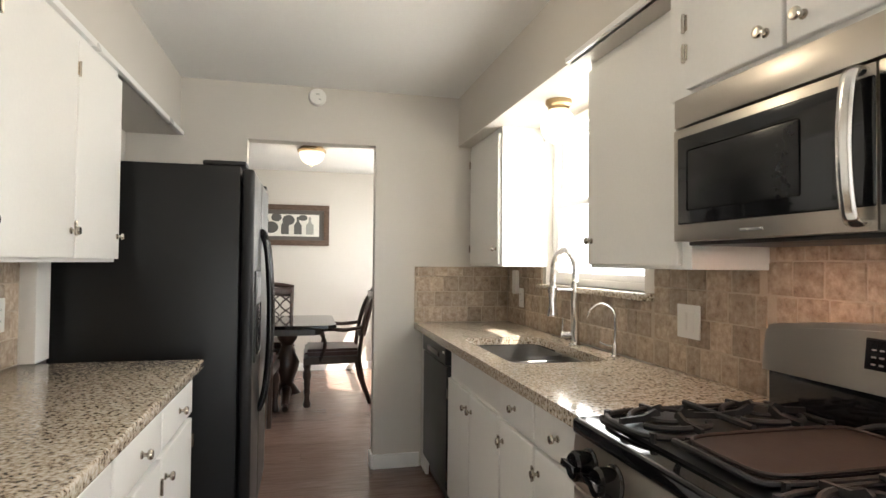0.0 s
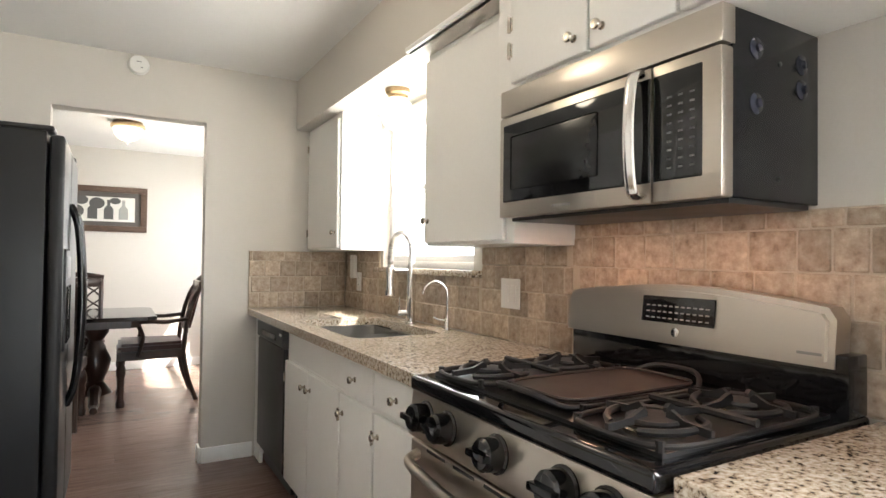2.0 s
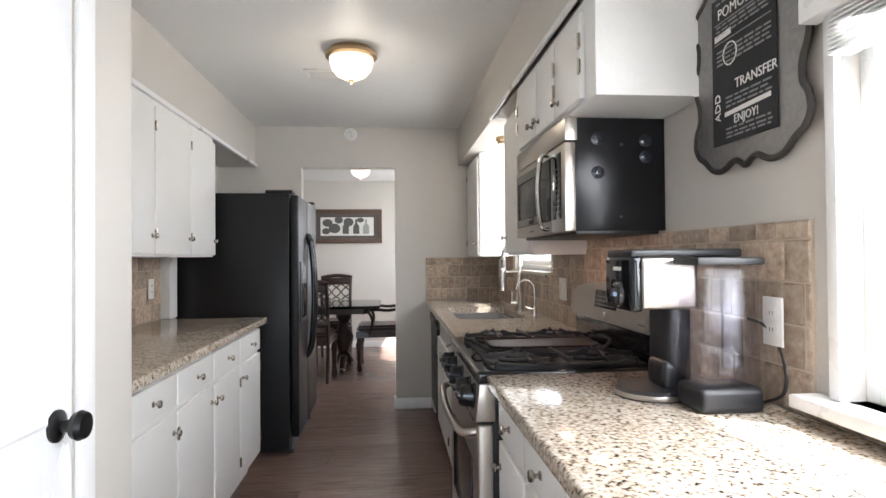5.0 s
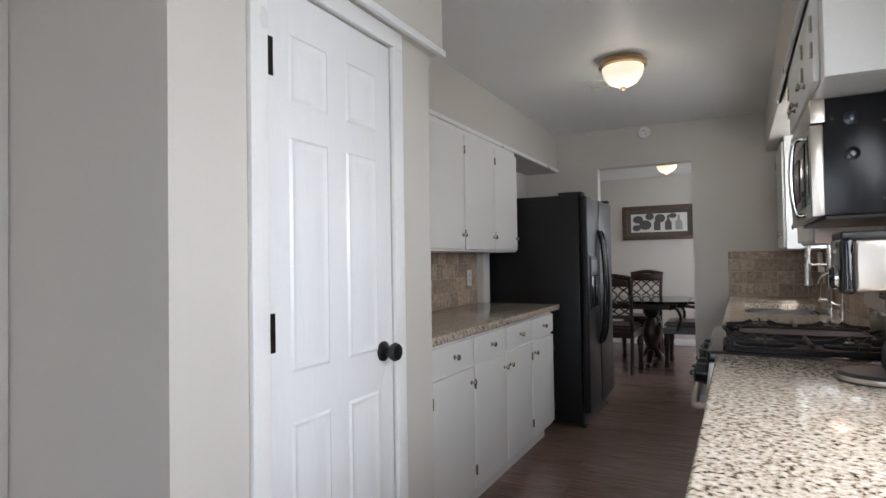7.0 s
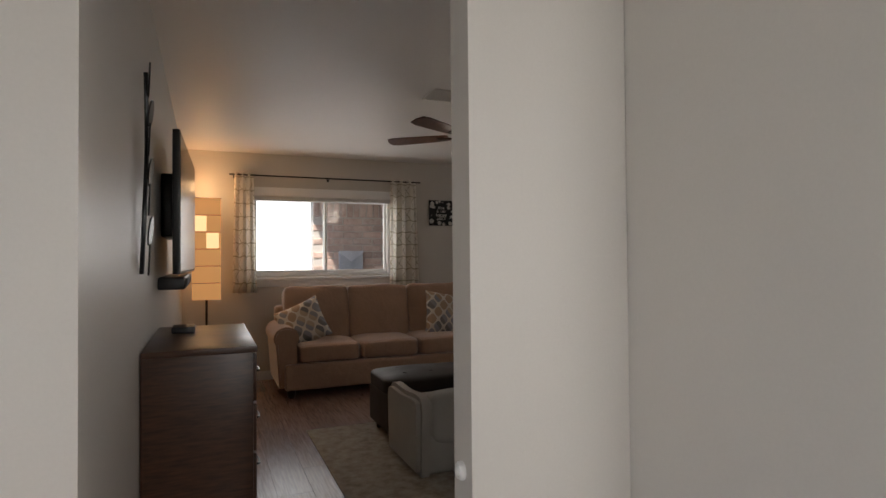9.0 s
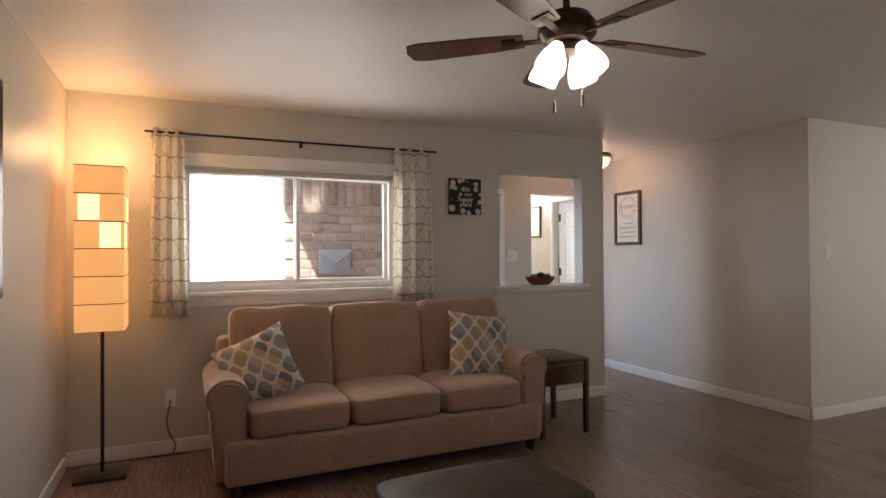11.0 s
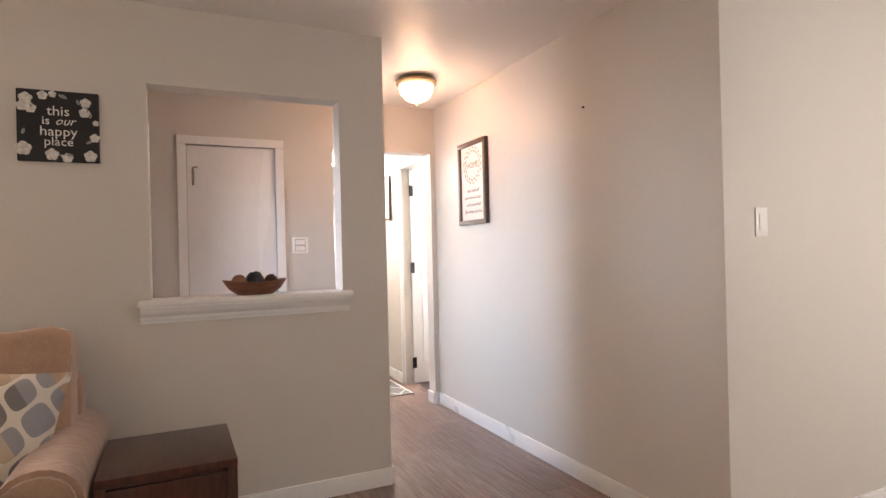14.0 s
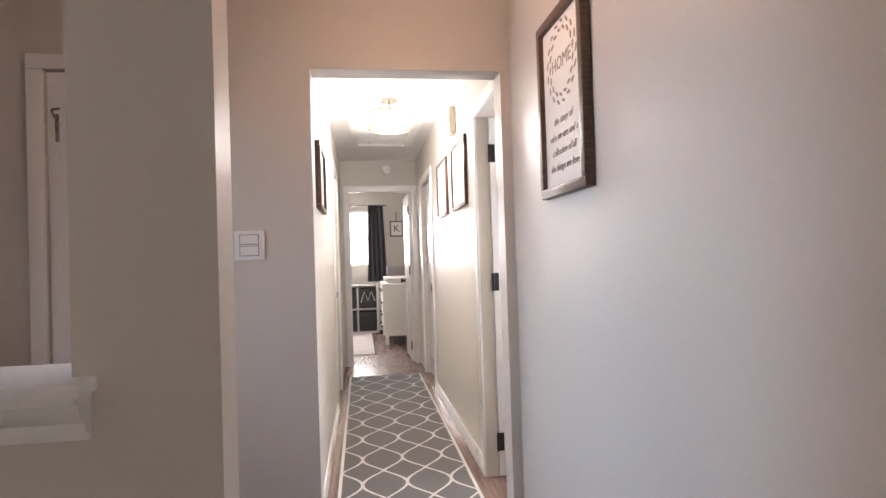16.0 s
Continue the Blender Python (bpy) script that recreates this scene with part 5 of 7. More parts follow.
# ---- tiles ----
def backsplash(name, along, face, out, a0, a1, rows, top_row=None, seed=1, skip=None, label="tumbled travertine tile backsplash"):
    """A sheet of grout with tiles in running bond; rows: heights from the counter up."""
    rng = random.Random(seed)
    z = 0.926
    zt = z + sum(rows)

    def m2(p, q, lo, hi, u, v):
        f0, f1 = sorted((face + out * lo, face + out * hi))
        return (p, q, f0, f1, u, v) if along == "x" else (f0, f1, p, q, u, v)

    back = boxes(bmesh.new(), *[m2(p, q, 0, 0.008, u, v) for p, q, u, v in (skip or [(a0, a1, z, zt)])])
    base = setting(name, back, GROUT, label, "backsplash")
    shapes = {}
    for k, h in enumerate(rows):
        a = a0 - rng.random() * 0.09
        while a < a1 - 0.006:
            w = rng.choice((0.075, 0.10, 0.10, 0.10, 0.118))
            p, q = max(a, a0) + 0.0025, min(a + w, a1) - 0.0025
            a += w
            u, v = z + 0.0025, z + h - 0.0025
            field = [s for s in (skip or [(a0, a1, z, zt)]) if s[0] <= (p + q) / 2 < s[1]]
            if not field:
                continue
            p, q, v = max(p, field[0][0]), min(q, field[0][1]), min(v, field[0][3] - 0.002)
            if v - u < 0.012:
                continue
            c = (p + q) / 2
            if q - p < 0.012:
                continue
            key = (round(q - p, 3), round(v - u, 3))
            if key not in shapes:
                lw, lh = (q - p) / 2, (v - u) / 2
                bm = box(-lw, lw, -0.005, 0.005, -lh, lh)
                bmesh.ops.bevel(bm, geom=bm.edges[:], offset=0.003, segments=1, affect="EDGES")
                for vert in bm.verts:
                    vert.co += Vector((rng.uniform(-1, 1), 0, rng.uniform(-1, 1))) * 0.0012
                if along != "x":
                    bm.transform(Matrix.Rotation(radians(90), 4, "Z"))
                shapes[key] = mesh_of("tile", bm, TILE)
            ob = new("tile", shapes[key])
            d = 0.0062 + rng.uniform(-0.0009, 0.0009)
            ob.location = (c, face + out * d, (u + v) / 2) if along == "x" else (face + out * d, c, (u + v) / 2)
            ob.parent = base
        z += h
    return base


H = 0.1
backsplash("backsplash_north", "x", 3.5, -1, 0.722, 1.36, [H, H, H, 0.062], seed=2)
backsplash("backsplash_east", "y", 1.37, -1, -0.215, 3.49, [H, H, H, H, 0.045], seed=3,
           skip=[(-0.215, 1.26, 0.926, 1.371), (1.26, 1.82, 0.926, 1.30), (1.82, 2.92, 0.926, 1.17), (2.92, 3.49, 0.926, 1.30)])
backsplash("backsplash_south_counter", "y", 1.37, -1, -1.05, -0.217, [0.028], seed=5)
backsplash("backsplash_west", "y", -1.0, 1, 0.17, 2.26, [H, H, H, 0.078], seed=4)

# ---- dining room ----


def dining_chair(arms, place, rz, label):
    """A carved dining chair; it looks along its own -y, with its back at +y."""
    c = thing("dining_chair", place, label, "chair", "chairs round the dining table", rz)
    w, d = (0.56, 0.52) if arms else (0.48, 0.48)
    sh = 0.47
    out = [(-w / 2, -d / 2), (w / 2, -d / 2), (w / 2 - 0.04, d / 2), (-w / 2 + 0.04, d / 2)]
    part("seat_frame", slab(out, sh - 0.09, sh - 0.02, 0.006), DARKWOOD, c)
    cush = slab([(x * 0.96, y * 0.96) for x, y in out], sh - 0.02, sh + 0.045, 0.024)
    part("seat", cush, LEATHER, c, "burgundy leather seat")
    for s in (-1, 1):
        x, y = s * (w / 2 - 0.035), -d / 2 + 0.035
        prof = [(0.03, sh - 0.03), (0.03, sh - 0.10), (0.022, sh - 0.12), (0.036, sh - 0.16), (0.038, sh - 0.2), (0.026, sh - 0.24), (0.032, sh - 0.27), (0.024, sh - 0.30), (0.03, sh - 0.33), (0.022, sh - 0.36), (0.026, 0.06), (0.036, 0.03), (0.03, 0.0)]
        part("leg", moved(lathe(prof[::-1], 16), Matrix.Translation((x, y, 0))), DARKWOOD, c, "turned carved front leg")
        bx = s * (w / 2 - 0.055)
        part("leg", tube(bend([(bx, d / 2 + 0.09, 0.0), (bx, d / 2 + 0.02, 0.2), (bx, d / 2 - 0.02, sh - 0.05)], 5), 0.021, 8), DARKWOOD, c, "splayed back leg")
        part("back_post", tube(bend([(bx, d / 2 - 0.02, sh - 0.06), (bx, d / 2 + 0.01, sh + 0.2), (bx, d / 2 + 0.07, sh + 0.42), (bx, d / 2 + 0.15, sh + 0.56)], 6), 0.02, 8), DARKWOOD, c)
        if arms:
            ax = s * (w / 2 - 0.005)
            part("arm", tube(bend([(bx, d / 2 + 0.02, sh + 0.24), (ax, d / 2 - 0.15, sh + 0.22), (ax + s * 0.01, -0.02, sh + 0.23), (ax, -d / 2 + 0.10, sh + 0.215), (ax, -d / 2 + 0.075, sh + 0.18)], 6), 0.018, 8), DARKWOOD, c, "scrolled armrest")
            part("arm_support", tube(bend([(ax, -d / 2 + 0.14, sh + 0.21), (ax, -d / 2 + 0.19, sh + 0.10), (ax - s * 0.01, -d / 2 + 0.15, sh - 0.06)], 5), 0.016, 8), DARKWOOD, c)
    bw = w / 2 - 0.055
    part("crest_rail", merge(tube(bend([(-bw - 0.02, d / 2 + 0.155, sh + 0.56), (0, d / 2 + 0.165, sh + 0.59), (bw + 0.02, d / 2 + 0.155, sh + 0.56)], 8), 0.026, 10), box(-bw, bw, d / 2 + 0.10, d / 2 + 0.125, sh + 0.47, sh + 0.56, 0.006)), DARKWOOD, c, "carved top rail")
    part("lower_rail", box(-bw, bw, d / 2 + 0.0, d / 2 + 0.022, sh + 0.12, sh + 0.16, 0.004), DARKWOOD, c)
    if arms:
        part("backrest", moved(box(-bw + 0.02, bw - 0.02, -0.012, 0.012, 0, 0.33, 0.008), Matrix.Translation((0, d / 2 + 0.03, sh + 0.15)) @ Euler((radians(-13), 0, 0)).to_matrix().to_4x4()), LEATHER, c, "padded leather back")
    else:
        n = 3
        for i in range(n):
            for s in (-1, 1):
                x0 = -bw + (i + 0.5) * 2 * bw / n
                h = bw / n
                part("lattice", tube(bend([(x0 - s * h, d / 2 + 0.015, sh + 0.16), (x0 + s * h * 0.9, d / 2 + 0.045, sh + 0.26), (x0 - s * h * 0.9, d / 2 + 0.075, sh + 0.37), (x0 + s * h, d / 2 + 0.105, sh + 0.48)], 5), 0.009, 6), DARKWOOD, c)
    return c


def dining_table():
    t = thing("dining_table", (-0.58, 5.35, 0), "dark glossy pedestal dining table with clipped corners", "table")
    l, w = 0.88, 0.50
    out = [(-l, -w + 0.07), (-l + 0.07, -w), (l - 0.07, -w), (l, -w + 0.07), (l, w - 0.07), (l - 0.07, w), (-l + 0.07, w), (-l, w - 0.07)]
    part("tabletop", slab(out, 0.735, 0.765, 0.008), BLACKGLOSS, t, "polished dark top")
    part("apron", slab([(x * 0.86, y * 0.80) for x, y in out], 0.67, 0.735, 0.004), DARKWOOD, t)
    for x in (-0.45, 0.45):
        part("pedestal", moved(lathe([(0.13, 0.10), (0.10, 0.14), (0.06, 0.20), (0.10, 0.30), (0.115, 0.38), (0.07, 0.48), (0.05, 0.54), (0.09, 0.60), (0.10, 0.67)], 20), Matrix.Translation((x, 0, 0))), DARKWOOD, t, "turned carved pedestal")
        for s in (-1, 1):
            part("foot", tube(bend([(x, 0, 0.14), (x, s * 0.14, 0.12), (x, s * 0.26, 0.05), (x, s * 0.34, 0.028)], 5), [0.05] * 6 + [0.04] * 5 + [0.028] * 5, 8), DARKWOOD, t, "scrolled foot")


dining_table()
dining_chair(True, (0.28, 5.42, 0), -90, "dark carved dining armchair with burgundy leather seat")
side = dining_chair(False, (-0.42, 4.86, 0), 180, "dark carved side chair with lattice back")
copy_thing(side, pose(-0.98, 4.86, 0, 0, 0, 180))
copy_thing(side, pose(-0.30, 5.92, 0, 0, 0, 0))


def framed(name, x, y, z, side, w, h, label, frame_mat, fw=0.04, depth=0.03, matcol=None, category="picture", mat_gap=0.0):
    """A framed picture; x, y, z: the middle of its back on the wall."""
    p = thing(name, (x, y, z), label, category)
    m = pose(0, 0, 0, 90, 0, {"s": 0, "e": 90, "n": 180, "w": -90}[side])
    part("frame", moved(merge(box(-w / 2, w / 2, h / 2 - fw, h / 2, 0, depth, 0.004), box(-w / 2, w / 2, -h / 2, -h / 2 + fw, 0, depth, 0.004), box(-w / 2, -w / 2 + fw, -h / 2 + fw, h / 2 - fw, 0, depth, 0.004), box(w / 2 - fw, w / 2, -h / 2 + fw, h / 2 - fw, 0, depth, 0.004)), m), frame_mat, p)
    part("paper", moved(box(-w / 2 + fw * 0.8, w / 2 - fw * 0.8, -h / 2 + fw * 0.8, h / 2 - fw * 0.8, 0.004, depth * 0.5), m), matcol or PICMAT, p)
    return p, m, depth * 0.5


def disc(x, y, z, r, n=20, sx=1.0, rot=0.0):
    return slab([(x + sx * r * math.cos(2 * math.pi * i / n) * math.cos(rot) - r * math.sin(2 * math.pi * i / n) * math.sin(rot), y + sx * r * math.cos(2 * math.pi * i / n) * math.sin(rot) + r * math.sin(2 * math.pi * i / n) * math.cos(rot)) for i in range(n)], z, z + 0.0012)


pic, pm, pz = framed("wall_picture", -0.205, 6.945, 1.75, "s", 1.0, 0.49, "dark framed black and white still life of bottles and plates", FRAMEWOOD, 0.065, 0.035, PICMAT)
INKG = surface("photo_grey", (0.09, 0.09, 0.085), 0.6, bump=0)
INKL = surface("photo_light_grey", (0.33, 0.33, 0.31), 0.6, bump=0)
part("mat_border", moved(boxes(bmesh.new(), (-0.44, 0.44, 0.13, 0.185, pz, pz + 0.002), (-0.44, 0.44, -0.185, -0.135, pz, pz + 0.002), (-0.44, -0.38, -0.135, 0.13, pz, pz + 0.002), (0.38, 0.44, -0.135, 0.13, pz, pz + 0.002)), pm), surface("grey_mat_board", (0.10, 0.09, 0.08), 0.8, bump=0.02), pic, "dark mat")
for k, (x, y, r, sx) in enumerate(((-0.28, 0.05, 0.055, 1.3), (-0.12, 0.09, 0.05, 1.2), (-0.18, -0.03, 0.07, 1.2), (0.02, 0.06, 0.06, 1.2), (-0.30, -0.07, 0.045, 1.3), (0.19, 0.09, 0.035, 1.5))):
    part("plate_shape", moved(disc(x, y, pz + 0.0005 * k, r, 20, sx), pm), INKG, pic)
for x in (0.13, 0.27, -0.02):
    part("bottle_shape", moved(slab([(x - 0.045, -0.11), (x + 0.045, -0.11), (x + 0.045, 0.0), (x + 0.015, 0.04), (x + 0.015, 0.10), (x - 0.015, 0.10), (x - 0.015, 0.04), (x - 0.045, 0.0)], pz + 0.003, pz + 0.0042), pm), INKG if x < 0.2 else INKL, pic)

# ---- living room ----


def cushion(w, d, h, puff=0.03, n=12, e=8.0):
    """A soft block, w by d by h, with rounded and swollen sides."""
    bm = bmesh.new()
    bmesh.ops.create_cube(bm, size=1.0)
    bmesh.ops.subdivide_edges(bm, edges=bm.edges[:], cuts=n - 2, use_grid_fill=True)
    for v in bm.verts:
        x, y, z = (2 * q for q in v.co)
        k = (abs(x) ** e + abs(y) ** e + abs(z) ** e) ** (1 / e)
        mx = max(abs(x), abs(y), abs(z))
        x, y, z = (q * mx / k for q in (x, y, z))
        sw = (1 - x * x) * (1 - y * y)
        v.co = Vector((x * w / 2, y * d / 2, z * (h / 2 + puff * sw * 0.6)))
        v.co += Vector((0, 0, 0.006)) * noise.noise(v.co * 7)
    return bm


def sofa():
    s = thing("sofa", (-5.52, -0.34, 0), "tan microsuede three-seat sofa with rolled arms", "sofa")
    x_back, x_front, y0, y1 = -5.98, -5.12, -1.33, 0.82
    part("base", box(x_back, x_front + 0.03, y0 + 0.06, y1 - 0.06, 0.07, 0.31, 0.03, 3), SOFA, s, "", True)
    part("back_frame", box(x_back, x_back + 0.20, y0 + 0.05, y1 - 0.05, 0.25, 0.80, 0.05, 3), SOFA, s, "", True)
    sw = (y1 - y0 - 0.36) / 3
    for i in range(3):
        yc = y0 + 0.18 + sw * (i + 0.5)
        yb = yc + (i - 1) * 0.06 + 0.03
        c = cushion(0.66, sw - 0.005, 0.17, 0.03)
        part("seat_cushion", moved(c, Matrix.Translation((-5.43, yc, 0.395))), SOFA, s, "plump seat cushion", True)
        b = cushion(sw + 0.055, 0.22, 0.58, 0.0, 14, 13.0)
        for v in b.verts:
            v.co.y *= 1 + 0.30 * max(0, 1 - (v.co.x / (sw / 2 + 0.02)) ** 2) * max(0, 1 - (v.co.z / 0.29) ** 2)
            v.co.z += 0.015 * noise.noise(Vector((v.co.x * 6 + i * 5, 0, i))) if v.co.z > 0.2 else 0
            v.co.y += 0.012 * noise.noise(Vector((v.co.x * 5 + i * 9, v.co.z * 5, i)))
        b.transform(Matrix.Translation((-5.74, yb, 0.70)) @ Euler((0, radians(-11), 0)).to_matrix().to_4x4() @ Matrix.Rotation(radians(90), 4, "Z"))
        part("back_cushion", b, SOFA, s, "soft back cushion", True)
    for sgn, ya in ((-1, y0 + 0.10), (1, y1 - 0.10)):
        out = []
        for i in range(15):
            a = radians(-35 + 250 * i / 14)
            out.append((sgn * (0.02 - 0.0) + 0.115 * math.cos(a) * sgn, 0.545 + 0.105 * math.sin(a)))
        out += [(-0.085 * sgn, 0.09), (0.085 * sgn, 0.09)]
        arm = slab(out, 0, 0.80, 0.018)
        arm.transform(Matrix(((0, 0, 1, x_back + 0.04), (1, 0, 0, ya), (0, 1, 0, 0), (0, 0, 0, 1))))
        part("arm", arm, SOFA, s, "rolled arm", True)
    for x in (x_back + 0.08, x_front - 0.02):
        for y in (y0 + 0.12, y1 - 0.12):
            part("foot", moved(lathe([(0.028, 0), (0.038, 0.03), (0.042, 0.08)], 14), Matrix.Translation((x, y, 0))), DARKWOOD, s, "dark wooden foot", True)


sofa()


def ogee_mat():
    """Cloth with rows of grey, blue and tan rounded drops, in the pillow's own plane."""
    m = bpy.data.materials.new("ogee_print_cloth")
    n, l, p = nodes_of(m)
    tc = n.new("ShaderNodeTexCoord")
    mp = n.new("ShaderNodeMapping")
    mp.inputs["Scale"].default_value = (16, 12.5, 0)
    l.new(tc.outputs["Object"], mp.inputs[0])
    sep = n.new("ShaderNodeSeparateXYZ")
    l.new(mp.outputs[0], sep.inputs[0])

    def mth(op, a, b=None):
        q = n.new("ShaderNodeMath")
        q.operation = op
        for i, v in enumerate((a, b)):
            if v is None:
                continue
            if isinstance(v, (int, float)):
                q.inputs[i].default_value = v
            else:
                l.new(v, q.inputs[i])
        return q.outputs[0]

    cx, cy = mth("COSINE", mth("MULTIPLY", sep.outputs[0], math.pi)), mth("COSINE", mth("MULTIPLY", sep.outputs[1], math.pi))
    prod = mth("ABSOLUTE", mth("ADD", cx, cy))
    edge = mth("GREATER_THAN", prod, 0.42)
    vor = n.new("ShaderNodeTexWhiteNoise")
    vor.noise_dimensions = "2D"
    fl = n.new("ShaderNodeVectorMath")
    fl.operation = "FLOOR"
    rot = n.new("ShaderNodeMapping")
    rot.inputs["Rotation"].default_value = (0, 0, radians(45))
    rot.inputs["Scale"].default_value = (0.7071, 0.7071, 0)
    rot.inputs["Location"].default_value = (0.5, 0.0, 0)
    l.new(mp.outputs[0], rot.inputs[0])
    l.new(rot.outputs[0], fl.inputs[0])
    l.new(fl.outputs[0], vor.inputs["Vector"])
    cr = n.new("ShaderNodeValToRGB")
    cr.color_ramp.interpolation = "CONSTANT"
    cols = [(0.0, (0.19, 0.18, 0.18)), (0.25, (0.40, 0.29, 0.20)), (0.5, (0.28, 0.28, 0.30)), (0.75, (0.46, 0.37, 0.28))]
    while len(cr.color_ramp.elements) < 4:
        cr.color_ramp.elements.new(0.5)
    for e, (q, c) in zip(cr.color_ramp.elements, cols):
        e.position, e.color = q, (*c, 1)
    l.new(vor.outputs["Value"], cr.inputs[0])
    mx = n.new("ShaderNodeMix")
    mx.data_type = "RGBA"
    mx.inputs[6].default_value = (0.62, 0.57, 0.50, 1)
    l.new(edge, mx.inputs[0])
    l.new(cr.outputs[0], mx.inputs[7])
    l.new(mx.outputs[2], p.inputs["Base Color"])
    p.inputs["Roughness"].default_value = 0.9
    nz = n.new("ShaderNodeTexNoise")
    nz.inputs["Scale"].default_value = 250
    l.new(tc.outputs["Object"], nz.inputs[0])
    b = n.new("ShaderNodeBump")
    b.inputs["Strength"].default_value, b.inputs["Distance"].default_value = 0.3, 0.002
    l.new(nz.outputs[0], b.inputs["Height"])
    l.new(b.outputs[0], p.inputs["Normal"])
    return m


OGEE = ogee_mat()


def pillow(place, rx, ry, rz, label, size=0.50):
    bm = bmesh.new()
    bmesh.ops.create_grid(bm, x_segments=18, y_segments=18, size=1)
    lo = bmesh.new()
    bmesh.ops.create_grid(lo, x_segments=18, y_segments=18, size=1)
    for b, s in ((bm, 1), (lo, -1)):
        for v in b.verts:
            x, y = v.co.x, v.co.y
            f = max(0, (1 - x ** 4)) ** 0.5 * max(0, (1 - y ** 4)) ** 0.5
            pin = 1 - 0.07 * (1 - x * x) * (abs(y) > 0.0) * abs(y) - 0.07 * (1 - y * y) * abs(x)
            v.co = Vector((x * pin * size / 2, y * pin * size / 2, s * (0.075 * f + 0.004 * noise.noise(Vector((x * 3, y * 3, s))))))
    b = merge(bm, lo)
    bmesh.ops.remove_doubles(b, verts=b.verts[:], dist=0.0005)
    ob = new("throw_pillow", mesh_of("throw_pillow", b, OGEE))
    ob.matrix_basis = pose(*place, rx, ry, rz)
    return tagged(ob, label, "pillow", "sofa pillows")


pillow((-5.44, -1.06, 0.645), 62, -24, 80, "square throw pillow with grey and tan drop print, leaning", 0.45)
pillow((-5.49, 0.49, 0.66), 70, 9, 89, "square throw pillow with grey and tan drop print")


def end_table():
    t = thing("end_table", (-5.47, 1.08, 0), "small mahogany end table with one drawer", "table")
    x0, x1, y0, y1, h = -5.70, -5.245, 0.865, 1.29, 0.56
    part("tabletop", box(x0, x1, y0, y1, h - 0.025, h, 0.003), REDWOOD, t, "", True)
    part("case", box(x0 + 0.01, x1 - 0.02, y0 + 0.01, y1 - 0.01, h - 0.19, h - 0.025, 0.002), REDWOOD, t, "", True)
    d = part("drawer", box(x1 - 0.022, x1 - 0.008, y0 + 0.035, y1 - 0.035, h - 0.18, h - 0.04, 0.003), REDWOOD, t, "", True)
    part("handle", merge(tube(bend([(x1 - 0.008, 1.02, h - 0.115), (x1 + 0.008, 1.03, h - 0.12), (x1 + 0.01, 1.08, h - 0.122), (x1 + 0.008, 1.13, h - 0.12), (x1 - 0.008, 1.14, h - 0.115)], 4), 0.005, 6)), BLACKMETAL, d, "dark bar handle", True)
    for x in (x0 + 0.018, x1 - 0.018):
        for y in (y0 + 0.018, y1 - 0.018):
            part("leg", box(x - 0.017, x + 0.017, y - 0.017, y + 0.017, 0, h - 0.025, 0.003), REDWOOD, t, "", True)


end_table()


# window, blind and curtains
def living_window():
    x, y0, y1, z0, z1 = -6.16, -1.495, 0.045, 1.10, 1.97
    w = tagged(thing("window_4", (x, -0.72, z0), "white sliding window with a porch view", "window"), kind="structure")
    f = 0.03
    part("window_frame", merge(box(x - 0.04, x + 0.04, y0, y0 + f, z0, z1, 0.003), box(x - 0.04, x + 0.04, y1 - f, y1, z0, z1, 0.003), box(x - 0.04, x + 0.04, y0 + f, y1 - f, z0, z0 + f, 0.003), box(x - 0.04, x + 0.04, y0 + f, y1 - f, z1 - f, z1, 0.003)), TRIM, w, "", True)
    mid = -0.70
    for a, b, xx in ((y0 + f, mid + 0.02, x + 0.012), (mid - 0.02, y1 - f, x - 0.018)):
        s = 0.03
        sash = part("sash", merge(box(xx - 0.012, xx + 0.012, a, a + s, z0 + f, z1 - f, 0.003), box(xx - 0.012, xx + 0.012, b - s, b, z0 + f, z1 - f, 0.003), box(xx - 0.012, xx + 0.012, a + s, b - s, z0 + f, z0 + f + s, 0.003), box(xx - 0.012, xx + 0.012, a + s, b - s, z1 - f - s, z1 - f, 0.003)), TRIM, w, "", True)
        g = part("pane", box(xx - 0.002, xx + 0.002, a + s, b - s, z0 + f + s, z1 - f - s), GLASS, sash, "", True)
        g.visible_shadow = False


living_window()
setting("trim_living_window", merge(box(-6.095, -6.045, -1.60, 0.15, 1.055, 1.085, 0.006), box(-6.095, -6.07, -1.56, 0.11, 0.985, 1.055, 0.008)), TRIM, "white window stool and apron", "trim")
rb = thing("roller_blind", (-6.07, -0.72, 1.92), "white blind raised at the top of the window", "blind")
part("headrail", box(-6.11, -6.06, -1.52, 0.07, 1.955, 2.05, 0.006), TRIM, rb, "", True)
for i in range(5):
    part("slat", box(-6.125, -6.07, -1.48, 0.03, 1.912 + i * 0.009, 1.917 + i * 0.009), WHITEPL, rb, "", True)


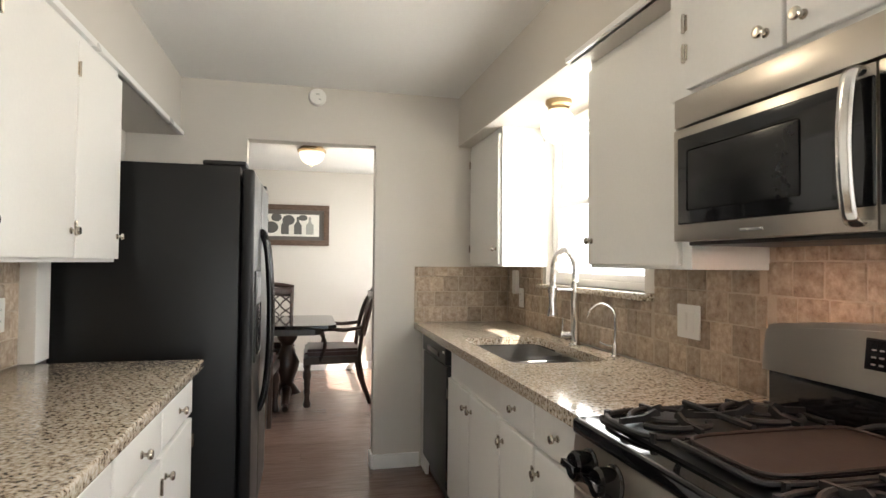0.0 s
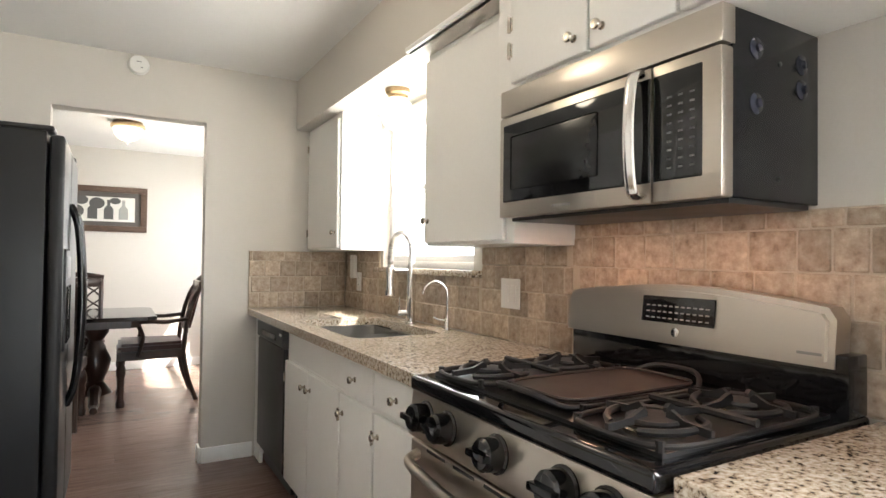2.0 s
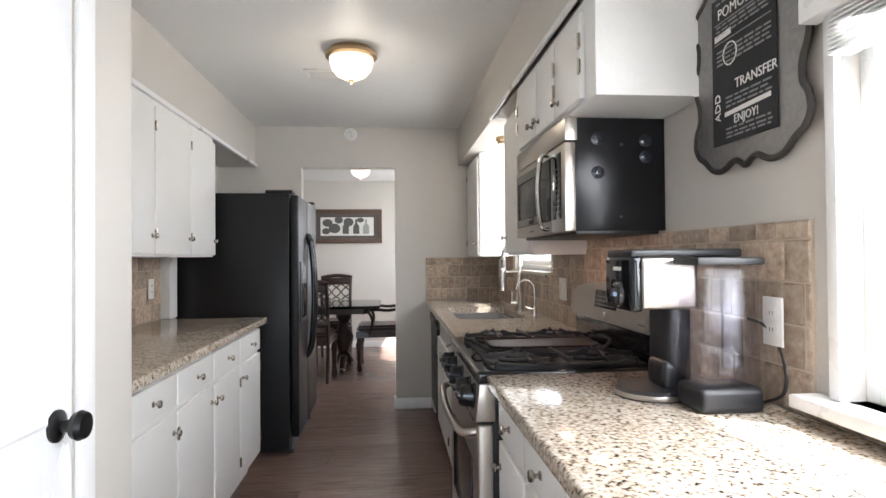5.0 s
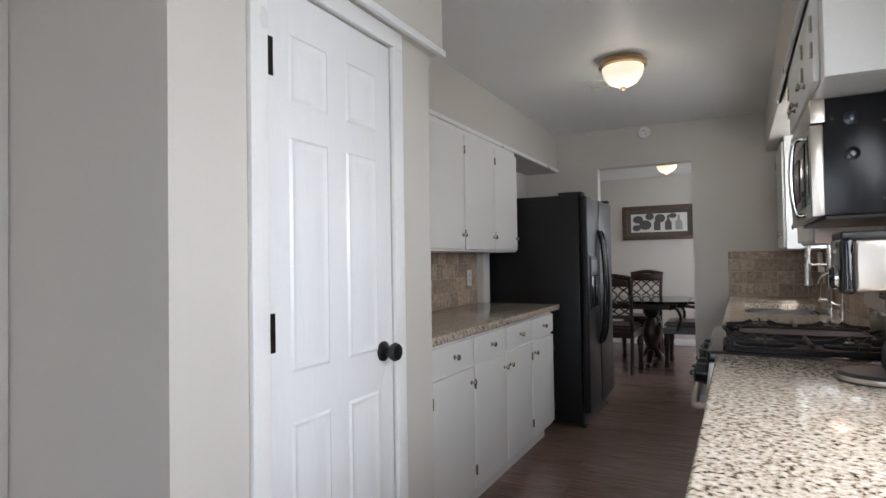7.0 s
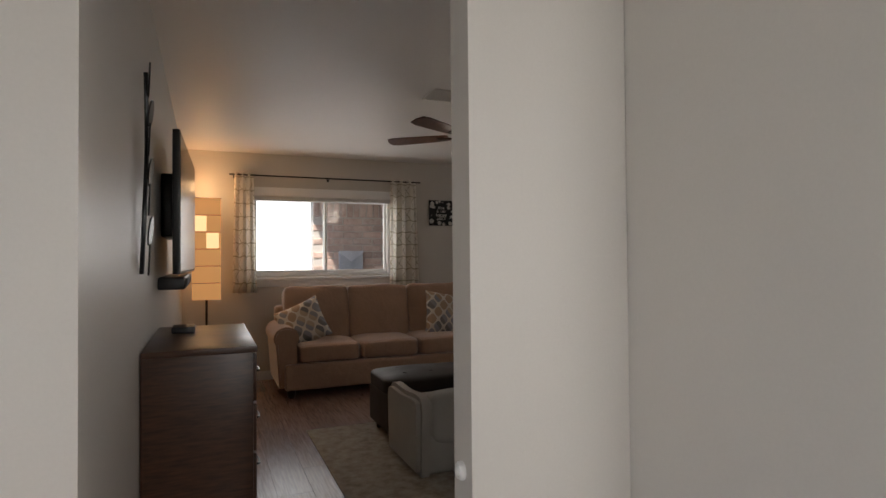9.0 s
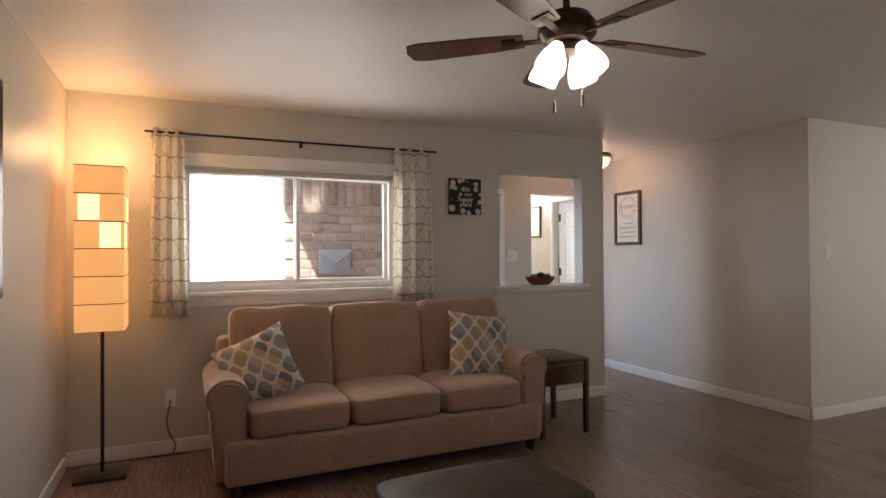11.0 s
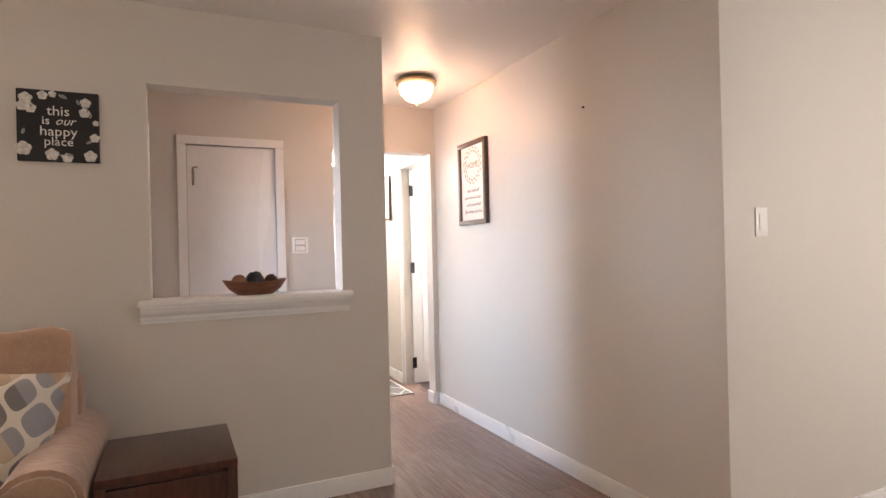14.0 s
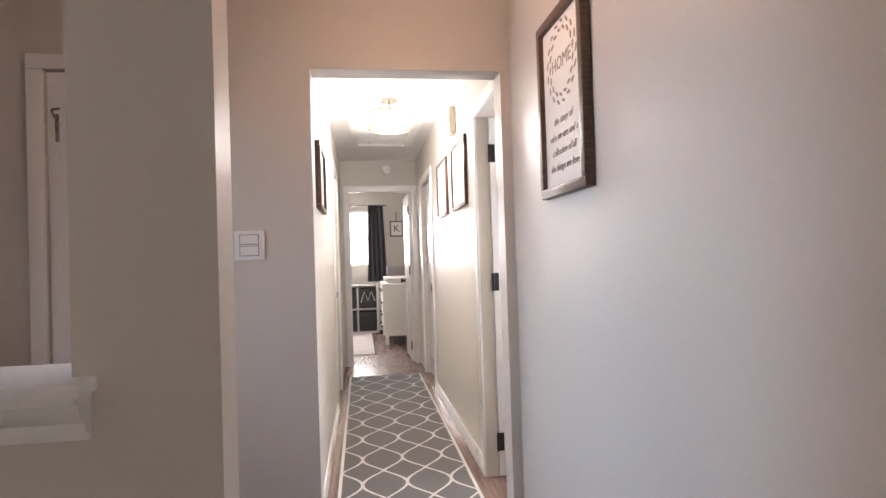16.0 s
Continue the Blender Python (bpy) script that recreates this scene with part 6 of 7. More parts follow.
def curtain_mat():
    m = bpy.data.materials.new("white_curtain_with_grey_diamond_lines")
    n, l, p = nodes_of(m)
    tc = n.new("ShaderNodeTexCoord")
    sep = n.new("ShaderNodeSeparateXYZ")
    wob = n.new("ShaderNodeTexNoise")
    wob.inputs["Scale"].default_value = 8
    l.new(tc.outputs["UV"], sep.inputs[0])
    l.new(tc.outputs["UV"], wob.inputs[0])

    def mth(op, a, b=None):
        q = n.new("ShaderNodeMath")
        q.operation = op
        for i, v in enumerate((a, b)):
            if v is None:
                continue
            if isinstance(v, (int, float)):
                q.inputs[i].default_value = v
            else:
                l.new(v, q.inputs[i])
        return q.outputs[0]

    u, v = mth("MULTIPLY", sep.outputs[0], 5.0), mth("ADD", mth("MULTIPLY", sep.outputs[1], 3.6), mth("MULTIPLY", wob.outputs[0], 0.16))
    dist = None
    for e, k in ((mth("ADD", u, v), 1.0), (mth("SUBTRACT", u, v), 1.0), (mth("MULTIPLY", v, 2.0), 0.45)):
        d = mth("MULTIPLY", mth("ABSOLUTE", mth("SUBTRACT", mth("FRACT", e), 0.5)), k)
        dist = d if dist is None else mth("MINIMUM", dist, d)
    line = mth("LESS_THAN", dist, 0.017)
    mx = n.new("ShaderNodeMix")
    mx.data_type = "RGBA"
    mx.inputs[6].default_value, mx.inputs[7].default_value = (0.90, 0.88, 0.83, 1), (0.52, 0.48, 0.39, 1)
    l.new(line, mx.inputs[0])
    l.new(mx.outputs[2], p.inputs["Base Color"])
    p.inputs["Roughness"].default_value = 0.9
    tl = n.new("ShaderNodeBsdfTranslucent")
    l.new(mx.outputs[2], tl.inputs[0])
    ms = n.new("ShaderNodeMixShader")
    ms.inputs[0].default_value = 0.65
    l.new(p.outputs[0], ms.inputs[1])
    l.new(tl.outputs[0], ms.inputs[2])
    l.new(ms.outputs[0], n["Material Output"].inputs[0])
    return m


def curtain(name, x, y0, y1, z0, z1, mat, label, folds=4, fabric=0.75, amp=0.028, flare=0.05):
    """A hanging cloth in folds; its own length of fabric is wider than it hangs."""
    bm = bmesh.new()
    uv = bm.loops.layers.uv.new()
    nu, nv = folds * 10, 14
    grid = []
    for j in range(nv + 1):
        t = j / nv
        row = []
        for i in range(nu + 1):
            s = i / nu
            ph = s * folds * 2 * math.pi
            y = y0 - flare * t * 0.4 + (y1 - y0 + flare * t) * s + 0.008 * math.sin(ph * 2)
            row.append(bm.verts.new((x + amp * (0.5 + 0.6 * t) * math.sin(ph + 0.4 * t), y, z1 + (z0 - z1) * t + 0.006 * math.sin(ph))))
        grid.append(row)
    for j in range(nv):
        for i in range(nu):
            f = bm.faces.new((grid[j][i], grid[j][i + 1], grid[j + 1][i + 1], grid[j + 1][i]))
            for lp, (a, b) in zip(f.loops, ((i, j), (i + 1, j), (i + 1, j + 1), (i, j + 1))):
                lp[uv].uv = (a / nu * fabric, b / nv * (z1 - z0))
    me = mesh_of(name, bm, mat)
    ob = new(name, me)
    md = ob.modifiers.new("thick", "SOLIDIFY")
    md.thickness = 0.0025
    return tagged(ob, label, "curtain", "")


CURT = curtain_mat()
curtain("curtain", -6.02, -1.66, -1.47, 0.93, 2.19, CURT, "white curtain with a grey diamond line print, gathered", 3, 0.7)
curtain("curtain", -6.02, 0.03, 0.335, 0.945, 2.18, CURT, "white curtain with a grey diamond line print, gathered", 3, 0.62, 0.024)
rod = thing("curtain_rod", (-6.02, -0.66, 2.165), "thin dark metal curtain rod on brackets", "curtain rod")
part("rod", tube([(0, -1.05, 0), (0, 1.05, 0)], 0.008, 10), BLACKMETAL, rod)
for y in (-0.02, -1.0, 1.0):
    part("bracket", merge(tube([(-0.074, y, -0.005), (0, y, -0.005)], 0.006, 8), box(-0.075, -0.068, y - 0.012, y + 0.012, -0.03, 0.02, 0.002)), BLACKMETAL, rod)

# passthrough sill
ps = tagged(thing("sill_passthrough", (-6.155, 1.45, 1.055), "white moulded sill of the wall opening", "sill"), kind="structure")
part("shelf", box(-6.26, -6.03, 0.955, 1.94, 1.03, 1.056, 0.006, 2), TRIM, ps, "", True)
prof = [(0.0, 1.03), (0.058, 1.03), (0.058, 1.020), (0.046, 1.017), (0.043, 1.004), (0.036, 0.992), (0.024, 0.982), (0.022, 0.966), (0.011, 0.963), (0.010, 0.950), (0.0, 0.948)]
mould = slab(prof, 0.965, 1.93)
mould.transform(Matrix(((1, 0, 0, -6.095), (0, 0, 1, 0), (0, 1, 0, 0), (0, 0, 0, 1))))
part("moulding", mould, TRIM, ps, "stepped crown moulding", True)


def bowl():
    BW = ramp_mat("carved_bowl_wood", [(0.3, (0.07, 0.02, 0.012)), (0.7, (0.20, 0.075, 0.04))], 0.45, 12, stretch=(1, 1, 6), bump=0.15)
    b = thing("dough_bowl", (-6.15, 1.47, 1.056), "carved red-brown wooden dough bowl", "bowl")
    bm = bmesh.new()
    n = 28
    rings = []
    for sx, sy, z in ((0.085, 0.05, 0.0), (0.125, 0.07, 0.03), (0.155, 0.085, 0.07), (0.145, 0.077, 0.07), (0.11, 0.058, 0.035), (0.07, 0.035, 0.014)):
        rings.append([bm.verts.new((sy * math.sin(2 * math.pi * i / n), sx * abs(math.cos(2 * math.pi * i / n)) ** 0.8 * math.copysign(1, math.cos(2 * math.pi * i / n)), z + 0.006 * (z > 0.06) * math.cos(4 * math.pi * i / n))) for i in range(n)])
    for r1, r2 in zip(rings, rings[1:]):
        for i in range(n):
            bm.faces.new((r1[i], r1[(i + 1) % n], r2[(i + 1) % n], r2[i]))
    bm.faces.new(rings[0])
    bm.faces.new(rings[-1])
    part("body", bm, BW, b)
    rng = random.Random(8)
    for y, r, c, lab in ((-0.075, 0.036, (0.26, 0.13, 0.08), "brown"), (0.0, 0.044, (0.05, 0.055, 0.065), "dark grey"), (0.078, 0.035, (0.11, 0.05, 0.04), "dark red")):
        ball = []
        for k in range(9):
            q = Euler((rng.uniform(0, 6), rng.uniform(0, 6), 0)).to_matrix()
            ball.append(tube([q @ Vector((r * 0.93 * math.cos(i * 0.35), r * 0.93 * math.sin(i * 0.35), 0)) for i in range(18)], r * 0.10, 5, True))
        core = bmesh.new()
        bmesh.ops.create_icosphere(core, subdivisions=2, radius=r * 0.86)
        ob = lone("twine_ball", merge(core, *ball), surface("wound_twine_" + lab.replace(" ", "_"), c, 0.9, var=0.3, fine=200, bump=0.3), (-6.15, 1.47 + y, 1.056 + 0.035 + r * 0.8), lab + " wound decorative ball in the bowl", "ball", "balls in the bowl")


bowl()


def happy_sign():
    x, yc, zc, w, h = -6.095, 0.675, 1.82, 0.295, 0.30
    s = thing("canvas_sign", (x, yc, zc), "black canvas sign with white lettering and flowers", "wall sign")
    m = pose(0, 0, 0, 90, 0, 90)
    part("canvas", moved(box(-w / 2, w / 2, -h / 2, h / 2, 0, 0.03, 0.003), m), BLACKPAPER, s)
    for t, y, sz in (("this", 0.062, 0.058), ("happy", -0.025, 0.058), ("place", -0.068, 0.052)):
        part("word", text_mesh(t, sz, m @ Matrix.Translation((0, y, 0.031))), WHITEINK, s)
    part("word", text_mesh("is", 0.05, m @ Matrix.Translation((-0.045, 0.02, 0.031))), WHITEINK, s)
    part("word", text_mesh("our", 0.05, m @ Matrix.Translation((0.022, 0.02, 0.031)), shear=0.4), WHITEINK, s)
    rng = random.Random(4)
    for fx, fy, r in ((-0.115, 0.11, 0.024), (-0.128, 0.078, 0.02), (-0.098, 0.07, 0.02), (-0.055, 0.127, 0.018), (-0.02, 0.135, 0.014), (0.10, 0.105, 0.02), (0.095, 0.062, 0.02), (0.137, 0.02, 0.012), (0.132, -0.045, 0.018), (-0.125, -0.10, 0.028), (-0.025, -0.122, 0.024), (0.03, -0.135, 0.02), (0.115, -0.125, 0.024)):
        pet = [disc(fx + r * 0.55 * math.cos(a), fy + r * 0.55 * math.sin(a), 0.030 + 0.0004 * k, r * 0.55, 8) for k, a in enumerate((0.3, 1.6, 2.8, 4.1, 5.3))]
        part("flower", moved(merge(*pet), m), surface("painted_petal", (0.62, 0.60, 0.56), 0.7, var=0.25, scale=60, bump=0) if "painted_petal" not in bpy.data.materials else bpy.data.materials["painted_petal"], s)
    for k in range(12):
        a = rng.uniform(0, 6.28)
        part("leaf", moved(disc(0.128 * math.cos(a), 0.128 * math.sin(a), 0.0303 + 0.00005 * k, 0.006, 8, 2.2, a + 1), m), GREYINK, s)


happy_sign()


def home_picture():
    p, m, z = framed("home_picture", -6.76, 3.06, 1.728, "s", 0.405, 0.595, "dark wood framed print with a leaf wreath and script", FRAMEWOOD, 0.032, 0.032)
    T = surface("taupe_print", (0.30, 0.25, 0.20), 0.7, bump=0)
    part("word", text_mesh("HOME", 0.062, m @ Matrix.Translation((0, 0.125, z + 0.001))), T, p)
    rng = random.Random(2)
    for i in range(34):
        a = 2 * math.pi * i / 34
        r = 0.115 + 0.012 * (-1) ** i
        part("leaf", moved(disc(r * math.cos(a), 0.125 + r * math.sin(a), z + 0.0002 + 0.00002 * i, 0.0055, 8, 2.6, a + 1.2), m), T, p)
    for t, y in (("the story of", -0.055), ("who we are and a", -0.105), ("collection of all", -0.155), ("the things we love", -0.205)):
        part("line_of_script", text_mesh(t, 0.034, m @ Matrix.Translation((0, y, z + 0.001)), shear=0.35), T, p)


home_picture()
lone("wall_nail", moved(lathe([(0.005, 0), (0.005, 0.012)], 8), Euler((radians(90), 0, 0)).to_matrix().to_4x4()), BLACKMETAL, (-5.55, 3.06, 1.98), "small dark nail in the painted wall", "nail")


def ceiling_fan():
    f = thing("ceiling_fan", (-3.64, -0.08, CZ), "five-blade wooden ceiling fan with lit glass shades", "ceiling fan")
    BR = surface("oil_rubbed_bronze", (0.045, 0.028, 0.02), 0.35, 0.8, var=0.2, bump=0.02)
    part("canopy", lathe([(0, 0), (0.07, 0), (0.065, -0.03), (0.03, -0.05), (0, -0.05)], 24), BR, f)
    part("downrod", tube([(0, 0, -0.04), (0, 0, -0.14)], 0.014, 10), BR, f)
    part("motor", lathe([(0.03, -0.12), (0.09, -0.135), (0.115, -0.17), (0.115, -0.21), (0.09, -0.24), (0.05, -0.25)], 28), BR, f)
    BL = ramp_mat("walnut_blade", [(0.3, (0.05, 0.02, 0.011)), (0.7, (0.13, 0.055, 0.03))], 0.4, 10, stretch=(1, 9, 1), bump=0.04)
    for k in range(5):
        a = 86 + 72 * k
        out = [(0.17, -0.045), (0.30, -0.058), (0.60, -0.068), (0.655, -0.055), (0.67, 0.0), (0.655, 0.055), (0.60, 0.068), (0.30, 0.058), (0.17, 0.045)]
        rot = Euler((0, 0, radians(a))).to_matrix().to_4x4() @ Matrix.Translation((0, 0, -0.215)) @ Euler((radians(11), 0, 0)).to_matrix().to_4x4()
        b = part("blade", moved(slab(out, -0.004, 0.004, 0.002), rot), BL, f, "dark walnut blade")
        part("blade_bracket", moved(merge(box(0.08, 0.24, -0.014, 0.014, -0.012, -0.004, 0.003), box(0.20, 0.26, -0.035, 0.035, -0.010, -0.004, 0.003)), rot), BR, b)
    part("light_fitter", lathe([(0.05, -0.24), (0.06, -0.255), (0.055, -0.28), (0.02, -0.29), (0, -0.29)], 24), BR, f)
    for k in range(4):
        a = radians(20 + 90 * k)
        sh = lathe([(0.025, 0), (0.032, -0.02), (0.05, -0.06), (0.06, -0.10), (0.058, -0.125), (0.05, -0.13), (0.0, -0.115)], 20)
        sh.transform(Matrix.Translation((0.065 * math.cos(a), 0.065 * math.sin(a), -0.265)) @ Euler((0, 0, a)).to_matrix().to_4x4() @ Euler((0, radians(-28), 0)).to_matrix().to_4x4())
        part("shade", sh, FROSTW, f, "lit frosted bell shade").visible_shadow = False
    for dx, dy, l in ((0.03, 0.05, 0.16), (-0.03, -0.04, 0.18)):
        c = part("pull_chain", tube([(dx, dy, -0.29), (dx, dy, -0.29 - l)], 0.0015, 5), NICKEL, f)
        part("chain_fob", tube([(dx, dy, -0.29 - l - 0.045), (dx, dy, -0.29 - l)], 0.006, 8), BR, c)
    bulb("fan_bulb", (-3.64, -0.08, 1.95), 6.5, (1, 0.86, 0.70), 0.10)


ceiling_fan()


def floor_lamp():
    x, y, w = -5.84, -1.93, 0.13
    l = thing("floor_lamp", (x, y, 0), "tall square paper floor lamp, lit", "floor lamp")
    part("base", box(-0.14, 0.14, -0.14, 0.14, 0, 0.022, 0.004), DARKWOOD, l)
    part("pole", tube([(0, 0, 0.02), (0, 0, 1.6)], 0.011, 10), DARKWOOD, l)
    for i in range(6):
        z0 = 0.89 + i * 0.165
        s = part("shade", box(-w, w, -w, w, z0, z0 + 0.162, 0.006), PAPERLAMP, l, "glowing rice paper shade panel")
        s.visible_shadow = False
        part("shade_rib", merge(*[tube([(-w, sy * w, z0 + 0.163), (w, sy * w, z0 + 0.163)], 0.003, 5) for sy in (-1, 1)], *[tube([(sx * w, -w, z0 + 0.163), (sx * w, w, z0 + 0.163)], 0.003, 5) for sx in (-1, 1)]), DARKWOOD, s, "thin wooden rib")
    bulb("lamp_bulb", (x, y, 1.72), 16, (1, 0.60, 0.28), 0.10)
    bulb("lamp_bulb_top", (x, y, 2.0), 7, (1, 0.62, 0.30), 0.06)
    # bulb glow on the shade, put in as thin emissive squares
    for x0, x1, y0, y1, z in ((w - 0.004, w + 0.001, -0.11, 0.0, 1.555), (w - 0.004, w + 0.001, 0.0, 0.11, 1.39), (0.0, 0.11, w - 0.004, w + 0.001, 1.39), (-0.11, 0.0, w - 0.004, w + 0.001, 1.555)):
        part("bulb_glow", box(x0, x1, y0, y1, z, z + 0.15, 0.0005, 1), PAPER_HOT, l, "paper square with a bulb's glow put in as emission").visible_shadow = False


floor_lamp()


def tv_wall():
    t = thing("television", (-3.46, -2.1, 1.2), "flat black television on a wall mount", "television")
    part("panel", box(-4.09, -2.83, -2.085, -2.05, 1.20, 1.92, 0.006), BLACKPL, t, "", True)
    part("screen", box(-4.08, -2.84, -2.052, -2.048, 1.215, 1.91, 0.001, 1), SCREEN, t, "dark glossy screen", True)
    for o in t.children:
        o.matrix_basis = Matrix.Translation((0.63, 0.03, 0)) @ Matrix.Rotation(radians(-2), 4, "Z") @ Matrix.Translation((-0.63, -0.03, 0))
    part("wall_mount", box(-3.7, -3.2, -2.16, -2.06, 1.4, 1.75, 0.01), BLACKMETAL, t, "", True)
    sb = thing("sound_bar", (-3.46, -2.09, 1.12), "slim black sound bar under the television", "speaker")
    part("body", box(-3.95, -2.95, -2.159, -2.03, 1.12, 1.185, 0.012, 3), BLACKPL, sb, "", True)
    part("grille", box(-3.93, -2.97, -2.032, -2.026, 1.128, 1.178, 0.004), BLACKPAPER, sb, "", True)
    a = thing("metal_wall_art", (-2.1, -2.15, 1.6), "dark twisted metal leaf wall art", "wall art")
    part("stem", tube(bend([(0.0, 0, -0.38), (0.03, 0.012, -0.15), (-0.02, 0.015, 0.1), (0.02, 0.015, 0.36)], 8), 0.008, 6), BLACKMETAL, a)
    for k in range(7):
        z = -0.33 + 0.11 * k
        s = (-1) ** k
        leaf = disc(0, 0, 0, 0.032, 14, 2.0, radians(60))
        leaf.transform(Matrix.Translation((s * 0.03, 0.03, z)) @ Euler((radians(88), 0, radians(6 * s))).to_matrix().to_4x4() @ Matrix.Diagonal((s, 1, 5.0, 1)))
        part("leaf", leaf, BLACKMETAL, a)


tv_wall()


def dresser():
    d = thing("dresser", (-2.55, -1.95, 0), "brown wooden dresser with drawers against the wall", "dresser")
    x0, x1, y0, y1, h = -2.97, -2.11, -2.155, -1.76, 0.93
    part("top", box(x0 - 0.012, x1 + 0.012, y0, y1 + 0.015, h - 0.025, h, 0.005), WALNUT, d, "worn reddish wooden top", True)
    part("body", box(x0, x1, y0, y1, 0.10, h - 0.025, 0.003), WALNUT, d, "", True)
    for k in range(4):
        z0 = 0.12 + k * 0.196
        dr = part("drawer", box(x0 + 0.02, x1 - 0.02, y1, y1 + 0.014, z0, z0 + 0.186, 0.004), WALNUT, d, "", True)
        for x in (-2.75, -2.33):
            part("handle", tube(bend([(x - 0.05, y1 + 0.014, z0 + 0.10), (x - 0.04, y1 + 0.035, z0 + 0.092), (x + 0.04, y1 + 0.035, z0 + 0.092), (x + 0.05, y1 + 0.014, z0 + 0.10)], 4), 0.005, 6), BLACKMETAL, dr, "dark bail handle", True)
    for x in (x0, x1 - 0.02):
        part("side_foot", moved(slab([(0, 0), (0.10, 0), (0.13, 0.06), (0.26, 0.06), (0.29, 0), (0.395, 0), (0.395, 0.10), (0, 0.10)], 0, 0.02), Matrix(((0, 0, 1, x), (1, 0, 0, y0), (0, 1, 0, 0), (0, 0, 0, 1)))), WALNUT, d, "scalloped foot", True)
    lone("streaming_box", box(-0.07, 0.07, -0.05, 0.05, 0, 0.03, 0.008, 2), BLACKPL, (-2.72, -2.03, 0.93), "small black media box on the dresser", "media box")


dresser()


def armchair():
    c = thing("armchair", (-3.1, -0.5, 0), "low pale grey upholstered lounge chair with padded sides", "armchair")
    x0, x1, y0, y1 = -3.42, -2.82, -0.82, -0.18
    part("base", box(x0 + 0.02, x1 - 0.02, y0 + 0.03, y1 - 0.03, 0.012, 0.25, 0.03, 3), GREYCLOTH, c, "", True)
    part("seat_cushion", moved(cushion(0.46, y1 - y0 - 0.20, 0.13), Matrix.Translation((-3.16, (y0 + y1) / 2, 0.30))), GREYCLOTH, c, "plump seat cushion", True)
    for ya in (y0, y1 - 0.10):
        side = bend([(x0, 0.36, 0), (x0 + 0.02, 0.43, 0), (x0 + 0.09, 0.462, 0), (x0 + 0.3, 0.455, 0), (x1 - 0.10, 0.47, 0), (x1 - 0.01, 0.45, 0), (x1 + 0.01, 0.38, 0)], 4)
        arm = slab([(x1 - 0.01, 0.012), (x0 + 0.02, 0.012)] + [(p.x, p.y) for p in side], 0, 0.10, 0.026)
        arm.transform(Matrix(((1, 0, 0, 0), (0, 0, 1, ya), (0, 1, 0, 0), (0, 0, 0, 1))))
        part("arm", arm, GREYCLOTH, c, "rounded padded side", True)
    back = cushion(y1 - y0 - 0.18, 0.13, 0.30, 0.01, 12, 7.0)
    back.transform(Matrix.Translation((x1 - 0.075, (y0 + y1) / 2, 0.33)) @ Matrix.Rotation(radians(90), 4, "Z"))
    part("backrest", back, GREYCLOTH, c, "", True)


armchair()


def ottoman():
    o = thing("ottoman", (-3.73, -0.42, 0), "dark brown tufted leather ottoman on the rug", "ottoman")
    x0, x1, y0, y1 = -3.97, -3.49, -0.79, -0.05
    part("body", box(x0, x1, y0, y1, 0.07, 0.34, 0.02, 3), BROWNLEATHER, o, "", True)
    top = cushion(x1 - x0 + 0.02, y1 - y0 + 0.02, 0.12, 0.03, 16)
    part("cushion", moved(top, Matrix.Translation(((x0 + x1) / 2, (y0 + y1) / 2, 0.385))), BROWNLEATHER, o, "", True)
    for i in range(2):
        for j in range(3):
            part("button", moved(lathe([(0.014, 0), (0.012, 0.006), (0, 0.008)], 12), Matrix.Translation((x0 + 0.14 + 0.20 * i, y0 + 0.17 + 0.20 * j, 0.453))), BROWNLEATHER, o, "", True)
    for x in (x0 + 0.06, x1 - 0.06):
        for y in (y0 + 0.06, y1 - 0.06):
            part("foot", moved(lathe([(0.02, 0.006), (0.028, 0.08)], 12), Matrix.Translation((x, y, 0))), DARKWOOD, o, "", True)


ottoman()
RUGB = ramp_mat("faded_beige_rug", [(0.3, (0.20, 0.17, 0.13)), (0.5, (0.33, 0.29, 0.23)), (0.7, (0.42, 0.38, 0.31))], 0.95, 14, bump=0.6)
lone("area_rug", box(-1.12, 1.12, -0.95, 0.95, 0, 0.008, 0.003), RUGB, (-2.93, -0.30, 0.0005), "faded beige patterned area rug", "rug")

plate(-4.73, 3.275, 1.335, "e", 0.07, 0.118, "white dimmer switch beside the wall corner")
plate(-4.73, 4.60, 0.36, "e", 0.075, 0.118, "white outlet with a plugged adapter", "outlet")
fs = thing("light_switch", (-7.43, 1.95, 1.315), "white double switch plate with two stacked rockers", "switch")
part("plate", box(0, 0.006, -0.059, 0.059, -0.059, 0.059, 0.002), WHITEPL, fs)
for z in (-0.023, 0.023):
    # shade round each rocker, put in as a grey backing plate
    part("rocker_frame", box(0.005, 0.0075, -0.038, 0.038, z - 0.021, z + 0.021, 0.001, 1), GREYINK, fs, "thin grey edge standing in for the shadow gap")
    part("rocker", box(0.006, 0.011, -0.035, 0.035, z - 0.018, z + 0.018, 0.0015), WHITEPL, fs)
plate(-6.095, -1.56, 0.37, "e", 0.07, 0.115, "white outlet under the window", "outlet")
plate(-6.095, 1.275, 0.32, "e", 0.07, 0.115, "white outlet low on the living room wall", "outlet")
lone("cable", tube(bend([(0, 0, 0.36), (0.03, -0.02, 0.2), (0.02, 0.03, 0.06), (0.03, 0.02, 0.012), (0.05, 0.10, 0.006), (0.04, -0.06, 0.006), (0.03, -0.20, 0.006)], 8), 0.004, 6), BLACKPL, (-6.085, -1.56, 0), "black lamp cord with a loose coil", "cord")


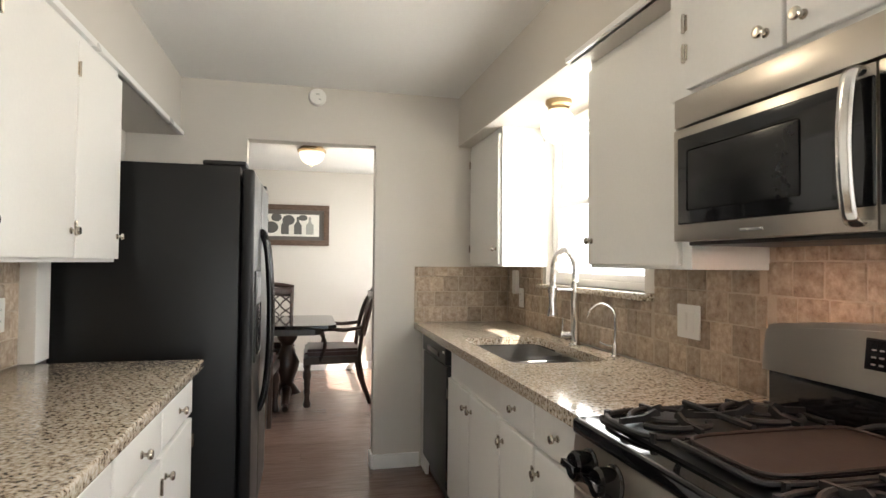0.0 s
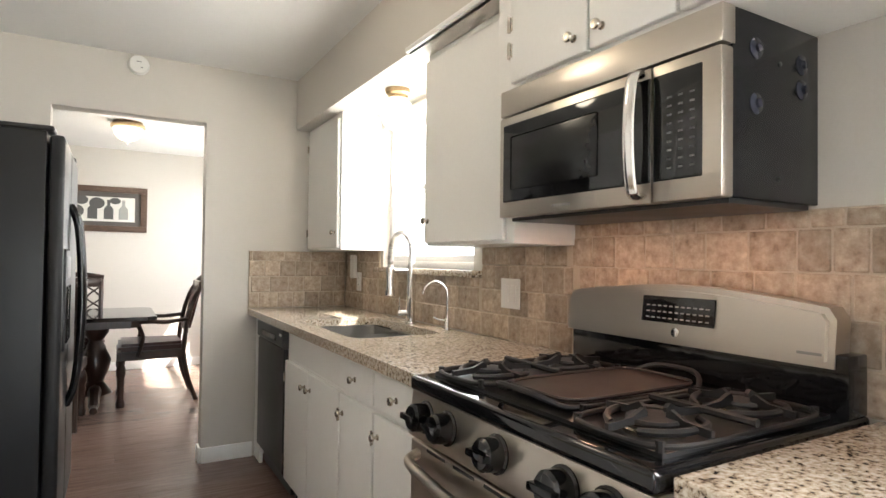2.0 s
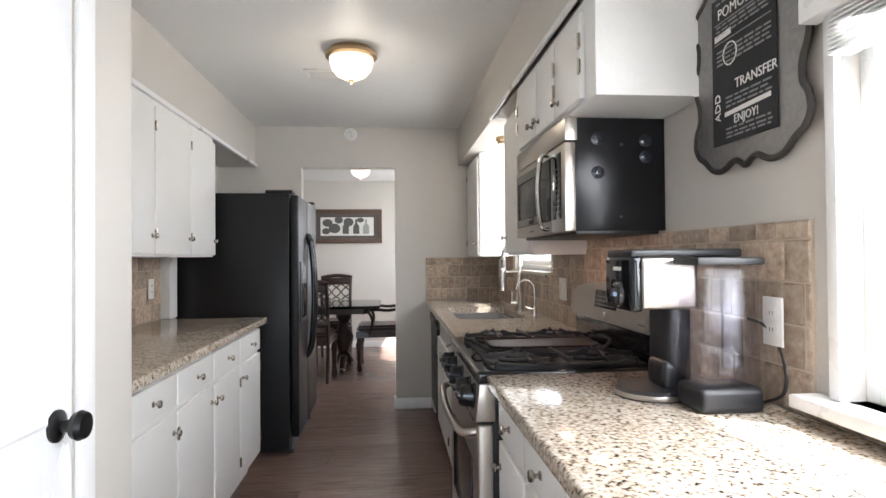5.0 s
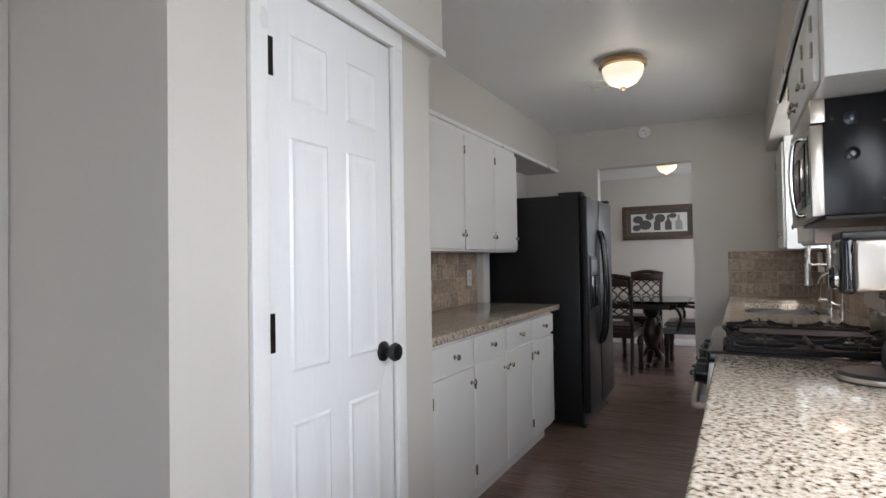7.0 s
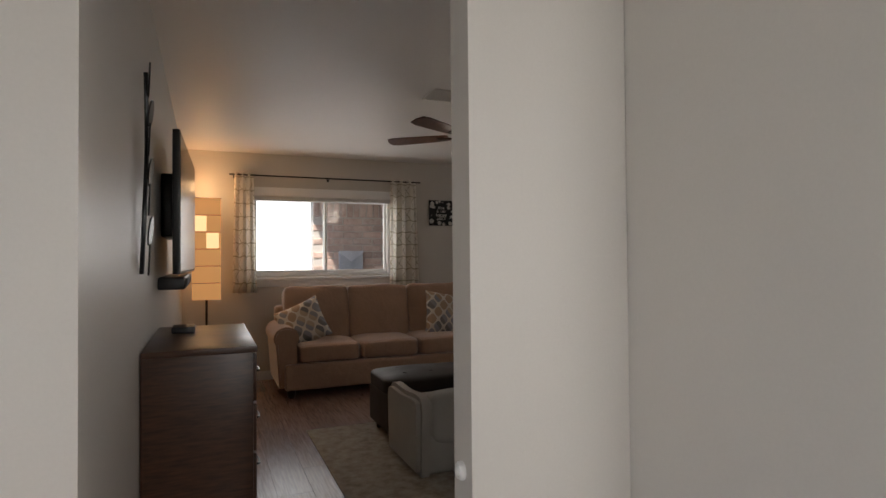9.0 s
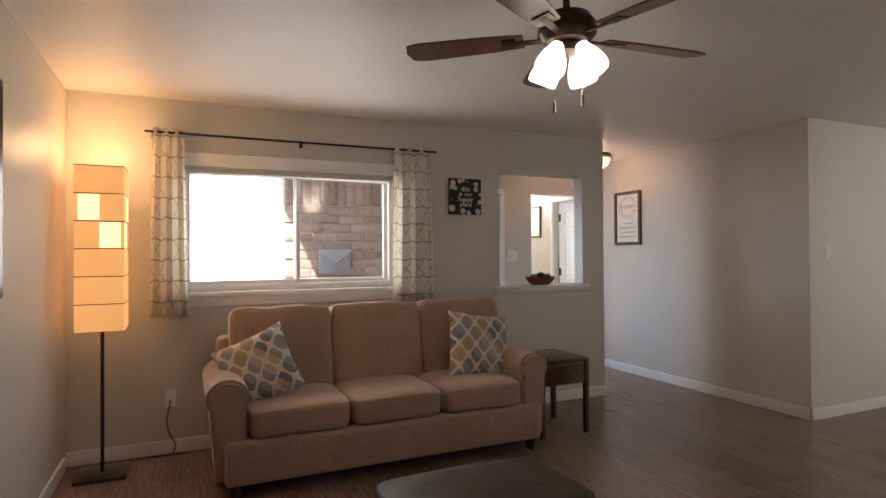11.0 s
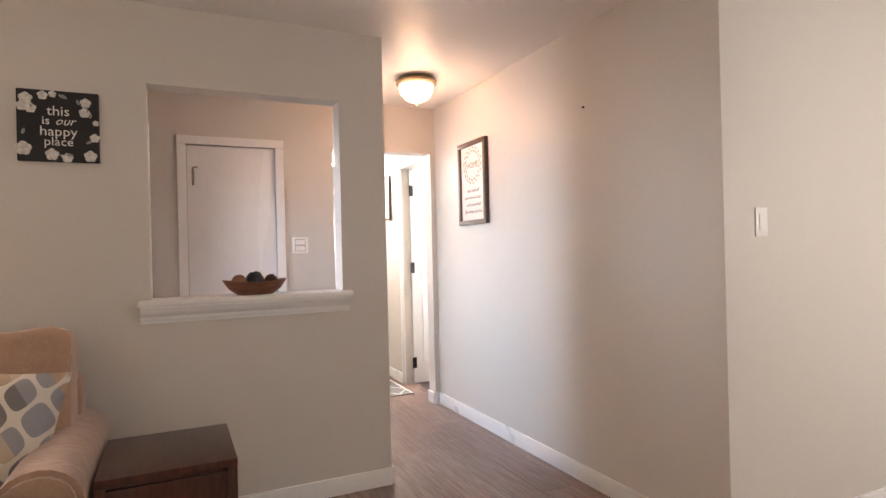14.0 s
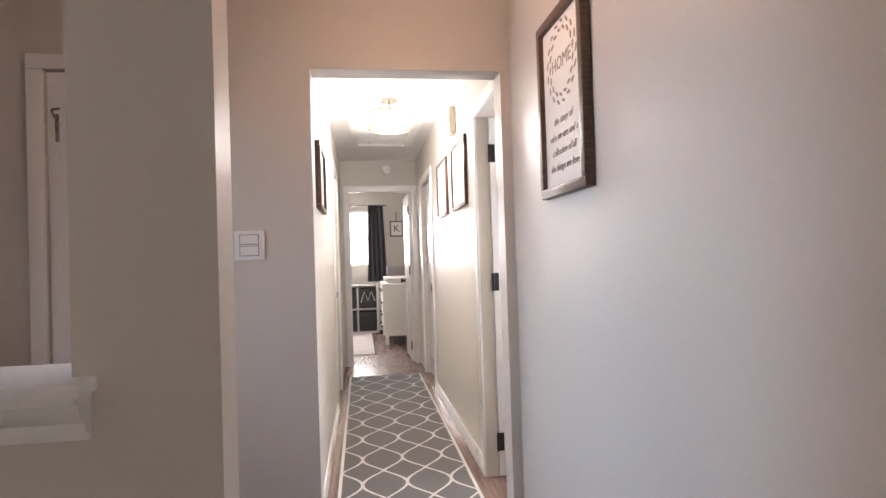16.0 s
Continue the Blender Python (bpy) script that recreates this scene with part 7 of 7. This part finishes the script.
def medallion(y, z):
    p, m, dz = framed("carved_wall_panel", -4.73, y, z, "e", 0.46, 0.46, "white framed carved medallion panel", TRIM, 0.05, 0.035, surface("weathered_carving", (0.33, 0.29, 0.24), 0.8, var=0.3, scale=30, bump=0.4) if "weathered_carving" not in bpy.data.materials else bpy.data.materials["weathered_carving"], "wall art")
    CV = bpy.data.materials["weathered_carving"]
    rings = [tube([(r * math.cos(2 * math.pi * i / 32), r * math.sin(2 * math.pi * i / 32), dz + 0.003) for i in range(32)], 0.005, 6, True) for r in (0.05, 0.10, 0.155)]
    pet = [tube(bend([(0.02 * math.cos(a), 0.02 * math.sin(a), dz + 0.003), (0.09 * math.cos(a - 0.25), 0.09 * math.sin(a - 0.25), dz + 0.004), (0.15 * math.cos(a), 0.15 * math.sin(a), dz + 0.003)], 4), 0.005, 5) for a in [2 * math.pi * i / 12 for i in range(12)]]
    cor = [tube([(sx * 0.165, sy * 0.10, dz + 0.003), (sx * 0.165, sy * 0.165, dz + 0.004), (sx * 0.10, sy * 0.165, dz + 0.003)], 0.006, 5) for sx in (-1, 1) for sy in (-1, 1)]
    part("carving", moved(merge(*rings, *pet, *cor), m), CV, p)


medallion(4.67, 1.80)
medallion(5.62, 1.775)


def desk():
    d = thing("desk", (-4.3, 5.5, 0), "dark espresso desk with a cable grommet", "desk")
    x0, x1, y0, y1, h = -4.712, -3.92, 4.84, 6.35, 0.785
    part("desktop", box(x0, x1, y0 - 0.01, y1, h - 0.03, h, 0.003), DARKWOOD, d, "", True)
    part("end_panel", box(x0 + 0.004, x1 - 0.01, y0, y0 + 0.03, 0, h - 0.03, 0.002), DARKWOOD, d, "", True)
    part("end_panel", box(x0 + 0.004, x1 - 0.01, y1 - 0.04, y1 - 0.01, 0, h - 0.03, 0.002), DARKWOOD, d, "", True)
    part("back_panel", box(x0 + 0.01, x0 + 0.03, y0 + 0.03, y1 - 0.04, 0.25, h - 0.03), DARKWOOD, d, "", True)
    g = part("grommet", box(x0 + 0.115, x0 + 0.19, y0 - 0.006, y0 + 0.001, 0.60, 0.70, 0.003), surface("red_brown_plastic", (0.22, 0.06, 0.05), 0.4, bump=0), d, "square red-brown grommet", True)
    part("grommet_hole", box(x0 + 0.133, x0 + 0.172, y0 - 0.0075, y0 - 0.004, 0.62, 0.68), BLACKPL, g, "", True)
    lone("cable", tube(bend([(0, 0, 0), (-0.03, -0.03, -0.10), (-0.08, -0.08, -0.2), (-0.13, -0.21, -0.27)], 8), 0.005, 6), WHITEPL, (x0 + 0.15, y0 - 0.008, 0.65), "white power cord running to the outlet", "cord")
    lone("plug_adapter", box(0, 0.06, -0.04, 0.04, -0.06, 0.06, 0.01, 2), WHITEPL, (-4.724, 4.60, 0.37), "white plug-in power adapter", "adapter")


desk()


def monitor(place, rz, w, label):
    m = thing("computer_monitor", place, label, "monitor", "desk monitors", rz)
    part("screen", box(-w / 2, w / 2, -0.012, 0.012, 0.285, 0.285 + w * 0.57, 0.004), BLACKPL, m)
    part("display", box(-w / 2 + 0.008, w / 2 - 0.008, -0.0135, -0.011, 0.295, 0.277 + w * 0.57), BLACKGLOSS, m)
    part("stand", merge(box(-0.03, 0.03, 0.015, 0.04, 0.01, 0.45, 0.005), box(-0.11, 0.11, -0.06, 0.10, 0, 0.012, 0.004)), BLACKPL, m)


monitor((-4.54, 5.16, 0.785), 84, 0.56, "thin black computer monitor turned sideways on the desk")
monitor((-4.26, 5.50, 0.785), 35, 0.56, "thin black computer monitor on the desk")
lone("desk_phone", merge(moved(box(-0.08, 0.08, -0.01, 0.01, 0, 0.17, 0.004), Euler((radians(-25), 0, 0)).to_matrix().to_4x4()), box(-0.08, 0.08, -0.02, 0.1, 0, 0.02, 0.004)), BLACKPL, (-4.17, 4.98, 0.785), "black tablet phone on the desk", "phone")
lone("storage_box", box(-0.10, 0.10, -0.07, 0.07, 0, 0.13, 0.004), surface("cream_card", (0.6, 0.56, 0.48), 0.8, bump=0.05), (-3.95, 5.02, 0.785), "cream cardboard box on the desk", "box")

# ---- hall ----


def runner_rug():
    r = thing("runner_rug", (-9.5, 2.61, 0.0005), "grey runner rug with a white trellis pattern", "rug")
    x0, x1, y0, y1 = -11.15, -7.82, 2.235, 2.985
    RG = surface("grey_pile", (0.15, 0.14, 0.135), 0.95, var=0.15, fine=300, bump=0.5)
    RW = surface("ivory_pile", (0.62, 0.60, 0.56), 0.95, var=0.1, fine=300, bump=0.5)
    part("rug_field", box(x0, x1, y0, y1, 0.0005, 0.009, 0.003), RG, r, "", True)
    n, per = 4, 0.80
    sp = (y1 - y0) / (n - 1) * 0.98
    for k in range(n + 0):
        for ph in (0, 1):
            yc = y0 + 0.01 + k * sp
            bm = bmesh.new()
            prev = None
            steps = int((x1 - x0 - 0.03) / 0.0185)
            for i in range(steps + 1):
                x = x0 + 0.015 + i * 0.0185
                s = math.sin(2 * math.pi * x / per)
                y = yc + (1 if ph else -1) * sp * 0.5 * math.copysign(abs(s) ** 1.2, s)
                y = min(max(y, y0 + 0.012), y1 - 0.012)
                cur = (bm.verts.new((x, y - 0.009, 0.0098 + 0.0004 * ph)), bm.verts.new((x, y + 0.009, 0.0098 + 0.0004 * ph)))
                if prev:
                    bm.faces.new((prev[0], prev[1], cur[1], cur[0]))
                prev = cur
            part("trellis_line", bm, RW, r, "ivory trellis line", True)


runner_rug()


def drum_light(x, y):
    d = thing("drum_light", (x, y, CZ), "wire drum ceiling light with glowing glass", "ceiling light")
    part("canopy", lathe([(0, 0), (0.06, 0), (0.06, -0.018), (0, -0.022)], 24), NICKEL, d)
    part("stem", tube([(0, 0, -0.02), (0, 0, -0.11)], 0.007, 8), NICKEL, d)
    R = 0.155
    for z in (-0.10, -0.215):
        part("hoop", tube([(R * math.cos(2 * math.pi * i / 32), R * math.sin(2 * math.pi * i / 32), z) for i in range(32)], 0.004, 6, True), BRASS, d, "thin metal hoop")
    for k in range(8):
        a, b = 2 * math.pi * k / 8, 2 * math.pi * (k + 0.7) / 8
        part("wire", tube([(R * math.cos(a), R * math.sin(a), -0.10), (R * math.cos(b), R * math.sin(b), -0.215)], 0.002, 5), BRASS, d)
    part("cross_bar", merge(tube([(-R, 0, -0.10), (R, 0, -0.10)], 0.003, 6), tube([(0, -R, -0.10), (0, R, -0.10)], 0.003, 6)), BRASS, d)
    part("diffuser", lathe([(0.125, -0.11), (0.127, -0.16), (0.125, -0.205), (0, -0.212)], 28), FROSTW, d, "glowing glass drum").visible_shadow = False
    bulb("drum_bulb", (x, y, CZ - 0.30), 46, (1, 0.97, 0.93), 0.13)


drum_light(-9.21, 2.63)
for x in (-8.75, -9.53):
    framed("hall_picture", x, 3.06, 1.785, "s", 0.52, 0.44, "brown framed white print on the hall wall", FRAMEWOOD, 0.022, 0.022, surface("pale_print", (0.75, 0.73, 0.70), 0.6, bump=0.02) if "pale_print" not in bpy.data.materials else bpy.data.materials["pale_print"])
framed("hall_picture", -8.3, 2.17, 1.70, "n", 0.45, 0.36, "dark framed print on the hall wall", FRAMEWOOD, 0.025, 0.03)
ch = thing("door_chime", (-8.92, 3.06, 2.18), "cream door chime box high on the wall", "door chime")
part("case", box(-0.07, 0.07, -0.045, 0.0, -0.095, 0.095, 0.012, 3), surface("cream_plastic", (0.66, 0.60, 0.48), 0.45, bump=0), ch)
part("face", box(-0.045, 0.045, -0.049, -0.044, -0.07, 0.07, 0.006), surface("cream_face", (0.58, 0.52, 0.40), 0.5, bump=0), ch)
plate(-9.75, 3.06, 1.30, "s", 0.075, 0.118, "white light switch on the hall wall")
setting("attic_hatch", merge(box(-10.9, -9.7, 2.32, 2.40, CZ - 0.016, CZ, 0.003), box(-10.9, -9.7, 2.86, 2.94, CZ - 0.016, CZ, 0.003), box(-10.9, -10.82, 2.40, 2.86, CZ - 0.016, CZ, 0.003), box(-9.78, -9.7, 2.40, 2.86, CZ - 0.016, CZ, 0.003), box(-10.82, -9.78, 2.40, 2.86, CZ - 0.008, CZ)), TRIM, "white attic hatch in the hall ceiling", "trim")

# ---- bedroom at the hall's end ----
sw = tagged(thing("window_5", (-15.16, 2.18, 1.12), "white bedroom window in daylight", "window"), kind="structure")
part("window_frame", merge(box(-15.2, -15.12, 1.75, 1.79, 1.12, 2.1, 0.003), box(-15.2, -15.12, 2.58, 2.62, 1.12, 2.1, 0.003), box(-15.2, -15.12, 1.79, 2.58, 1.12, 1.16, 0.003), box(-15.2, -15.12, 1.79, 2.58, 2.06, 2.1, 0.003), box(-15.18, -15.14, 1.79, 2.58, 1.59, 1.63, 0.003)), TRIM, sw, "", True)
part("pane", box(-15.162, -15.158, 1.79, 2.58, 1.16, 2.06), GLASS, sw, "", True).visible_shadow = False
GREYCURT = surface("charcoal_curtain_cloth", (0.055, 0.055, 0.065), 0.9, var=0.15, bump=0.2)
curtain("curtain", -15.0, 2.52, 2.78, 0.86, 2.17, GREYCURT, "charcoal grey blackout curtain", 4, 0.6, 0.025, 0.08)
br = thing("curtain_rod", (-15.0, 2.2, 2.18), "thin dark bedroom curtain rod", "curtain rod")
part("rod", tube([(0, -0.7, 0), (0, 0.65, 0)], 0.009, 8), BLACKMETAL, br)
part("bracket", tube([(-0.1, 0.6, 0), (0, 0.6, 0)], 0.006, 6), BLACKMETAL, br)
kp, km_, kz = framed("letter_picture", -15.1, 3.015, 1.77, "e", 0.24, 0.28, "grey framed letter print hung by a ribbon", surface("grey_frame", (0.13, 0.12, 0.11), 0.5), 0.025, 0.02, WHITEINK)
part("letter", text_mesh("K", 0.17, km_ @ Matrix.Translation((0, 0, kz + 0.001))), BLACKPAPER, kp)
part("ribbon", moved(box(-0.012, 0.012, 0.13, 0.30, 0.004, 0.008), km_), surface("tan_ribbon", (0.28, 0.22, 0.16), 0.8), kp)


def white_dresser():
    d = thing("white_dresser", (-13.8, 2.92, 0), "white bedroom dresser with drawers and dark knobs", "dresser")
    x0, x1, y0, y1, h = -14.45, -13.3, 2.70, 3.14, 0.885
    part("body", box(x0, x1, y0, y1, 0.13, h - 0.025, 0.004), CAB, d, "", True)
    part("top", box(x0 - 0.02, x1 + 0.02, y0 - 0.02, y1, h - 0.025, h, 0.006), CAB, d, "", True)
    for x in (x0 + 0.03, x1 - 0.03):
        for y in (y0 + 0.03, y1 - 0.03):
            part("leg", box(x - 0.025, x + 0.025, y - 0.025, y + 0.025, 0, 0.13, 0.004), CAB, d, "", True)
    for k in range(4):
        for a, b in ((x0 + 0.02, (x0 + x1) / 2 - 0.01), ((x0 + x1) / 2 + 0.01, x1 - 0.02)):
            z = 0.15 + 0.178 * k
            dr = part("drawer", box(a, b, y0 - 0.016, y0, z, z + 0.168, 0.004), CAB, d, "", True)
            part("knob", moved(lathe([(0.008, 0), (0.008, 0.01), (0.016, 0.016), (0.014, 0.024), (0, 0.026)], 12), Matrix.Translation(((a + b) / 2, y0 - 0.016, z + 0.09)) @ Euler((radians(90), 0, 0)).to_matrix().to_4x4()), BLACKMETAL, dr, "dark knob", True)
    pad = cushion(0.75, 0.40, 0.07, 0.0)
    for v in pad.verts:
        v.co.z += 0.25 * v.co.y ** 2 * 2
    lone("changing_pad", pad, surface("white_pad_cloth", (0.74, 0.73, 0.72), 0.8, bump=0.1), (-13.85, 2.92, 0.925), "white contoured changing pad on the dresser", "changing pad")
    lone("fabric_box", box(-0.12, 0.12, -0.15, 0.15, 0, 0.14, 0.01, 2), surface("grey_fabric_box", (0.35, 0.34, 0.34), 0.9, bump=0.2), (-14.3, 2.94, 0.96 + 0.02), "grey fabric box on the dresser", "box")


white_dresser()


def cube_shelf():
    s = thing("cube_shelf", (-14.9, 2.4, 0), "white cube shelf with dark fabric bins", "shelf")
    x0, x1, y0, y1, h = -15.08, -14.78, 1.95, 2.66, 0.82
    t = 0.03
    part("frame", merge(box(x0, x1, y0, y0 + t, 0.0, h, 0.002), box(x0, x1, y1 - t, y1, 0.0, h, 0.002), box(x0, x1, y0 + t, y1 - t, h - t, h, 0.002), box(x0, x1, y0 + t, y1 - t, 0.0, t, 0.002)), CAB, s, "", True)
    part("divider", merge(box(x0, x1 - 0.003, y0 + t, y1 - t, h / 2 - 0.01, h / 2 + 0.01), box(x0, x1 - 0.004, (y0 + y1) / 2 - 0.01, (y0 + y1) / 2 + 0.01, t, h - t)), CAB, s, "", True)
    BIN = surface("charcoal_bin_cloth", (0.06, 0.058, 0.06), 0.9, bump=0.3)
    for k, z in enumerate((t, h / 2 + 0.01)):
        for j, (a, b) in enumerate(((y0 + t + 0.01, (y0 + y1) / 2 - 0.02), ((y0 + y1) / 2 + 0.02, y1 - t - 0.01))):
            lone("fabric_bin", box(-0.13, 0.13, -(b - a) / 2, (b - a) / 2, 0, 0.33, 0.012, 2), BIN, (-14.925, (a + b) / 2, z + 0.001), "dark grey fabric bin in the cube shelf", "bin", "shelf bins")
    pts = [(2.36, 0.52), (2.42, 0.70), (2.48, 0.54), (2.54, 0.70), (2.60, 0.54)]
    part("zigzag", tube([(-14.793, a, b) for a, b in pts], 0.010, 6), WHITEINK, s, "pale zigzag stripe on a bin", True)


cube_shelf()
lone("bedroom_rug", box(-1.1, 1.1, -0.8, 0.8, 0, 0.012, 0.004), surface("pale_plush_rug", (0.62, 0.58, 0.56), 0.95, var=0.1, fine=150, bump=0.6), (-13.65, 1.73, 0.0005), "pale plush bedroom rug", "rug")

# ---- outside ----
BRICK = ramp_mat("tan_pink_brick", [(0.25, (0.52, 0.35, 0.28)), (0.5, (0.63, 0.47, 0.39)), (0.75, (0.70, 0.59, 0.51))], 0.85, 12, bump=0.5, per_object=0.25)
MORTAR = surface("pale_mortar", (0.62, 0.57, 0.51), 0.9, var=0.1, bump=0.3)
bwall = setting("brick_porch_wall", box(-8.62, -8.405, -0.45, 0.84, -0.16, 2.30), MORTAR, "tan and pink brick wall of the porch", "wall")


def brick_wall():
    rng = random.Random(11)
    ms = []
    for k in range(5):
        bm = box(-0.012, 0.012, -0.145, 0.145, -0.044, 0.044)
        bmesh.ops.bevel(bm, geom=bm.edges[:], offset=0.006, segments=1, affect="EDGES")
        for v in bm.verts:
            v.co += Vector((rng.uniform(-1, 1) * 0.003, rng.uniform(-1, 1) * 0.005, rng.uniform(-1, 1) * 0.004))
        ms.append(mesh_of("brick", bm, BRICK))
    z, r = -0.10, 0
    while z < 1.93:
        y = -0.45 + (0.30 if r % 2 else 0.15)
        while y < 0.74:
            ob = new("brick", ms[(r * 3 + int(y * 10)) % 5])
            ob.location = (-8.402 + rng.uniform(-0.003, 0.004), y, z)
            ob.parent = bwall
            y += 0.306
        z += 0.103
        r += 1
    y = -0.40
    while y < 0.8:
        ob = new("brick", ms[int(y * 20) % 5])
        ob.matrix_basis = pose(-8.402, y, 2.07, 90, 0, 0)
        ob.parent = bwall
        y += 0.103


brick_wall()
setting("porch_frieze", box(-8.62, -8.38, -0.45, 0.84, 2.225, 2.42, 0.004), TRIM, "cream painted frieze board under the porch roof", "trim")
setting("porch_roof", box(-8.9, -6.22, -0.72, 0.66, 2.42, 2.56), TRIM, "white porch roof with flat soffit", "roof")
# slab added, and kept pale, to bounce daylight onto the brick
setting("porch_slab", box(-8.4, -6.22, -3.0, 0.84, -0.16, -0.06), surface("pale_concrete", (0.70, 0.68, 0.65), 0.85, var=0.1, bump=0.3), "pale concrete porch slab added to bounce daylight", "porch")
mb = thing("mailbox", (-8.38, 0.10, 1.10), "envelope-shaped grey metal mailbox on brick", "mailbox")
STEELG = surface("grey_mailbox_steel", (0.42, 0.45, 0.50), 0.4, 0.3, var=0.1, bump=0.03)
part("body", box(-8.39, -8.30, -0.07, 0.29, 1.12, 1.40, 0.004), STEELG, mb, "", True)
flap = slab([(-0.08, 1.405), (0.30, 1.405), (0.30, 1.385), (0.11, 1.24), (-0.08, 1.385)], 0, 0.006)
flap.transform(Matrix(((0, 0, 1, -8.30), (1, 0, 0, 0), (0, 1, 0, 0), (0, 0, 0, 1))))
part("flap", flap, surface("light_mailbox_steel", (0.62, 0.65, 0.70), 0.35, 0.3, var=0.1, bump=0.03), mb, "pointed lighter flap", True)

# daylight glare outside the windows, put in as emissive white cards
SKYCARD = glow("glowing_backdrop_white", (1.0, 1.0, 1.0), 2.2)
setting("backdrop_east", box(9.0, 9.1, -30, 30, -0.16, 6.5), SKYCARD, "glowing white card standing in for the bright distance", "backdrop")
setting("backdrop_west", box(-34.1, -34.0, -60, 40, -0.16, 14), SKYCARD, "glowing white card standing in for the bright distance", "backdrop")


def neighbour_house():
    h = thing("house", (-24, -6.5, -0.16), "pale single-storey house across the lawn", "house")
    PALE = surface("pale_siding", (0.62, 0.62, 0.62), 0.7, bump=0.05)
    part("wall", box(-27, -22, -11, -3.5, -0.16, 2.8, 0.02), PALE, h, "", True)
    roof = slab([(-11.5, 2.8), (-3.0, 2.8), (-7.25, 4.8)], 0, 5.6)
    roof.transform(Matrix(((0, 0, 1, -27.3), (1, 0, 0, 0), (0, 1, 0, 0), (0, 0, 0, 1))))
    part("roof", roof, surface("grey_shingle", (0.33, 0.32, 0.31), 0.9, bump=0.4), h, "", True)
    for y in (-9.6, -7.0, -4.9):
        w = part("window", box(-22.0, -21.95, y - 0.5, y + 0.5, 0.9, 2.1, 0.01), TRIM, h, "", True)
        part("pane", box(-21.955, -21.94, y - 0.42, y + 0.42, 0.98, 2.02), BLACKGLOSS, w, "", True)


neighbour_house()

# ---- floor planks and tiles ----
floor = setting("floor", box(-15.2, 1.42, -3.15, 7.0, -0.03, -0.006), UNDER, "brown wood plank floor", "floor")


def floor_planks():
    rng = random.Random(5)
    L, W, G = 1.30, 0.19, 0.0004
    meshes = []
    for k in range(4):
        bm = box(-L / 2 + G, L / 2 - G, -W / 2 + G, W / 2 - G, -0.006, 0.0)
        bmesh.ops.bevel(bm, geom=[e for e in bm.edges if e.verts[0].co.z > -0.001 and e.verts[1].co.z > -0.001], offset=0.0007, segments=1, affect="EDGES")
        meshes.append(mesh_of("plank", bm, PLANK, False))
    rooms = [(-1.1, 1.4, -3.1, 7.0), (-6.2, -1.1, -2.2, 3.4), (-12.0, -6.2, 0.8, 3.1), (-4.8, -1.8, 3.4, 6.5)]
    rest = bmesh.new()
    count = 0
    y = -3.1
    while y < 7.0:
        x = -15.2 + rng.random() * L
        while x < 1.4 + L:
            cx, cy = x, y + W / 2
            inside = any(a - 0.5 < cx < b + 0.5 and c - 0.05 < cy < d + 0.05 for a, b, c, d in rooms)
            if inside or cx < -11.9:
                if inside and count < 300 and cx > -9.5:
                    ob = new("plank", meshes[count % 4])
                    ob.location = (cx, cy, 0)
                    ob.parent = floor
                    count += 1
                else:
                    boxes(rest, (cx - L / 2 + G, cx + L / 2 - G, cy - W / 2 + G, cy + W / 2 - G, -0.006, 0.0))
            x += L
        y += W
    ob = part("plank_remainder", rest, PLANK, floor, "further floor planks")
    ob["kind"] = "stuff"


floor_planks()
